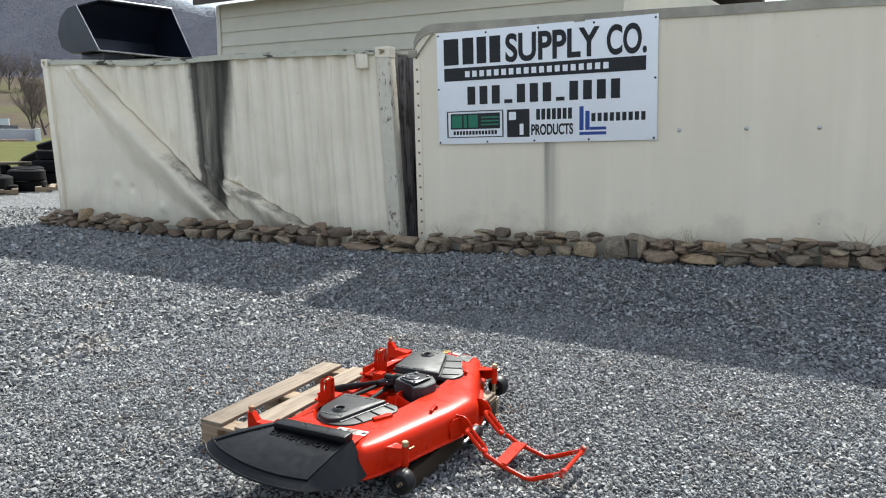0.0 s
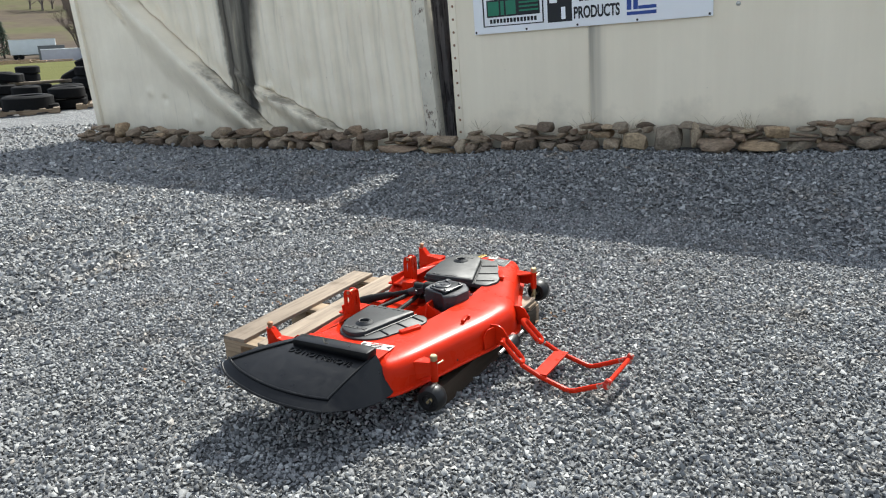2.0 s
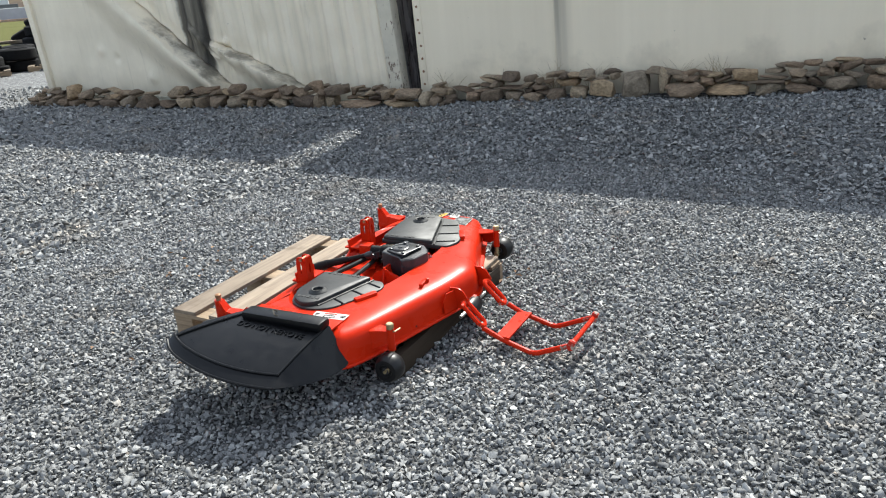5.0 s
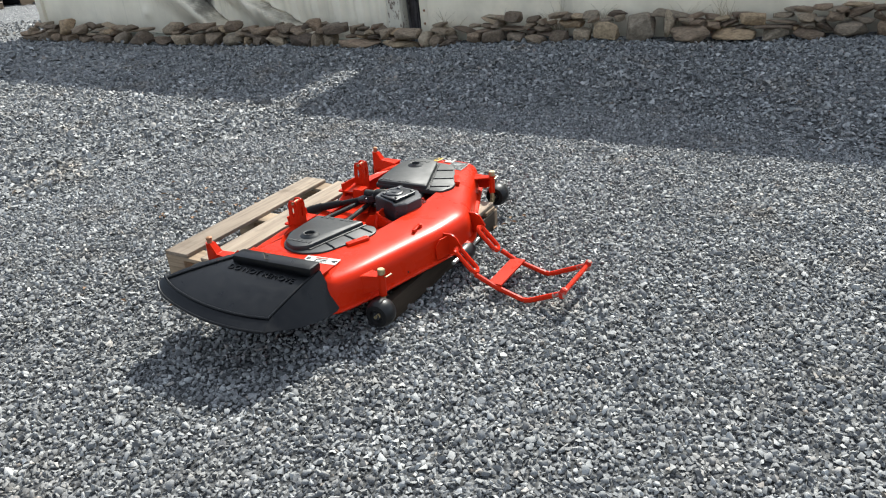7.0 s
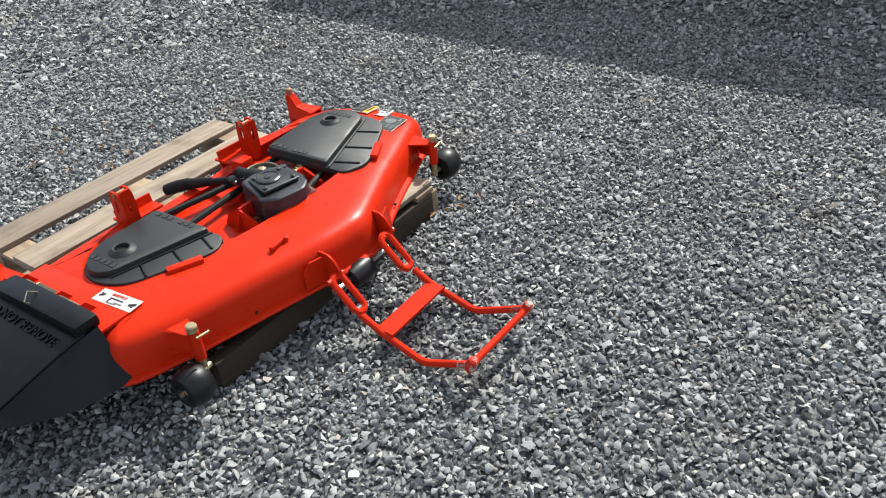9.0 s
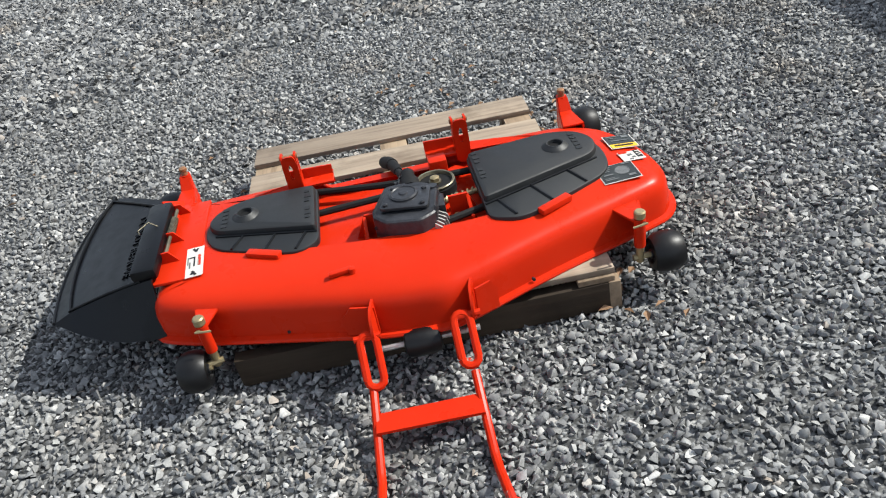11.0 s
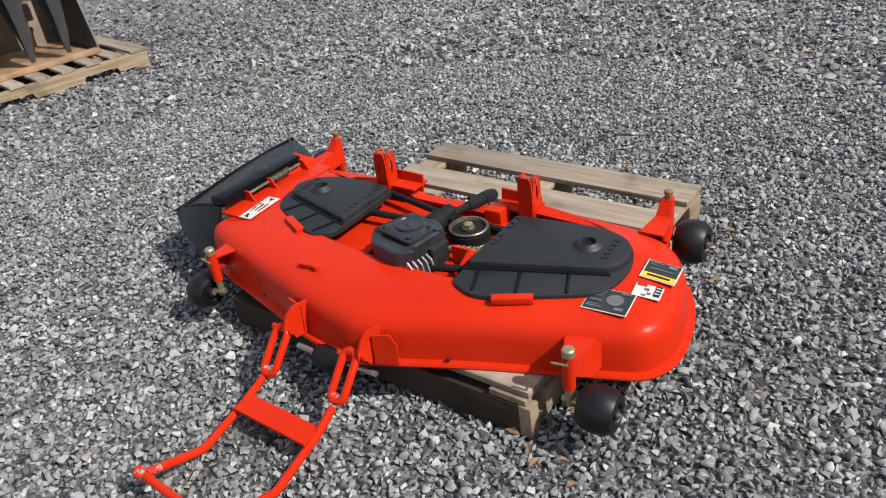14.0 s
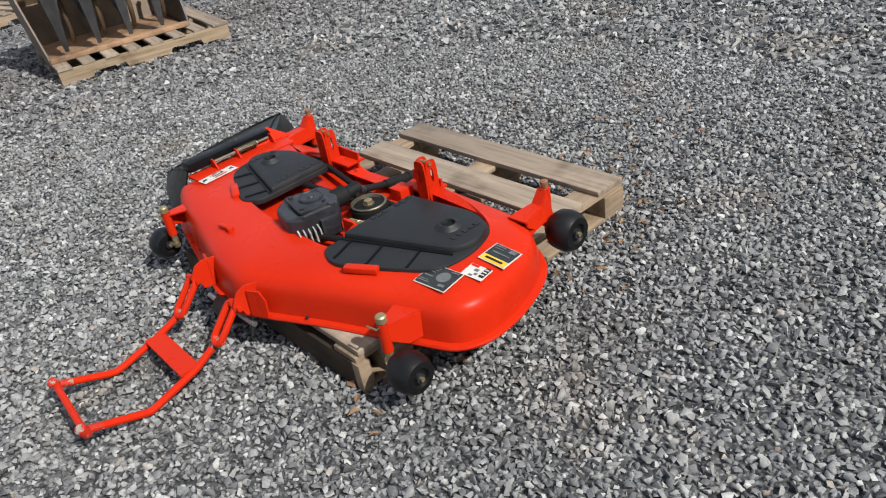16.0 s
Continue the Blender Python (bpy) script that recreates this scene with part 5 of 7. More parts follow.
    # mounting brackets
    for y, k in ((-0.125, -1), (0.175, 1)):
        bm = bmesh.new()
        plate(bm, [(0.13, y - 0.045, 0.236), (0.13, y + 0.045, 0.236), (0.125, y + 0.03 - 0.02 * k, 0.308), (0.125, y - 0.03 - 0.02 * k, 0.308)], 0.010)
        part("mount", bm, M_RED, base)
        bm = bmesh.new()
        plate(bm, [(0.06, y + 0.02 * k, 0.238), (0.215, y + 0.02 * k, 0.238), (0.205, y + 0.01 * k, 0.272), (0.13, y + 0.01 * k, 0.304), (0.07, y + 0.01 * k, 0.275)], 0.009)
        part("mount_rib", bm, M_RED, base)
        for bx, by in ((0.15, y - 0.03 * k), (0.07, y)):
            bm = bmesh.new()
            lathe(bm, [(0.016, 0.234), (0.016, 0.242), (0.010, 0.243), (0.010, 0.256), (0.004, 0.258)], (bx, by, 0), (0, 0, 1), 8)
            part("mount_bolt", bm, M_RUST, base)
    # input shaft: joint beside the gearbox, sleeve, and the open yoke behind the deck
    bm = bmesh.new()
    tube(bm, [(-0.02, 0.010, 0.310), (-0.15, -0.002, 0.274), (-0.29, -0.020, 0.236)], 0.0125, 12)
    sh = part("drive_shaft", bm, M_BELT, base, "black drive shaft with universal joints")
    bm = bmesh.new()
    for sg in (-1, 1):
        plate(bm, [(0.03, 0.012 + 0.018 * sg, 0.304), (0.03, 0.012 + 0.018 * sg, 0.334), (-0.020, 0.010 + 0.017 * sg, 0.324), (-0.020, 0.010 + 0.017 * sg, 0.294)], 0.009)
    tube(bm, [(-0.004, -0.024, 0.314), (-0.004, 0.046, 0.314)], 0.009, 10)
    tube(bm, [(-0.004, 0.011, 0.286), (-0.004, 0.011, 0.342)], 0.009, 10)
    tube(bm, [(0.060, 0.012, 0.322), (0.024, 0.012, 0.320)], 0.022, 14)
    tube(bm, [(-0.012, 0.010, 0.312), (-0.06, 0.007, 0.299)], [0.023, 0.015], 14)
    part("universal_joint", bm, M_CAST, sh)
    bm = bmesh.new()
    tube(bm, [(-0.16, -0.003, 0.272), (-0.21, -0.008, 0.258), (-0.285, -0.020, 0.238)], [0.015, 0.019, 0.020], 14)
    tube(bm, [(-0.275, -0.018, 0.241), (-0.33, -0.030, 0.222), (-0.385, -0.044, 0.200)], [0.022, 0.024, 0.022], 16)
    part("yoke", bm, M_BELT, sh, "black splined yoke")
    # idler pulley and belts
    bm = bmesh.new()
    lathe(bm, [(0.058, 0.252), (0.064, 0.254), (0.057, 0.264), (0.053, 0.269), (0.057, 0.274), (0.064, 0.280), (0.057, 0.286), (0.057, 0.292), (0.064, 0.302), (0.061, 0.305), (0.056, 0.304), (0.051, 0.286), (0.020, 0.284), (0.020, 0.300), (0.010, 0.302)], (0.0, 0.104, 0), (0, 0, 1), 36)
    pu = part("pulley", bm, M_PULLEY, base, "bare steel idler pulley")
    bm = bmesh.new()
    lathe(bm, [(0.016, 0.296), (0.016, 0.312), (0.012, 0.314)], (0.0, 0.104, 0), (0, 0, 1), 6)
    part("nut", bm, M_ZINC, pu)
    bm = bmesh.new()
    lathe(bm, [(0.055, 0.262), (0.0665, 0.264), (0.0665, 0.292), (0.055, 0.294)], (0.0, 0.104, 0), (0, 0, 1), 32)
    part("belt_wrap", bm, M_BELT, pu, "black belt round the pulley")
    for pts in ([(-0.165, -0.43, 0.278), (-0.085, -0.08, 0.278), (-0.054, 0.10, 0.278)], [(0.015, -0.43, 0.278), (-0.005, -0.10, 0.278), (-0.02, 0.06, 0.276)], [(0.235, 0.02, 0.272), (0.205, 0.12, 0.276), (0.125, 0.42, 0.278)], [(-0.058, 0.112, 0.278), (-0.05, 0.42, 0.278)]):
        bm = bmesh.new()
        tube(bm, pts, 0.0115, 8)
        part("belt", bm, M_BELT, base)
    bm = bmesh.new()
    tube(bm, [(0.105, 0.095, 0.280), (0.088, 0.19, 0.280), (0.072, 0.27, 0.282)], 0.0085, 8)
    tube(bm, [(0.10 - 0.03 * (k / 60) + 0.011 * math.cos(k * 0.8), 0.12 + 0.13 * (k / 60), 0.280 + 0.011 * math.sin(k * 0.8)) for k in range(61)], 0.003, 5)
    part("tension_rod", bm, M_ZINC, base)
    bm = bmesh.new()
    plate(bm, [(-0.02, -0.08, 0.262), (0.02, -0.05, 0.262), (-0.10, 0.22, 0.262), (-0.13, 0.19, 0.262)], 0.008)
    box(bm, -0.16, -0.10, 0.10, 0.16, 0.236, 0.31, 0.005)
    part("tension_arm", bm, M_RED, base)


def stadium(bm, p, q, width, rad):
    """A long link: a bar bent into a closed loop between p and q."""
    p, q = Vector(p), Vector(q)
    a = (q - p).normalized()
    s = Vector((0, 1, 0))
    s = (s - a * s.dot(a)).normalized()
    pts = []
    for c, t0 in ((q, -90), (p, 90)):
        for k in range(7):
            t = radians(t0 + 30 * k)
            pts.append(c + a * math.cos(t) * width / 2 + s * math.sin(t) * width / 2)
    pts.append(pts[0])
    tube(bm, pts, rad, 8, caps=False)


def build_latch_loop(base):
    """The orange tow loop hinged to the deck's nose."""
    for y0, k in ((-0.165, -1), (0.105, 1)):
        bm = bmesh.new()
        fx = 0.0 if k > 0 else -0.012
        plate(bm, [(0.475 + fx, y0 + 0.018, 0.160), (0.470 + fx, y0 + 0.018, 0.258), (0.522, y0 + 0.006, 0.264), (0.548, y0 + 0.002, 0.252), (0.572, y0, 0.216), (0.572, y0, 0.192), (0.556, y0 + 0.002, 0.178), (0.555, y0 + 0.004, 0.205), (0.540, y0 + 0.006, 0.165)], 0.007)
        ys = [y0 + 0.018 + d for d in (0.0, 0.0, 0.045, 0.062, 0.062)] if k > 0 else [y0 + 0.018 - d for d in (0.0, 0.0, 0.065, 0.090, 0.090)]
        xs = (0.528, 0.523, 0.505, 0.500, 0.506) if k > 0 else (0.508, 0.503, 0.487, 0.480, 0.486)
        plate(bm, [(xs[0], ys[0], 0.162), (xs[1], ys[1], 0.252), (xs[2], ys[2], 0.254), (xs[3], ys[3], 0.222), (xs[4], ys[4], 0.164)], 0.006)
        part("nose_bracket", bm, M_RED, base)
        bm = bmesh.new()
        shy = -0.033 if k > 0 else -0.016
        stadium(bm, (0.570, y0 + shy, 0.192), (0.636, y0 + shy, 0.122), 0.044, 0.0112)
        tube(bm, [(0.560, y0 - 0.052, 0.203), (0.560, y0 + 0.02, 0.203)], 0.009, 8)
        ln = part("link", bm, M_RED, base, "orange slotted link")
        bm = bmesh.new()
        tube(bm, [(0.638, y0 + shy - 0.030, 0.113), (0.638, y0 + shy + 0.030, 0.113)], 0.0085, 8)
        part("link_pin", bm, M_SCUFF, ln, "scuffed link pin")
    bm = bmesh.new()
    tube(bm, [(0.53, -0.17, 0.125), (0.53, 0.12, 0.125)], 0.009, 8)
    part("roller_rod", bm, M_STEEL, base)
    bm = bmesh.new()
    lathe(bm, [(0.026, -0.052), (0.036, -0.047), (0.041, -0.02), (0.041, 0.02), (0.036, 0.047), (0.026, 0.052)], (0.53, -0.04, 0.122), (0, 1, 0), 24)
    part("nose_roller", bm, M_RUBBER, base, "black rubber nose roller")
    for pts in ([(0.648, -0.193, 0.100), (0.74, -0.200, 0.062), (0.865, -0.208, 0.026), (0.89, -0.209, 0.022), (0.915, -0.210, 0.028), (1.058, -0.210, 0.088)], [(0.668, 0.076, 0.102), (0.74, 0.075, 0.064), (0.88, 0.073, 0.024), (0.905, 0.074, 0.020), (0.93, 0.074, 0.028), (1.080, 0.080, 0.090)]):
        bm = bmesh.new()
        tube(bm, pts, 0.0118, 10)
        sb = part("side_bar", bm, M_RED, base)
        a, b = Vector(pts[-2]), Vector(pts[-1])
        bm = bmesh.new()
        tube(bm, [a.lerp(b, 0.72), a.lerp(b, 0.985)], 0.0122, 10)
        part("worn_end", bm, M_SCUFF, sb, "scuffed red bar end")
    bm = bmesh.new()
    tube(bm, [(1.061, -0.222, 0.091), (1.087, 0.092, 0.092)], 0.0108, 10)
    part("end_bar", bm, M_RED, base)
    for c in ((1.062, -0.212, 0.091), (1.086, 0.082, 0.092)):
        bm = bmesh.new()
        lathe(bm, [(0.010, -0.024), (0.0160, -0.019), (0.0180, 0.0), (0.0160, 0.019), (0.010, 0.024)], c, (0.4, 0.2, 1), 14)
        part("end_boss", bm, M_SCUFF, base, "scuffed red end boss")
    bm = bmesh.new()
    plate(bm, [(0.712, -0.197, 0.070), (0.722, 0.076, 0.070), (0.788, 0.074, 0.070), (0.776, -0.202, 0.070)], 0.009)
    part("cross_plate", bm, M_RED, base)


def build_decals(base):
    def quad(name, mat, cx, cy, wx, wy, turn, zz, par=None, label="", tip=0.0, side=0.0):
        b = bmesh.new()
        box(b, -wx / 2, wx / 2, -wy / 2, wy / 2, 0, 0.0014)
        o = part(name, b, mat, par or base, label)
        o.matrix_local = Matrix.Translation((cx, cy, zz)) @ Matrix.Rotation(radians(turn), 4, "Z") @ Matrix.Rotation(radians(tip), 4, "Y") @ Matrix.Rotation(radians(side), 4, "X")
        return o
    d = quad("decal", M_DECALW, 0.186, 0.640, 0.090, 0.118, 3, 0.2942, label="dark diagram decal with white border", tip=4.0)
    quad("diagram", M_DECAL, 0, 0, 0.084, 0.112, 0, 0.0016, d)
    b = bmesh.new()
    lathe(b, [(0.022, 0.0), (0.022, 0.0008), (0.0195, 0.0008), (0.0195, 0.0002)], (-0.005, 0.015, 0.0032), (0, 0, 1), 20)
    lathe(b, [(0.008, 0.0), (0.008, 0.001)], (-0.005, 0.015, 0.0032), (0, 0, 1), 12)
    part("ring_mark", b, M_DIMLABEL, d)
    for x0, y0, wx, wy in ((-0.030, -0.033, 0.004, 0.036), (-0.021, -0.033, 0.003, 0.032), (-0.012, -0.035, 0.003, 0.026), (0.006, -0.032, 0.005, 0.030), (0.031, -0.030, 0.004, 0.040), (0.024, -0.034, 0.003, 0.030), (0.028, 0.034, 0.010, 0.022), (-0.034, 0.036, 0.004, 0.026)):
        quad("line_mark", M_DIMLABEL, x0, y0, wx, wy, 0, 0.0032, d)
    d = quad("decal", M_DECALW, 0.106, 0.712, 0.056, 0.072, 6, 0.2936, label="white and black warning decal", tip=1.0, side=-5.0)
    for x0, y0, wx, wy in ((-0.006, 0.024, 0.044, 0.016), (-0.006, -0.004, 0.010, 0.014), (0.010, 0.004, 0.008, 0.010), (0.020, -0.008, 0.006, 0.012)):
        quad("bar_mark", M_INK if wy > 0.015 else M_DIMLABEL, x0, y0, wx, wy, 0, 0.0016, d)
    for k in range(3):
        quad("line_mark", M_DECALW, -0.018 + 0.012 * k, 0.024, 0.004, 0.012, 0, 0.0032, d)
    quad("bar_mark", M_RED, -0.022, -0.020, 0.008, 0.026, 0, 0.0016, d)
    d = quad("decal", M_DECALW, 0.006, 0.712, 0.088, 0.094, 3, 0.2930, label="yellow and dark danger decal", side=-7.0)
    quad("dark_field", M_DECAL, -0.013, 0, 0.056, 0.086, 0, 0.0016, d)
    quad("yellow_band", M_YELLOW, 0.029, 0, 0.024, 0.086, 0, 0.0016, d)
    for x0, y0, wx, wy in ((-0.032, -0.02, 0.004, 0.036), (-0.022, -0.02, 0.003, 0.030), (-0.028, 0.024, 0.014, 0.022), (-0.004, 0.0, 0.004, 0.06)):
        quad("line_mark", M_DIMLABEL, x0, y0, wx, wy, 0, 0.0032, d)
    quad("line_mark", M_INK, 0.029, 0.0, 0.008, 0.06, 0, 0.0032, d)
    d = quad("decal", M_DECALW, 0.160, -0.652, 0.156, 0.052, 4, 0.2994, label="white warning decal with red and black marks")
    for x0, y0, wx, wy, turn, mt in ((-0.060, 0.0, 0.020, 0.006, 35, M_INK), (-0.062, 0.004, 0.016, 0.005, -40, M_INK), (0.062, 0.0, 0.024, 0.007, 30, M_INK), (0.060, -0.004, 0.016, 0.006, -35, M_INK), (-0.004, 0.014, 0.056, 0.008, 0, M_SCUFF), (0.0, -0.001, 0.050, 0.004, 0, M_INK), (-0.022, -0.008, 0.005, 0.018, 0, M_INK), (0.016, -0.014, 0.030, 0.004, 0, M_DIMLABEL), (-0.006, -0.020, 0.040, 0.003, 0, M_DIMLABEL)):
        quad("bar_mark", mt, x0, y0, wx, wy, turn, 0.0016 + (0.0012 if turn > 0 else 0.0), d)


def build_deck():
    base = root("mower_deck", DECK_POSE, "orange-red mower deck with black covers, resting on pallet", "mower deck")
    build_shell(base)
    for sy in (1, -1):
        build_cover(base, sy)
        build_front_wheel(base, sy)
        build_rear_wheel(base, sy)
    build_hanger(base, -0.345, 1)
    build_hanger(base, 0.225, -1)
    build_gearbox(base)
    build_chute(base)
    build_latch_loop(base)
    build_decals(base)
    bm = bmesh.new()
    box(bm, 0.368, 0.385, -0.255, -0.19, 0.292, 0.305, 0.003, Matrix.Translation((0.37, -0.22, 0)) @ Matrix.Rotation(radians(8), 4, "Z") @ Matrix.Translation((-0.37, 0.22, 0)))
    lathe(bm, [(0.010, 0.29), (0.010, 0.306), (0.006, 0.308)], (0.38, -0.188, 0), (0, 0, 1), 10)
    part("weld_tab", bm, M_RED, base)
    for y in (-0.4, 0.3):
        bm = bmesh.new()
        x = float(np.interp(y, [-0.79, -0.14, 0.05, 0.655], [0.295, 0.502, 0.530, 0.303])) + 0.004
        lathe(bm, [(0.005, -0.004), (0.005, 0.004)], (x, y, 0.172), (1, 0.25, 0), 8)
        part("plug", bm, M_INK, base)


build_deck()

# ---- pallets ----


def build_pallet(m, boards, board_mat, stringer_mat, label, notched=True, W=1.02):
    """A timber pallet, 1.22 by 1.02: stringers along x, boards along y."""
    base = root("pallet", m, label, "pallet", "timber pallets")
    L, H = 1.22, 0.125
    for y in (-W / 2 + 0.02, 0.0, W / 2 - 0.02):
        bm = bmesh.new()
        if notched:
            pts = [(-L / 2, 0.018), (-0.40, 0.018), (-0.385, 0.052), (-0.17, 0.052), (-0.155, 0.018), (0.155, 0.018), (0.17, 0.052), (0.385, 0.052), (0.40, 0.018), (L / 2, 0.018), (L / 2, H - 0.018), (-L / 2, H - 0.018)]
        else:
            pts = [(-L / 2, 0.018), (L / 2, 0.018), (L / 2, H - 0.018), (-L / 2, H - 0.018)]
        plate(bm, [(x, y, z) for x, z in pts], 0.038)
        part("stringer", bm, stringer_mat, base)
    rng = random.Random(len(boards) * 7 + int(m.translation.x * 10))
    for x, wd in boards:
        bm = bmesh.new()
        n = 8
        prev = None
        end0, end1 = rng.uniform(-0.008, 0.008), rng.uniform(-0.008, 0.008)
        ph = rng.uniform(0, 9)
        for i in range(n + 1):
            y = -W / 2 + W * i / n + (end0 if i == 0 else end1 if i == n else 0)
            e0 = 0.004 * noise.noise((y * 3, ph, 0))
            e1 = 0.004 * noise.noise((y * 3, ph, 5))
            zz = 0.003 * noise.noise((y * 2, ph, 9))
            ring = [bm.verts.new((x + sx, y, H - 0.018 + dz + zz)) for sx, dz in ((-wd / 2 + e0, 0.001), (wd / 2 + e1, 0.001), (wd / 2 + e1, 0.014), (wd / 2 - 0.004 + e1, 0.018), (-wd / 2 + 0.004 + e0, 0.018), (-wd / 2 + e0, 0.014))]
            if prev:
                for k in range(6):
                    bm.faces.new((prev[k], prev[(k + 1) % 6], ring[(k + 1) % 6], ring[k]))
            else:
                bm.faces.new(ring[::-1])
            prev = ring
        bm.faces.new(prev)
        part("top_board", bm, board_mat, base)
    for x in (-L / 2 + 0.05, 0.0, L / 2 - 0.05):
        bm = bmesh.new()
        box(bm, x - 0.048, x + 0.048, -W / 2, W / 2, 0.0, 0.0175, 0.003)
        part("bottom_board", bm, board_mat, base)
    return base


def build_block_pallet(m, label):
    """A square pallet of boards on blocks, with a dark timber along its front."""
    base = root("pallet", m, label, "pallet", "timber pallets")
    x_back, x_front, h = -0.520, 0.620, 0.515
    H = 0.130

    def plank(name, x0, x1, y0, y1, z0, z1, mat):
        bm = bmesh.new()
        box(bm, x0, x1, y0, y1, z0, z1, 0.003)
        for v in bm.verts:
            v.co += Vector((0.004 * noise.noise(v.co * 4), 0.004 * noise.noise(v.co * 5), 0.002 * noise.noise(v.co * 3)))
        part(name, bm, mat, base)
    for x, w in ((-0.455, 0.13), (-0.245, 0.13), (-0.02, 0.10), (0.24, 0.10), (0.555, 0.11)):
        plank("top_board", x - w / 2, x + w / 2, -h if x < 0.3 else -0.30, h, H - 0.018, H, M_BOARD)
    for y in (-h + 0.05, 0.0, h - 0.052):
        cut = 0.30 if y < -0.1 else x_front        # the boards at one end are broken off short
        plank("stringer_board", x_back - 0.004, cut, y - 0.048, y + 0.048, H - 0.036, H - 0.0185, M_STRINGER)
        for x in (x_back + 0.05, 0.0, x_front - 0.13):
            if x > cut:
                continue
            plank("block", x - 0.052, x + 0.048, y - 0.046, y + 0.054, 0.018, H - 0.0365, M_STRINGER)
        plank("bottom_board", x_back, cut, y - 0.048, y + 0.048, 0.0, 0.0175, M_STRINGER)
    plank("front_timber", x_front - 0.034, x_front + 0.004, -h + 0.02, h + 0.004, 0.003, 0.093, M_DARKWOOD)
    plank("split_end", x_front - 0.035, x_front + 0.005, h - 0.022, h + 0.010, 0.006, 0.095, M_STRINGER)


# under the deck
build_block_pallet(DECK @ Matrix.Translation((-0.226, -0.010, 0.004)) @ Matrix.Rotation(radians(-1.8), 4, "Z"), "weathered grey-brown timber pallet under the mower deck")


def pallet_pose(corner, toward, away):
    """A pose from the ground corner of a pallet, the way of its long side and the way of its short one."""
    c, u = Vector((*corner, 0.0)), Vector((*toward, 0)).normalized()
    v = Vector((*away, 0)).normalized()
    mid = c + u * 0.61 + v * 0.51
    m = Matrix.Identity(4)
    z = u.cross(v).z
    y = v if z > 0 else -v
    m.col[0][:3], m.col[1][:3], m.col[3][:3] = u, y, mid + Vector((0, 0, 0.004))
    return m


P2 = pallet_pose((-1.69, 0.41), (-0.870, 0.493), (-0.493, -0.870))
build_pallet(P2, [(-0.56, 0.10), (-0.40, 0.09), (-0.24, 0.09), (-0.08, 0.09), (0.08, 0.09), (0.24, 0.09), (0.40, 0.09), (0.56, 0.12)], M_BOARD, M_STRINGER_NEW, "yellow pine timber pallet carrying a grapple bucket")
P3 = pallet_pose((-3.25, -2.42), (-0.99, 0.13), (-0.13, -0.99))
P3 = Matrix.Translation(Vector((-0.13, -0.99, 0)) * 0.19 + Vector((0.22, 0.08, 0))) @ P3
build_pallet(P3, [(-0.54, 0.13), (-0.36, 0.10), (-0.18, 0.10), (0.0, 0.10), (0.18, 0.10), (0.36, 0.10), (0.55, 0.12)], M_BOARD, M_STRINGER, "pale weathered timber pallet carrying an auger drive", W=1.40)


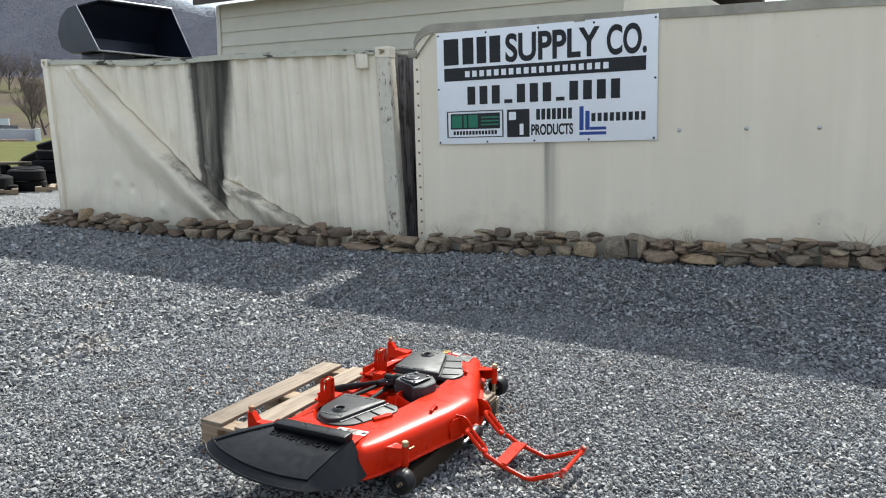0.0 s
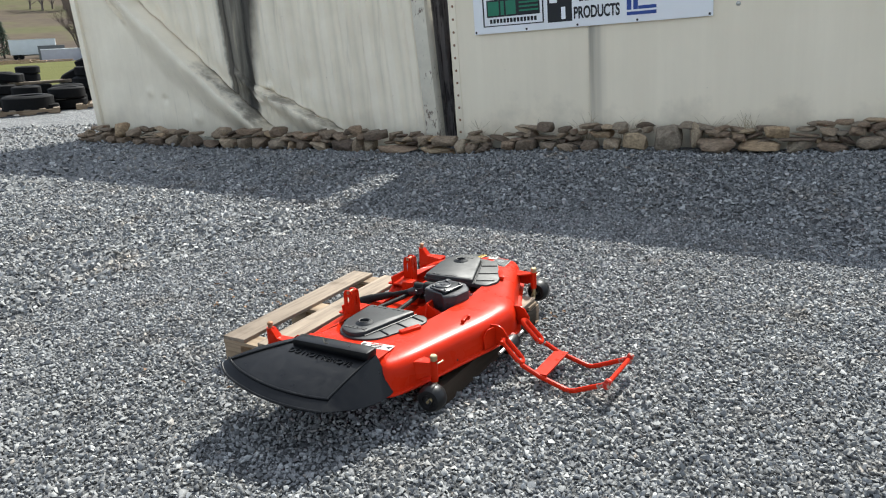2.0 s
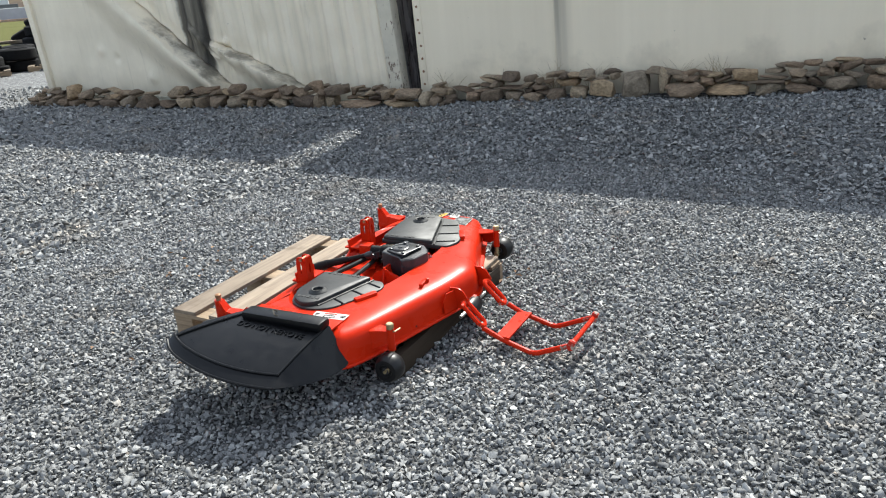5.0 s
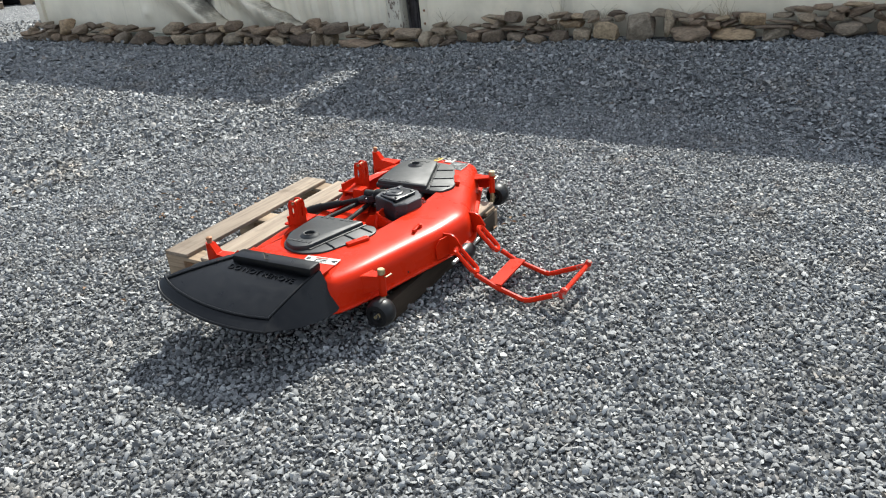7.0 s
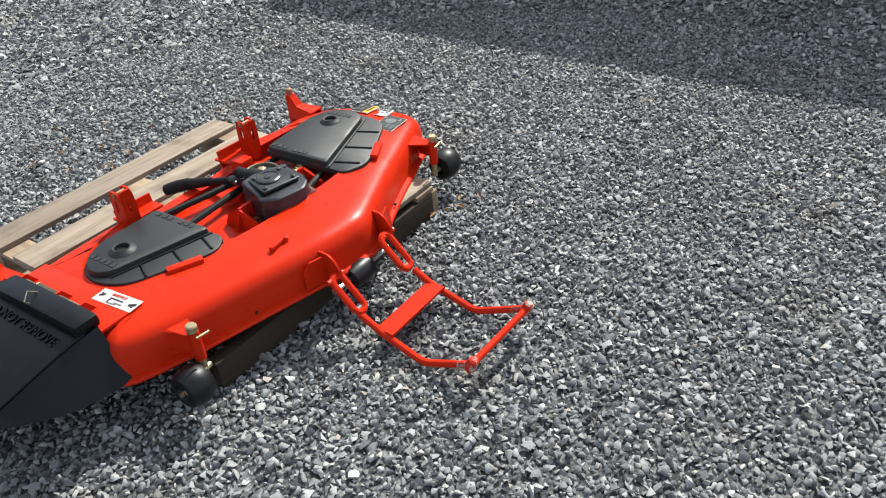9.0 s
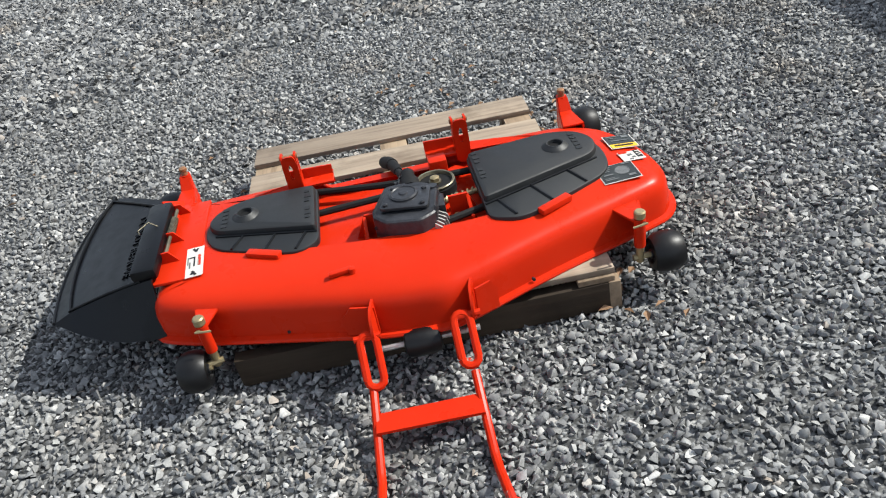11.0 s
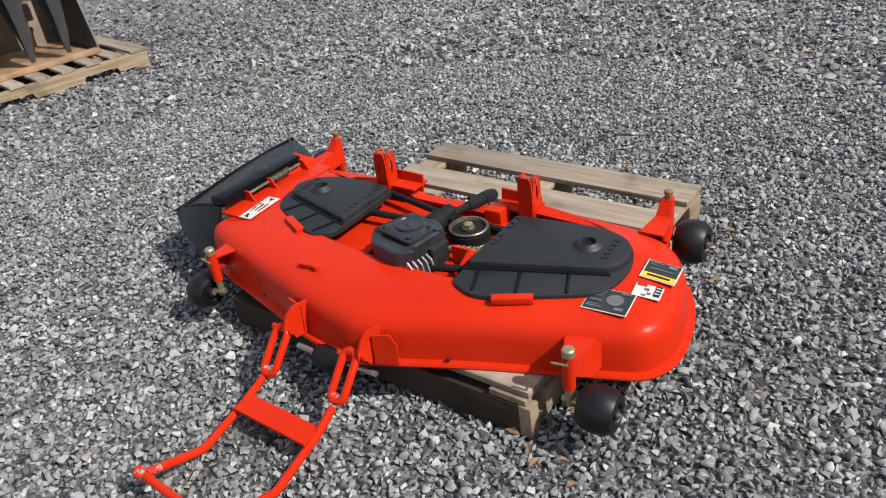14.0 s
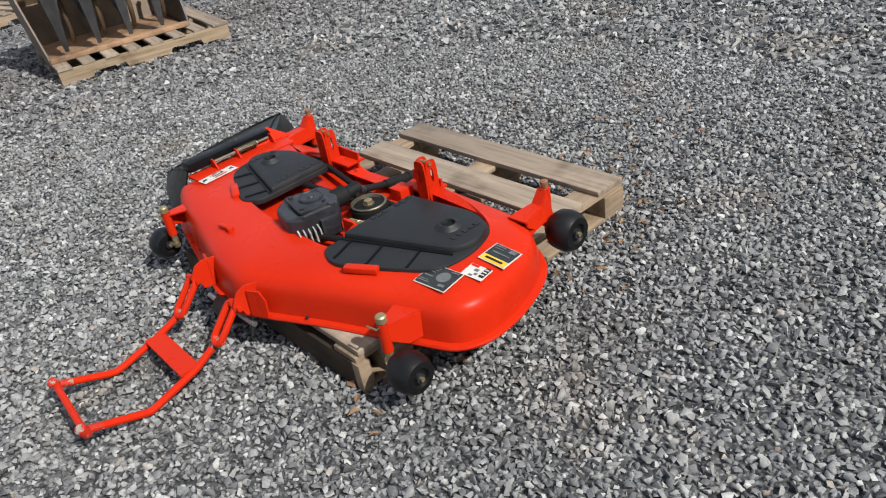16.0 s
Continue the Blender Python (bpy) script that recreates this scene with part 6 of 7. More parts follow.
def build_grapple():
    m = P2 @ Matrix.Translation((-0.110, 0.0, 0.125)) @ Matrix.Diagonal((0.905, 1, 1, 1))
    base = root("grapple_bucket", m, "worn tan steel grapple bucket with dark pointed tines", "grapple")
    s = 1 if (P2.inverted() @ Vector((1.7, 4.5, 0))).y > 0 else -1      # side that faces the yard
    y0, y1 = 0.255 * s, -0.42 * s
    bm = bmesh.new()
    plate(bm, [(-0.53, y0, 0.006), (0.53, y0, 0.006), (0.53, y1, 0.006), (-0.53, y1, 0.006)], 0.012)
    part("floor_plate", bm, M_LIP, base, "bare rust-tan floor plate")
    bm = bmesh.new()
    box(bm, -0.55, 0.55, min(y0, y0 + 0.055 * s), max(y0, y0 + 0.055 * s), 0.002, 0.036, 0.004)
    part("lip", bm, M_LIP, base, "rust-orange cutting lip")
    for x, mt in ((-0.55, M_TAN), (0.55, M_TINE)):
        lean = 0.10 if x > 0 else -0.10
        bm = bmesh.new()
        plate(bm, [(x + lean * z, y, z) for y, z in ((y0 + 0.045 * s, 0.0), (y1, 0.0), (y1 - 0.10 * s, 0.30), (y1, 0.85), (y0 - 0.34 * s, 0.85), (y0 - 0.10 * s, 0.30), (y0 + 0.03 * s, 0.06))], 0.014)
        part("side_plate", bm, mt, base)
    for za, zb, ya, yb in ((0.0, 0.30, y1, y1 - 0.10 * s), (0.30, 0.85, y1 - 0.10 * s, y1)):
        bm = bmesh.new()
        plate(bm, [(-0.55, ya, za), (0.55, ya, za), (0.55, yb, zb), (-0.55, yb, zb)], 0.012)
        part("back_plate", bm, M_TAN, base)
    for x in (-0.40, -0.15, 0.10, 0.36):
        # a hollow pointed tine: two cheeks that close to a point, and a web between them
        bm = bmesh.new()
        front = [(y0 - 0.015 * s, 0.045), (y0 + 0.035 * s, 0.30), (y0 + 0.03 * s, 0.60), (y0 - 0.08 * s, 0.88)]
        back = [(y0 - 0.24 * s, 0.88), (y0 - 0.15 * s, 0.60), (y0 - 0.10 * s, 0.30), (y0 - 0.03 * s, 0.045)]
        rows = []
        for (fy, fz), (by, bz) in zip(front, back[::-1]):
            hw = 0.012 + 0.092 * fz
            rows.append([bm.verts.new((x - hw, fy, fz)), bm.verts.new((x + hw * 0.3, fy + 0.012 * s, fz)), bm.verts.new((x + hw, fy, fz)), bm.verts.new((x + hw * 0.8, by, bz)), bm.verts.new((x - hw * 0.8, by, bz))])
        for q, w in zip(rows, rows[1:]):
            for k in range(5):
                bm.faces.new((q[k], q[(k + 1) % 5], w[(k + 1) % 5], w[k]))
        bm.faces.new(rows[0][::-1])
        bm.faces.new(rows[-1])
        part("tine", bm, M_TINE, base, "dark pointed grapple tine", 20)
        bm = bmesh.new()
        pts = [(x + 0.11, y0 - 0.36 * s + 0.13 * math.cos(t) * s, 0.24 + 0.20 * math.sin(t)) for t in (math.pi * k / 9 - 1.3 for k in range(11))]
        tube(bm, pts, 0.020, 8)
        part("curved_rib", bm, M_TAN, base)
    # dark webs between the tines, arched below
    for xa, xb in ((-0.40, -0.15), (-0.15, 0.10), (0.10, 0.36)):
        bm = bmesh.new()
        arch = [(xa + (xb - xa) * (0.18 + 0.64 * k / 10), y0 - 0.06 * s, 0.24 + 0.20 * math.sin(math.pi * k / 10) ** 0.6) for k in range(11)]
        plate(bm, [(xa + 0.01, y0 - 0.06 * s, 0.20)] + arch + [(xb - 0.01, y0 - 0.06 * s, 0.20), (xb, y0 - 0.10 * s, 0.84), (xa, y0 - 0.10 * s, 0.84)], 0.010)
        part("arched_web", bm, M_TINE, base)
        bm = bmesh.new()
        plate(bm, [(xa + 0.05, y0 - 0.035 * s, 0.52), (xb - 0.05, y0 - 0.035 * s, 0.52), (xb - 0.05, y0 - 0.075 * s, 0.70), (xa + 0.05, y0 - 0.075 * s, 0.70)], 0.008)
        part("cross_plate", bm, M_EDGE, base, "bright grey cross plate")
    bm = bmesh.new()
    tube(bm, [(-0.60, y0 - 0.20 * s, 0.80), (0.60, y0 - 0.20 * s, 0.80)], 0.055, 14)
    part("cross_tube", bm, M_TINE, base)


build_grapple()


def build_auger():
    m = Matrix.Translation((-3.66, -3.34, 0.13)) @ Matrix.Rotation(radians(200), 4, "Z") @ Matrix.Translation((0.21, -0.125, 0))
    base = root("auger_drive", m, "black hydraulic auger drive with bright shaft", "auger drive")
    bm = bmesh.new()
    tube(bm, [(-0.16, 0.08, 0.24), (0.05, 0.0, 0.34), (0.55, -0.05, 0.34)], [0.10, 0.13, 0.13], 20)
    box(bm, 0.20, 0.75, -0.22, 0.14, 0.0, 0.40, 0.03)
    part("motor_housing", bm, M_PLASTIC, base)
    bm = bmesh.new()
    lathe(bm, [(0.09, 0.15), (0.105, 0.17), (0.105, 0.25), (0.085, 0.28)], (-0.19, 0.10, 0), (0, 0, 1), 24)
    part("output_cap", bm, M_PLASTIC, base)
    bm = bmesh.new()
    lathe(bm, [(0.048, 0.004), (0.048, 0.03), (0.034, 0.035), (0.034, 0.12), (0.06, 0.13), (0.06, 0.155)], (-0.19, 0.10, 0), (0, 0, 1), 18)
    part("output_shaft", bm, M_CHROME, base, "bright steel output shaft")


build_auger()

# ---- tyres by the field ----


def tyre_mesh(r, w):
    bm = bmesh.new()
    h = w / 2
    prof = [(r * 0.58, -h * 0.7), (r * 0.62, -h * 0.92), (r * 0.80, -h), (r * 0.93, -h * 0.9), (r, -h * 0.72), (r, h * 0.72), (r * 0.93, h * 0.9), (r * 0.80, h), (r * 0.62, h * 0.92), (r * 0.58, h * 0.7)]
    n = 36
    rings = []
    for q, (rad, z) in enumerate(prof):
        ring = []
        for k in range(n):
            t = 2 * math.pi * k / n
            lug = 0.03 * r * (1 if k % 2 else -0.5) if q in (4, 5) else 0.0
            ring.append(bm.verts.new(((rad + lug) * math.cos(t), (rad + lug) * math.sin(t), z)))
        rings.append(ring)
    for a, b in zip(rings, rings[1:] + rings[:1]):
        for k in range(n):
            bm.faces.new((a[k], a[(k + 1) % n], b[(k + 1) % n], b[k]))
    return bm


def build_tyres():
    made = {}
    sizes = {"huge": (0.50, 0.34), "big": (0.42, 0.30), "wide": (0.37, 0.25), "mid": (0.34, 0.23), "low": (0.30, 0.21), "small": (0.19, 0.14)}
    rng = random.Random(5)

    def tyre(kd, m):
        if kd in made:
            return copy_thing(made[kd], m)
        ob = finish("tyre", tyre_mesh(*sizes[kd]), M_TYRE, 40)
        tagged(ob, "worn black tyre stacked at the yard's edge", "tyre", "stacked tyres")
        ob.matrix_world = m
        made[kd] = ob
    on_pallet = 0.135
    stacks = [((-10.82, 15.22), on_pallet - 0.09, ["huge"]), ((-11.55, 16.30), 0.0, ["big", "low"]), ((-10.45, 16.12), 0.0, ["mid", "wide"]), ((-10.42, 15.42), on_pallet - 0.09, ["small"]), ((-14.05, 19.70), 0.0, ["low", "low", "low", "low"]), ((-13.2, 17.85), 0.0, ["wide", "wide", "mid"]), ((-14.0, 18.55), 0.0, ["wide", "wide", "wide"]), ((-12.62, 16.75), 0.0, ["big", "mid"]), ((-13.3, 16.4), 0.0, ["wide", "mid"]), ((-12.05, 18.75), 0.0, ["mid", "mid"]), ((-11.16, 18.10), 0.0, ["big", "big", "wide"]), ((-11.05, 17.05), 0.0, ["wide", "mid"]), ((-12.35, 17.75), 0.0, ["mid", "mid"]), ((-10.55, 19.2), 0.0, ["big", "big", "big"]), ((-11.5, 19.6), 0.0, ["big", "big"]), ((-12.7, 19.7), 0.0, ["wide", "wide"]), ((-9.9, 17.6), 0.0, ["mid", "wide", "mid"])]
    for (x, y), z, kinds in stacks:
        z += 0.012
        for kd in kinds:
            tyre(kd, Matrix.Translation((x + rng.uniform(-0.05, 0.05), y + rng.uniform(-0.05, 0.05), z + sizes[kd][1] / 2)) @ Matrix.Rotation(rng.uniform(0, 6), 4, "Z"))
            z += sizes[kd][1]
    # tyres thrown on top of the heap, leaning
    for x, y, z, a, kd in ((-11.92, 18.72, 0.66, -26, "wide"), (-11.30, 18.42, 0.97, -18, "mid"), (-12.62, 17.05, 0.70, 9, "low")):
        tyre(kd, Matrix.Translation((x, y, z)) @ Matrix.Rotation(radians(33), 4, "Z") @ Matrix.Rotation(radians(a), 4, "Y"))
    for x, y, z, turn in ((-12.30, 17.72, 0.50, 28), (-12.12, 17.62, 0.535, 44)):
        bm = bmesh.new()
        box(bm, -0.75, 0.75, -0.075, 0.075, -0.020, 0.020, 0.006, Matrix.Translation((x, y, z)) @ Matrix.Rotation(radians(turn), 4, "Z"))
        tagged(finish("plank", bm, M_BOARD), "weathered grey plank laid across stacked tyres", "plank", "planks on the tyres")
    for x, y, a in ((-10.82, 15.22, 35), (-9.75, 16.45, 30)):
        build_pallet(Matrix.Translation((x, y, 0.0)) @ Matrix.Rotation(radians(a), 4, "Z"), [(-0.55, 0.12), (-0.28, 0.12), (0, 0.12), (0.28, 0.12), (0.55, 0.12)], M_BOARD, M_STRINGER, "grey timber pallet under stacked tyres")


build_tyres()

# ---- distance ----


def build_far():
    def at(az, r, turn):
        x, y = 0.45 + r * math.cos(radians(az)), 0.5 + r * math.sin(radians(az))
        return Matrix.Translation((x, y, ground_z(x, y) - 0.04)) @ Matrix.Rotation(radians(az - 90 + turn), 4, "Z")
    for nm, label, m, (w, d, low, high), mt in (
            ("storage_trailer", "long pale grey storage trailer beyond the field", at(126.45, 203, -3), (9.6, 2.6, 1.05, 4.3), M_SHED),
            ("shed", "low dark grey-green shed between the trailers", at(125.40, 194, 0), (5.4, 2.4, 0.0, 3.15), M_GREYSHED),
            ("storage_container", "lilac-grey storage container in the grass", at(124.87, 185, 2), (7.7, 2.4, 0.0, 2.5), M_LILAC),
            ("box_trailer", "small white box trailer beside the storage container", at(123.50, 184, 2), (1.1, 2.2, 0.0, 2.65), M_SHED)):
        base = root(nm, m, label, "shed" if nm == "shed" else "trailer")
        bm = bmesh.new()
        box(bm, -w / 2, w / 2, -d / 2, d / 2, low, high, 0.06)
        part("body", bm, mt, base)
        bm = bmesh.new()
        box(bm, -w / 2 - 0.06, w / 2 + 0.06, -d / 2 - 0.06, d / 2 + 0.06, high + 0.004, high + 0.12, 0.03)
        part("roof", bm, M_GREYSHED if mt is M_GREYSHED else M_SHED, base)
        if low > 0:
            for k in (-0.40, -0.28, 0.38):
                bm = bmesh.new()
                lathe(bm, [(0.3, -d / 2 - 0.02), (0.52, -d / 2), (0.52, d / 2), (0.3, d / 2 + 0.02)], (k * w, 0, 0.54), (0, 1, 0), 16)
                part("wheel", bm, M_TYRE, base)
            bm = bmesh.new()
            box(bm, -w / 2 + 0.3, w / 2 - 0.3, -0.5, 0.5, 0.80, low - 0.01, 0.02)
            part("chassis", bm, M_GREYSHED, base)
    rng = random.Random(11)
    for k in range(9):
        base = root("lumber_stack", at(128.6 - 0.50 * k, 166 + rng.uniform(-6, 8), rng.uniform(-25, 25)), "stacked brown lumber in the grass", "lumber", "lumber stacks")
        for j in range(3 if k < 5 else 2):
            bm = bmesh.new()
            box(bm, -1.0 + rng.uniform(-0.4, 0.2), 0.9 + rng.uniform(-0.3, 0.4), -0.5, 0.5, 0.26 * j, 0.26 * j + 0.20, 0.02)
            part("bundle", bm, M_FIREWOOD, base)


build_far()


def grow_tree(name, at, high, seed, label, twigs_each=7):
    """A bare tree: tapered trunk, limbs, and many fine twigs."""
    rng = random.Random(seed)
    base = root(name, Matrix.Translation(at), label, "tree", "bare trees")
    trunk = bmesh.new()
    twigs = bmesh.new()

    def limb(p, d, ln, r, depth):
        pts, q = [p], p
        dd = d.copy()
        steps = 4 if depth < 3 else 2
        for k in range(steps):
            dd = (dd + Vector((rng.uniform(-.18, .18), rng.uniform(-.18, .18), rng.uniform(-.05, .16)))).normalized()
            q = q + dd * ln / steps
            pts.append(q)
        tube(trunk if depth < 2 else twigs, pts, [r * (1 - 0.68 * k / steps) for k in range(steps + 1)], 7 if depth < 2 else 4 if depth < 3 else 3)
        if depth < 4:
            for k in range(twigs_each if depth else 10):
                i = rng.randint(steps // 2, steps) if depth else rng.choice((1, 2, 3, 4))
                a = Vector((rng.uniform(-1, 1), rng.uniform(-1, 1), rng.uniform(0.1, 0.9))).normalized()
                limb(pts[i], (dd * 0.5 + a).normalized(), ln * rng.uniform(0.45, 0.68), r * 0.42, depth + 1)
    limb(Vector((0, 0, -0.1)), Vector((0, 0, 1)), high * 0.42, high * 0.022, 0)
    part("trunk", trunk, M_BARK, base)
    part("crown", twigs, M_TWIG, base, angle=0)


for az, far_off, th, sd, words in ((123.70, 201, 20.0, 3, "bare brown tree at the field's edge"), (123.0, 215, 17.0, 31, "bare brown tree behind the trailers"), (123.5, 352, 19, 8, "bare grey-brown tree in the hedgerow"), (124.2, 350, 21, 12, "bare grey-brown tree in the hedgerow"), (124.9, 354, 19, 15, "bare grey-brown tree in the hedgerow"), (125.5, 351, 21, 17, "bare grey-brown tree in the hedgerow"), (126.2, 356, 18, 19, "bare grey-brown tree in the hedgerow")):
    tx, ty = 0.45 + far_off * math.cos(radians(az)), 0.5 + far_off * math.sin(radians(az))
    grow_tree("bare_tree", (tx, ty, ground_z(tx, ty) - 0.1), th, sd, words, 7 if far_off < 300 else 5)


def build_pine():
    rng = random.Random(4)
    base = root("pine_tree", Matrix.Translation((-129.6, 165.8, ground_z(-129.6, 165.8) - 0.1)) @ Matrix.Scale(1.55, 4), "dark green conifer beside the sheds", "tree")
    bm = bmesh.new()
    tube(bm, [(0, 0, 0), (0, 0, 5.5)], [0.16, 0.03], 8)
    part("trunk", bm, M_BARK, base)
    bm = bmesh.new()
    for k in range(420):
        z = rng.uniform(0.5, 5.6)
        r = (5.9 - z) * 0.33 * rng.uniform(0.3, 1.0)
        t = rng.uniform(0, 6.283)
        c = Vector((r * math.cos(t), r * math.sin(t), z))
        o = Vector((math.cos(t), math.sin(t), -0.3)) * 0.55
        s = Vector((-math.sin(t), math.cos(t), 0)) * 0.16
        v = [bm.verts.new(p) for p in (c - s, c + s, c + o, c + Vector((0, 0, 0.16)))]
        bm.faces.new((v[0], v[1], v[2]))
        bm.faces.new((v[0], v[2], v[3]))
        bm.faces.new((v[1], v[3], v[2]))
    part("crown", bm, M_PINE, base, angle=0)


build_pine()


def mesh_from(name, verts, faces, material):
    """One mesh from arrays of corners and triangles."""
    me = bpy.data.meshes.new(name)
    me.vertices.add(len(verts))
    me.vertices.foreach_set("co", verts.ravel().astype(np.float32))
    me.loops.add(faces.size)
    me.loops.foreach_set("vertex_index", faces.ravel().astype(np.int32))
    me.polygons.add(len(faces))
    me.polygons.foreach_set("loop_start", np.arange(0, faces.size, 3, dtype=np.int32))
    me.polygons.foreach_set("loop_total", np.full(len(faces), 3, dtype=np.int32))
    me.update(calc_edges=True)
    me.shade_flat()
    me.materials.append(material)
    return new(name, me)


def build_woods():
    """Bare woodland on the hill, as sprays of upright twigs."""
    rng = np.random.default_rng(2)
    n, sprays = 13000, 22
    az = np.radians(rng.uniform(104, 131, n))
    r = np.where(np.arange(n) < 3000, rng.uniform(680, 740, n), rng.uniform(398, 690, n))
    x, y = r * np.cos(az), r * np.sin(az)
    foot = np.stack([x, y, [ground_z(float(p), float(q)) for p, q in zip(x, y)]], -1)
    tall = rng.uniform(6, 11, n)
    c = foot[:, None, :] + rng.normal(0, 1.8, (n, sprays, 3))
    c[..., 2] += tall[:, None] * rng.uniform(0.2, 0.95, (n, sprays))
    tri = c[:, :, None, :] + rng.normal(0, 0.19, (n, sprays, 3, 3)) * (1, 1, 1.5)
    verts = tri.reshape(-1, 3)
    ob = mesh_from("woodland", verts, np.arange(len(verts)).reshape(-1, 3), M_WOODTREE)
    tagged(ob, "bare grey-brown woodland covering the hill", "woods", kind="stuff")


def woodtree_mat():
    """Bare twigs far off: light comes through them, so that both sides look alike."""
    a = Mat("bare_woodland", 1.0, spec=0.0)
    # twig colour carries the same painted blue haze as the floor
    col = a.mix(1.0, a.ramp(a.island(), [(0, (0.088, 0.092, 0.116)), (0.6, (0.096, 0.100, 0.123)), (1, (0.106, 0.107, 0.127))]), a.ramp(a.noise(0.02, 4), [(0.3, (0.78, 0.79, 0.84)), (0.7, (1.1, 1.08, 1.02))]), "MULTIPLY")
    a.color(col)
    tr = a.n.new("ShaderNodeBsdfTranslucent")
    a.l.new(col, tr.inputs["Color"])
    mx = a.n.new("ShaderNodeMixShader")
    mx.inputs[0].default_value = 0.5
    a.l.new(a.p.outputs[0], mx.inputs[1])
    a.l.new(tr.outputs[0], mx.inputs[2])
    a.l.new(mx.outputs[0], a.n["Material Output"].inputs["Surface"])
    return a.m


M_WOODTREE = woodtree_mat()
build_woods()

# ---- stones and gravel ----


def hull(points):
    bm = bmesh.new()
    for p in points:
        bm.verts.new(p)
    bmesh.ops.convex_hull(bm, input=bm.verts)
    bmesh.ops.delete(bm, geom=[v for v in bm.verts if not v.link_faces], context="VERTS")
    bmesh.ops.triangulate(bm, faces=bm.faces)
    bmesh.ops.recalc_face_normals(bm, faces=bm.faces)
    bm.verts.index_update()
    return bm


def build_border():
    """Dry-laid fieldstones along the foot of the container and the trailer body."""
    rng = random.Random(21)
    base = root("stone_border", Matrix.Identity(4), "dry-laid brown fieldstones along the wall foot", "stone border")
    meshes = []
    for k in range(26):
        bm = bmesh.new()
        bmesh.ops.create_cube(bm, size=1.0)
        bmesh.ops.subdivide_edges(bm, edges=list(bm.edges), cuts=3, use_grid_fill=True)
        # split faces: near-square block with knocked-off corners
        cuts = [(Vector((rng.choice((-1, 1)) * rng.uniform(0.3, 1), rng.choice((-1, 1)) * rng.uniform(0.2, 1), rng.choice((-1, 1)) * rng.uniform(0.25, 1))).normalized(), rng.uniform(0.40, 0.60)) for _ in range(8)]
        cuts += [(Vector((q, rng.uniform(-0.25, 0.25), rng.uniform(-0.4, 0.4))).normalized(), rng.uniform(0.40, 0.48)) for q in (-1, 1)]
        cuts += [(Vector((rng.uniform(-0.25, 0.25), rng.uniform(-0.2, 0.2), q)).normalized(), rng.uniform(0.42, 0.49)) for q in (-1, 1)]
        for v in bm.verts:
            c = v.co.copy()
            for nrm, lim in cuts:
                d = c.dot(nrm) - lim
                if d > 0:
                    c -= nrm * d
            c *= 1 - 0.10 * max(0.0, c.length - 0.52)
            c += Vector((noise.noise(c * 3 + Vector((k, 0, 0))), noise.noise(c * 3 + Vector((0, k, 0))), noise.noise(c * 3 + Vector((0, 0, k))))) * 0.045
            v.co = c
        if k % 2:
            # split along its beds: a rough angular lump
            bm.free()
            pts = []
            for _ in range(20):
                v = Vector((rng.gauss(0, 1), rng.gauss(0, 1), rng.gauss(0, 1))).normalized()
                pts.append([math.copysign(abs(c) ** 0.62, c) * 0.5 * rng.uniform(0.86, 1.0) for c in v])
            bm = hull(pts)
            bmesh.ops.bevel(bm, geom=list(bm.edges), offset=0.025, segments=1, affect="EDGES")
        me = bpy.data.meshes.new("stone")
        bm.to_mesh(me)
        bm.free()
        me.polygons.foreach_set("use_smooth", [k % 2 == 1] * len(me.polygons))
        if k % 2:
            me.set_sharp_from_angle(angle=radians(26))
        me.materials.append(M_FIELD)
        meshes.append(me)
    pale = []
    for me in meshes[1:16:2]:
        light = me.copy()
        light.materials[0] = M_PALESTONE
        pale.append(light)

    def lay(p, d, wide, deep, high, z, tilt=0.0, turn=14, light=False):
        ob = new("stone", rng.choice(pale if light else meshes[1::2] if rng.random() < 0.5 else meshes))
        ob.parent = base
        ob.matrix_local = Matrix.Translation((p.x, p.y, z + high / 2 - 0.008)) @ Matrix.Rotation(math.atan2(d.y, d.x) + radians(rng.uniform(-turn, turn)) + rng.choice((0, math.pi)), 4, "Z") @ Matrix.Rotation(radians(tilt + rng.uniform(-4, 4)), 4, "Y") @ Matrix.Diagonal((wide * 1.08, deep, high * 1.10, 1))

    # the stones that stand out: place along the wall, width, height of the foot, height
    beside_container = ((0.39, 0.30, 0.0, 0.14), (0.78, 0.27, 0.10, 0.20), (1.15, 0.31, 0.11, 0.14), (1.20, 0.22, 0.0, 0.10), (1.56, 0.32, 0.0, 0.12), (1.95, 0.26, 0.0, 0.17), (2.27, 0.24, 0.0, 0.16), (2.78, 0.29, 0.12, 0.15), (2.62, 0.22, 0.0, 0.11), (2.94, 0.23, 0.0, 0.14), (3.29, 0.31, 0.16, 0.11), (3.23, 0.17, 0.0, 0.15), (3.48, 0.19, 0.0, 0.17), (3.79, 0.29, 0.0, 0.14), (3.75, 0.25, 0.15, 0.13), (4.21, 0.33, 0.12, 0.11), (4.45, 0.27, 0.0, 0.13), (4.83, 0.33, 0.0, 0.16), (4.96, 0.19, 0.17, 0.13), (5.26, 0.33, 0.14, 0.12), (5.56, 0.53, 0.0, 0.10), (6.10, 0.46, 0.0, 0.085), (6.19, 0.30, 0.09, 0.12), (5.91, 0.17, 0.09, 0.12))
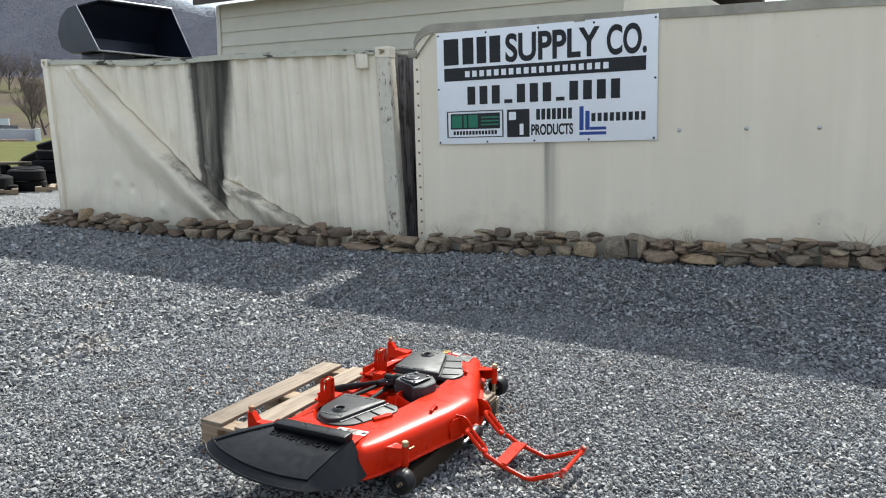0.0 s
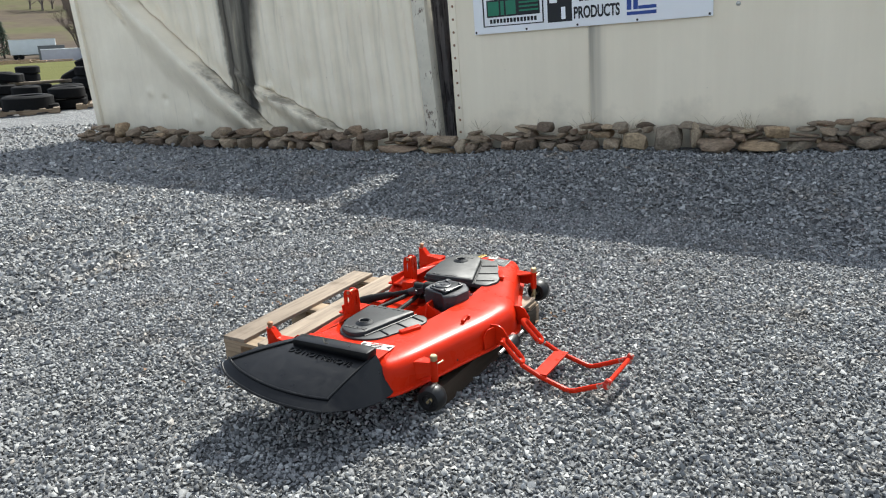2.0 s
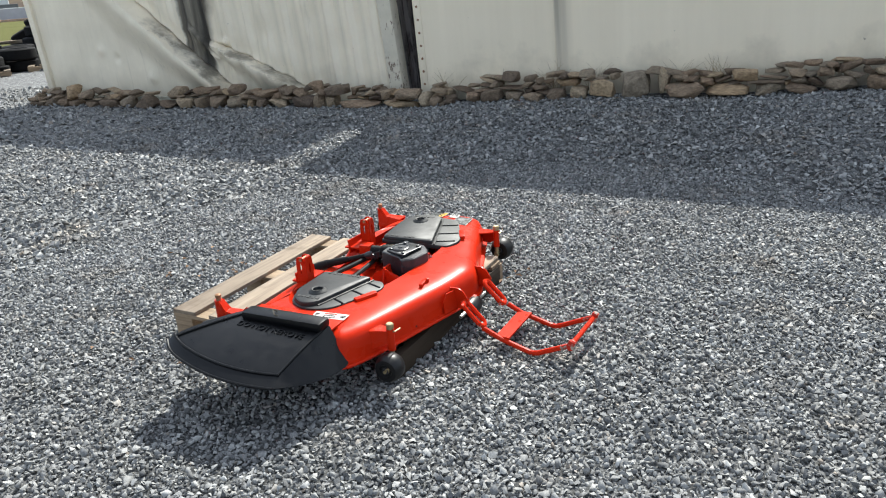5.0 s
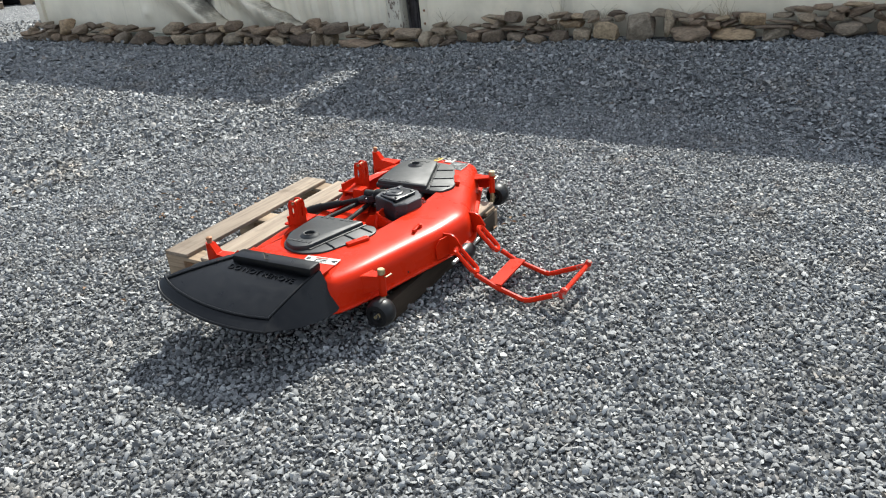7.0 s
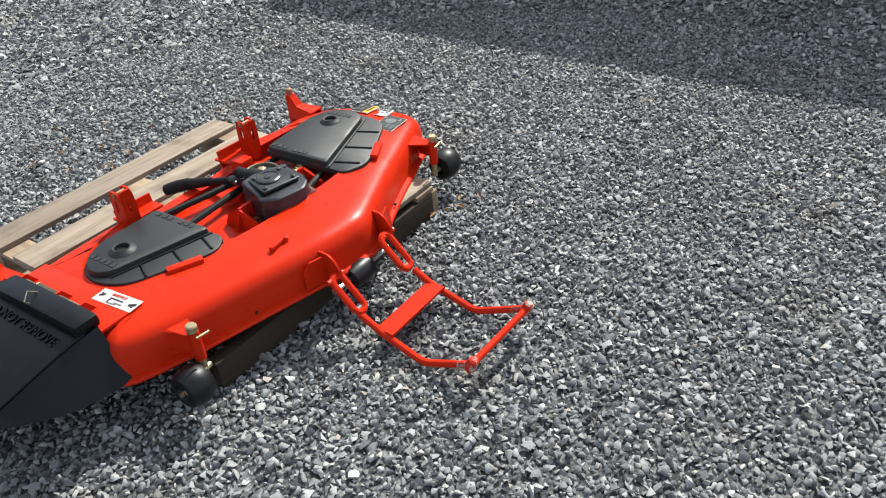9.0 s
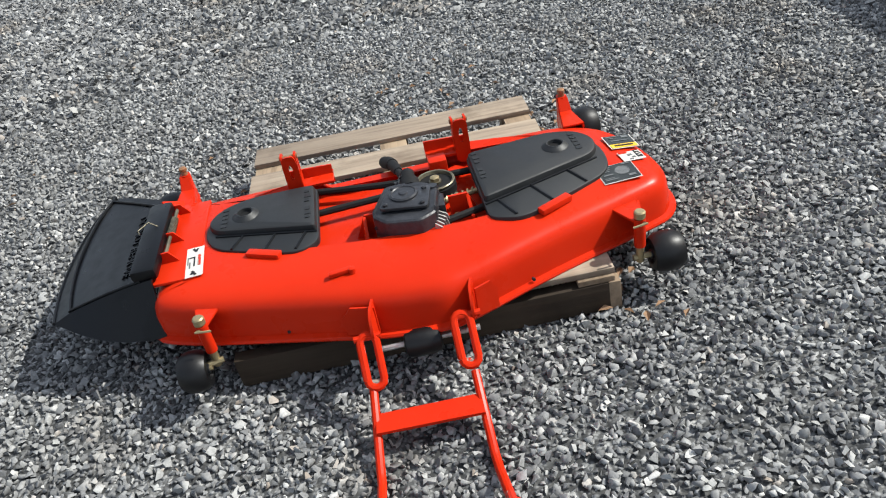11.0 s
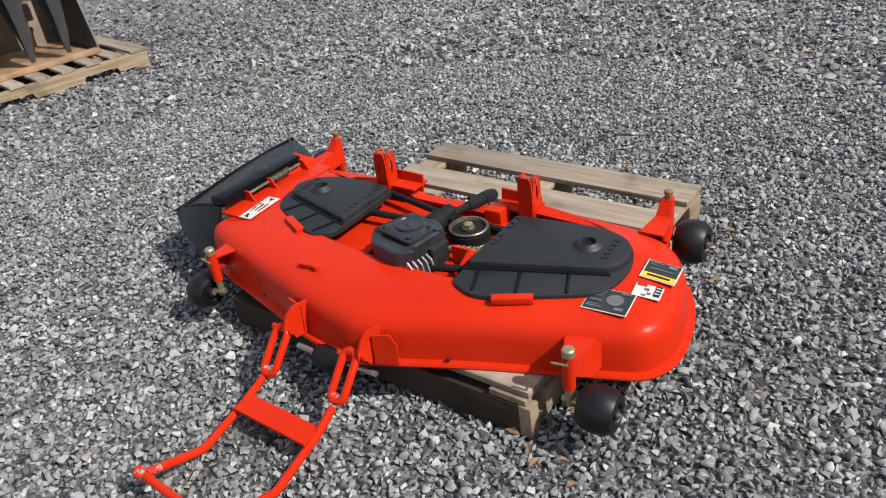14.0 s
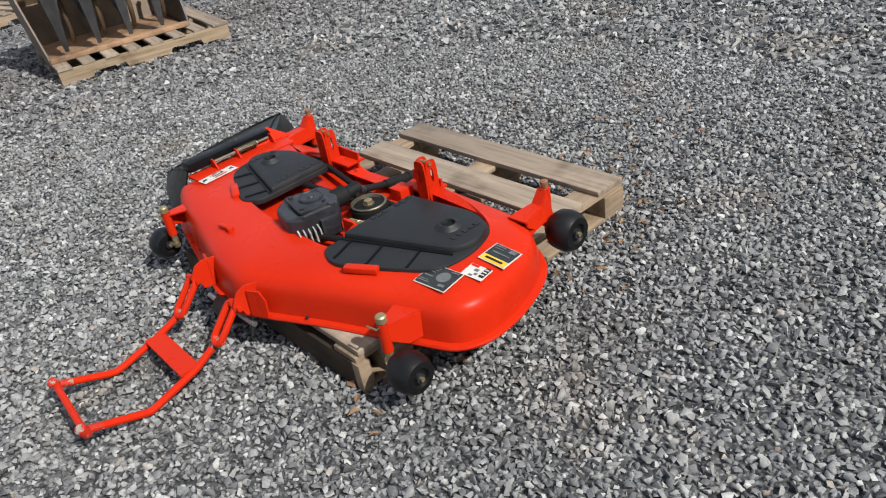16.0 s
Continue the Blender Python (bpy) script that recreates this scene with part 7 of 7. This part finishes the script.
    beside_trailer = ((0.18, 0.11, 0.0, 0.17), (0.43, 0.15, 0.0, 0.06), (0.74, 0.15, 0.0, 0.12), (0.95, 0.21, 0.0, 0.14), (1.18, 0.17, 0.0, 0.11), (1.40, 0.20, 0.0, 0.08), (1.63, 0.19, 0.0, 0.12), (1.85, 0.18, 0.0, 0.14), (2.08, 0.25, 0.0, 0.19), (2.39, 0.31, 0.0, 0.26), (2.64, 0.12, 0.05, 0.25), (2.85, 0.37, 0.0, 0.17), (3.22, 0.37, 0.0, 0.12), (3.34, 0.24, 0.11, 0.14), (3.54, 0.22, 0.0, 0.12), (3.80, 0.28, 0.0, 0.08), (4.11, 0.30, 0.0, 0.13), (4.41, 0.25, 0.0, 0.15), (4.68, 0.26, 0.0, 0.15), (1.14, 0.18, 0.18, 0.12), (1.60, 0.19, 0.21, 0.07), (1.73, 0.24, 0.13, 0.08), (1.92, 0.16, 0.19, 0.09), (3.98, 0.16, 0.13, 0.08))
    pale_ones = {0: (1, 16, 21), 1: (0, 7, 8, 10, 12, 13, 21)}
    for start, d, length, s_off, marked in ((C_LEFT + C_DIR * -0.15, C_DIR, 6.25, 0.0, beside_container), (T_LEFT, T_DIR, 5.6, 6.25, beside_trailer)):
        out = Vector((d.y, -d.x, 0))
        tops, footed, carried = {}, set(), {}
        shift = 0.15 if s_off == 0 else 0.0
        for n, (s, wide, z, high) in enumerate(marked):
            s += shift
            lay(start + d * s + out * (0.25 - 0.3 * z + rng.uniform(-0.02, 0.03)), d, wide, rng.uniform(0.22, 0.30), high, rise_at_wall(s + s_off) + z, rng.choice((0, 0, -5, 6)), 8, n in pale_ones[1 if s_off else 0])
            for j in range(int((s - wide * 0.46) / 0.05), int((s + wide * 0.46) / 0.05) + 1):
                tops[j] = max(tops.get(j, 0.0), z + high * 0.97)
                if z < 0.06:
                    footed.add(j)
                else:
                    carried[j] = min(z, carried.get(j, 9.0))
        for row in range(5):
            below, tops = tops, dict(tops)
            s = rng.uniform(-0.05, 0.1)
            while s < length:
                big = rng.random() < 0.16
                wide = rng.uniform(0.10, 0.24) if row == 0 else rng.uniform(0.08, 0.20)
                high = rng.uniform(0.065, 0.115) if row == 0 else rng.uniform(0.04, 0.08)
                if rng.random() < 0.13:
                    wide, high = wide + 0.16, high * 0.62
                if big and row == 0:
                    high += 0.05
                deep = rng.uniform(0.20, 0.32) - 0.025 * row
                g = rise_at_wall(s + s_off)
                lo, hi = int(s / 0.05), int((s + wide) / 0.05)
                above = [carried[j] for j in range(lo, hi + 1) if j in carried]
                if row == 0 and above:
                    high = max(high * 0.8, min(above) / 1.05 + 0.012)
                under = sorted(below.get(j, 0.0) for j in range(lo, hi + 1))[(hi - lo) // 4] if row else 0.0
                want = 0.250 + 0.06 * noise.noise((s * 0.9 + s_off, 3.3, 0)) - (0.015 if s_off == 0 else 0.0)
                taken = row == 0 and sum(1 for j in range(lo, hi + 1) if j in footed)
                if row == 0 and taken > 1:
                    s += 0.05
                    continue
                if row == 0 or (under > 0 and under + high * 0.65 < want):
                    p = start + d * (s + wide / 2) + out * (0.22 - 0.035 * row + rng.uniform(-0.03, 0.05))
                    lay(p, d, wide, deep, high, g + max(0.0, under - 0.010), rng.choice((0, 0, 0, -16, 14, 6)) if row else rng.choice((0, 0, 0, 6)), 14, rng.random() < 0.09)
                    for j in range(lo, hi + 1):
                        tops[j] = max(tops.get(j, 0.0), under + high * 0.97)
                s += wide * rng.uniform(0.84, 0.95)


build_border()


def build_dry_weeds():
    """Tufts of last year's dead weeds between the stones and the trailer."""
    rng = random.Random(8)
    for s, n in ((1.55, 26), (1.95, 14), (2.75, 12), (3.1, 30), (0.35, 12), (4.6, 16)):
        c = T_LEFT + T_DIR * s + Vector((T_DIR.y, -T_DIR.x, 0)) * 0.08
        base = root("dry_weed", Matrix.Translation((c.x, c.y, rise_at_wall(s + 6.25) + 0.05)), "dead straw-brown weed tuft behind the border stones", "weed", "dry weeds")
        bm = bmesh.new()
        for _ in range(n):
            a, ln = rng.uniform(0, 6.283), rng.uniform(0.14, 0.34)
            lean = rng.uniform(0.1, 0.6)
            p = Vector((rng.uniform(-0.10, 0.10), rng.uniform(-0.03, 0.03), 0))
            d = Vector((math.cos(a) * lean, -abs(math.sin(a)) * lean * 0.4, 1)).normalized()
            q = p + d * ln * 0.6
            e = q + (d + Vector((math.cos(a), 0, -0.5)) * 0.5).normalized() * ln * 0.4
            tube(bm, [p, q, e], [0.003, 0.0025, 0.001], 4)
        ob = part("stem", bm, M_STRAW, base, angle=0)
        ob["kind"] = "stuff"


build_dry_weeds()


def build_gravel():
    """Loose crushed stone, thickest where the deck stands."""
    rng = np.random.default_rng(7)
    rnd = random.Random(9)
    kinds = []
    for k in range(44):
        pts = []
        for _ in range(8 if k < 24 else 7):
            v = Vector((rnd.gauss(0, 1), rnd.gauss(0, 1), rnd.gauss(0, 1))).normalized()
            pts.append((v.x * rnd.uniform(0.85, 1.2), v.y * rnd.uniform(0.7, 1.05), v.z * rnd.uniform(0.55, 0.85)))
        bm = hull(pts)
        kinds.append((np.array([v.co[:] for v in bm.verts]), np.array([[v.index for v in f.verts] for f in bm.faces])))
        bm.free()

    def field(name, pitch, keep, size, label, forms):
        x0, x1, y0, y1 = -9.5, 6.5, -5.5, 13.0
        gx, gy = np.meshgrid(np.arange(x0, x1, pitch), np.arange(y0, y1, pitch))
        px = gx.ravel() + rng.uniform(-0.48, 0.48, gx.size) * pitch
        py = gy.ravel() + rng.uniform(-0.48, 0.48, gx.size) * pitch
        ok = keep(px, py)
        # nothing behind the faces of the container and the trailer
        for a, d in ((C_LEFT, C_DIR), (T_LEFT, T_DIR)):
            off = (px - a.x) * d.y - (py - a.y) * d.x
            along = (px - a.x) * d.x + (py - a.y) * d.y
            ok &= (off > 0.12) | (along < -0.3)
        px, py = px[ok], py[ok]
        n = len(px)
        sz = size * np.exp(rng.normal(0.0, 0.27, n)).clip(0.5, 1.75)
        kind = rng.integers(0, len(forms), n)
        vs, fs, at = [], [], 0
        for k, (fv, ff) in enumerate(forms):
            idx = np.nonzero(kind == k)[0]
            if not len(idx):
                continue
            m = len(idx)
            a, b, c = rng.uniform(0, 6.283, m), rng.normal(0, 0.45, m), rng.normal(0, 0.45, m)
            ca, sa, cb, sb, cc, sc = np.cos(a), np.sin(a), np.cos(b), np.sin(b), np.cos(c), np.sin(c)
            v = fv[None] * sz[idx][:, None, None]
            x, y, z = v[..., 0], v[..., 1], v[..., 2]
            y, z = y * cb[:, None] - z * sb[:, None], y * sb[:, None] + z * cb[:, None]
            x, z = x * cc[:, None] + z * sc[:, None], -x * sc[:, None] + z * cc[:, None]
            x, y = x * ca[:, None] - y * sa[:, None], x * sa[:, None] + y * ca[:, None]
            gz = np.array([ground_z(float(p), float(q)) for p, q in zip(px[idx], py[idx])])
            lift = gz + sz[idx] * rng.uniform(-0.20, 0.80, m)
            v = np.stack([x + px[idx][:, None], y + py[idx][:, None], z + lift[:, None]], -1)
            vs.append(v.reshape(-1, 3))
            fs.append((ff[None] + (at + np.arange(m) * len(fv))[:, None, None]).reshape(-1, 3))
            at += m * len(fv)
        ob = mesh_from(name, np.concatenate(vs), np.concatenate(fs), M_STONE)
        ob.data.polygons.foreach_set("use_smooth", [True] * len(ob.data.polygons))
        ob.data.set_sharp_from_angle(angle=radians(72))
        tagged(ob, label, "gravel", kind="stuff")
        return n

    def near(x, y):
        return np.hypot(x - 0.2, y - 3.55) < 2.75

    def middle(x, y):
        return ~near(x, y) & (np.hypot(x + 0.3, y - 4.2) < 5.6)

    def far(x, y):
        return ~near(x, y) & ~middle(x, y) & (y > -3.5)
    field("gravel", 0.0150, near, 0.0104, "loose grey crushed gravel round the mower deck", kinds[:24])
    field("gravel", 0.0270, middle, 0.0172, "loose grey crushed gravel across the yard", kinds[24:])
    field("gravel", 0.075, far, 0.026, "scattered coarse grey gravel farther out", kinds[24:])


build_gravel()


def build_litter():
    """Dead leaves and bark crumbs blown against the pallet and over the yard."""
    rng = random.Random(17)
    spots = [(DECK @ Vector((-0.84, 0.25, 0)), 0.30, 46), (DECK @ Vector((-0.62, 0.56, 0)), 0.22, 30), (DECK @ Vector((0.34, 0.52, 0)), 0.16, 14), (Vector((1.05, 1.95, 0)), 0.14, 9), (Vector((-1.62, 2.55, 0)), 0.16, 8), (DECK @ Vector((-0.55, -0.62, 0)), 0.2, 10)]
    bm = bmesh.new()
    for c, spread, n in spots:
        for _ in range(n):
            p = Vector((c.x + rng.gauss(0, spread), c.y + rng.gauss(0, spread * 0.6), 0.018 + rng.uniform(0, 0.008)))
            ln, wd = rng.uniform(0.010, 0.024), rng.uniform(0.005, 0.012)
            m = Matrix.Translation(p) @ Matrix.Rotation(rng.uniform(0, 6.28), 4, "Z") @ Matrix.Rotation(rng.uniform(-0.5, 0.5), 4, "X")
            mid = [bm.verts.new(m @ Vector((x, 0, -0.003))) for x in (-ln, 0, ln)]
            top = bm.verts.new(m @ Vector((0, wd, 0.004)))
            low = bm.verts.new(m @ Vector((0, -wd, 0.005)))
            for q in ((mid[0], mid[1], top), (mid[1], mid[2], top), (mid[1], mid[0], low), (mid[2], mid[1], low)):
                bm.faces.new(q)
    ob = finish("leaf_litter", bm, M_LEAF, 0)
    tagged(ob, "scattered brown dead leaves on the gravel", "leaves", kind="stuff")


build_litter()
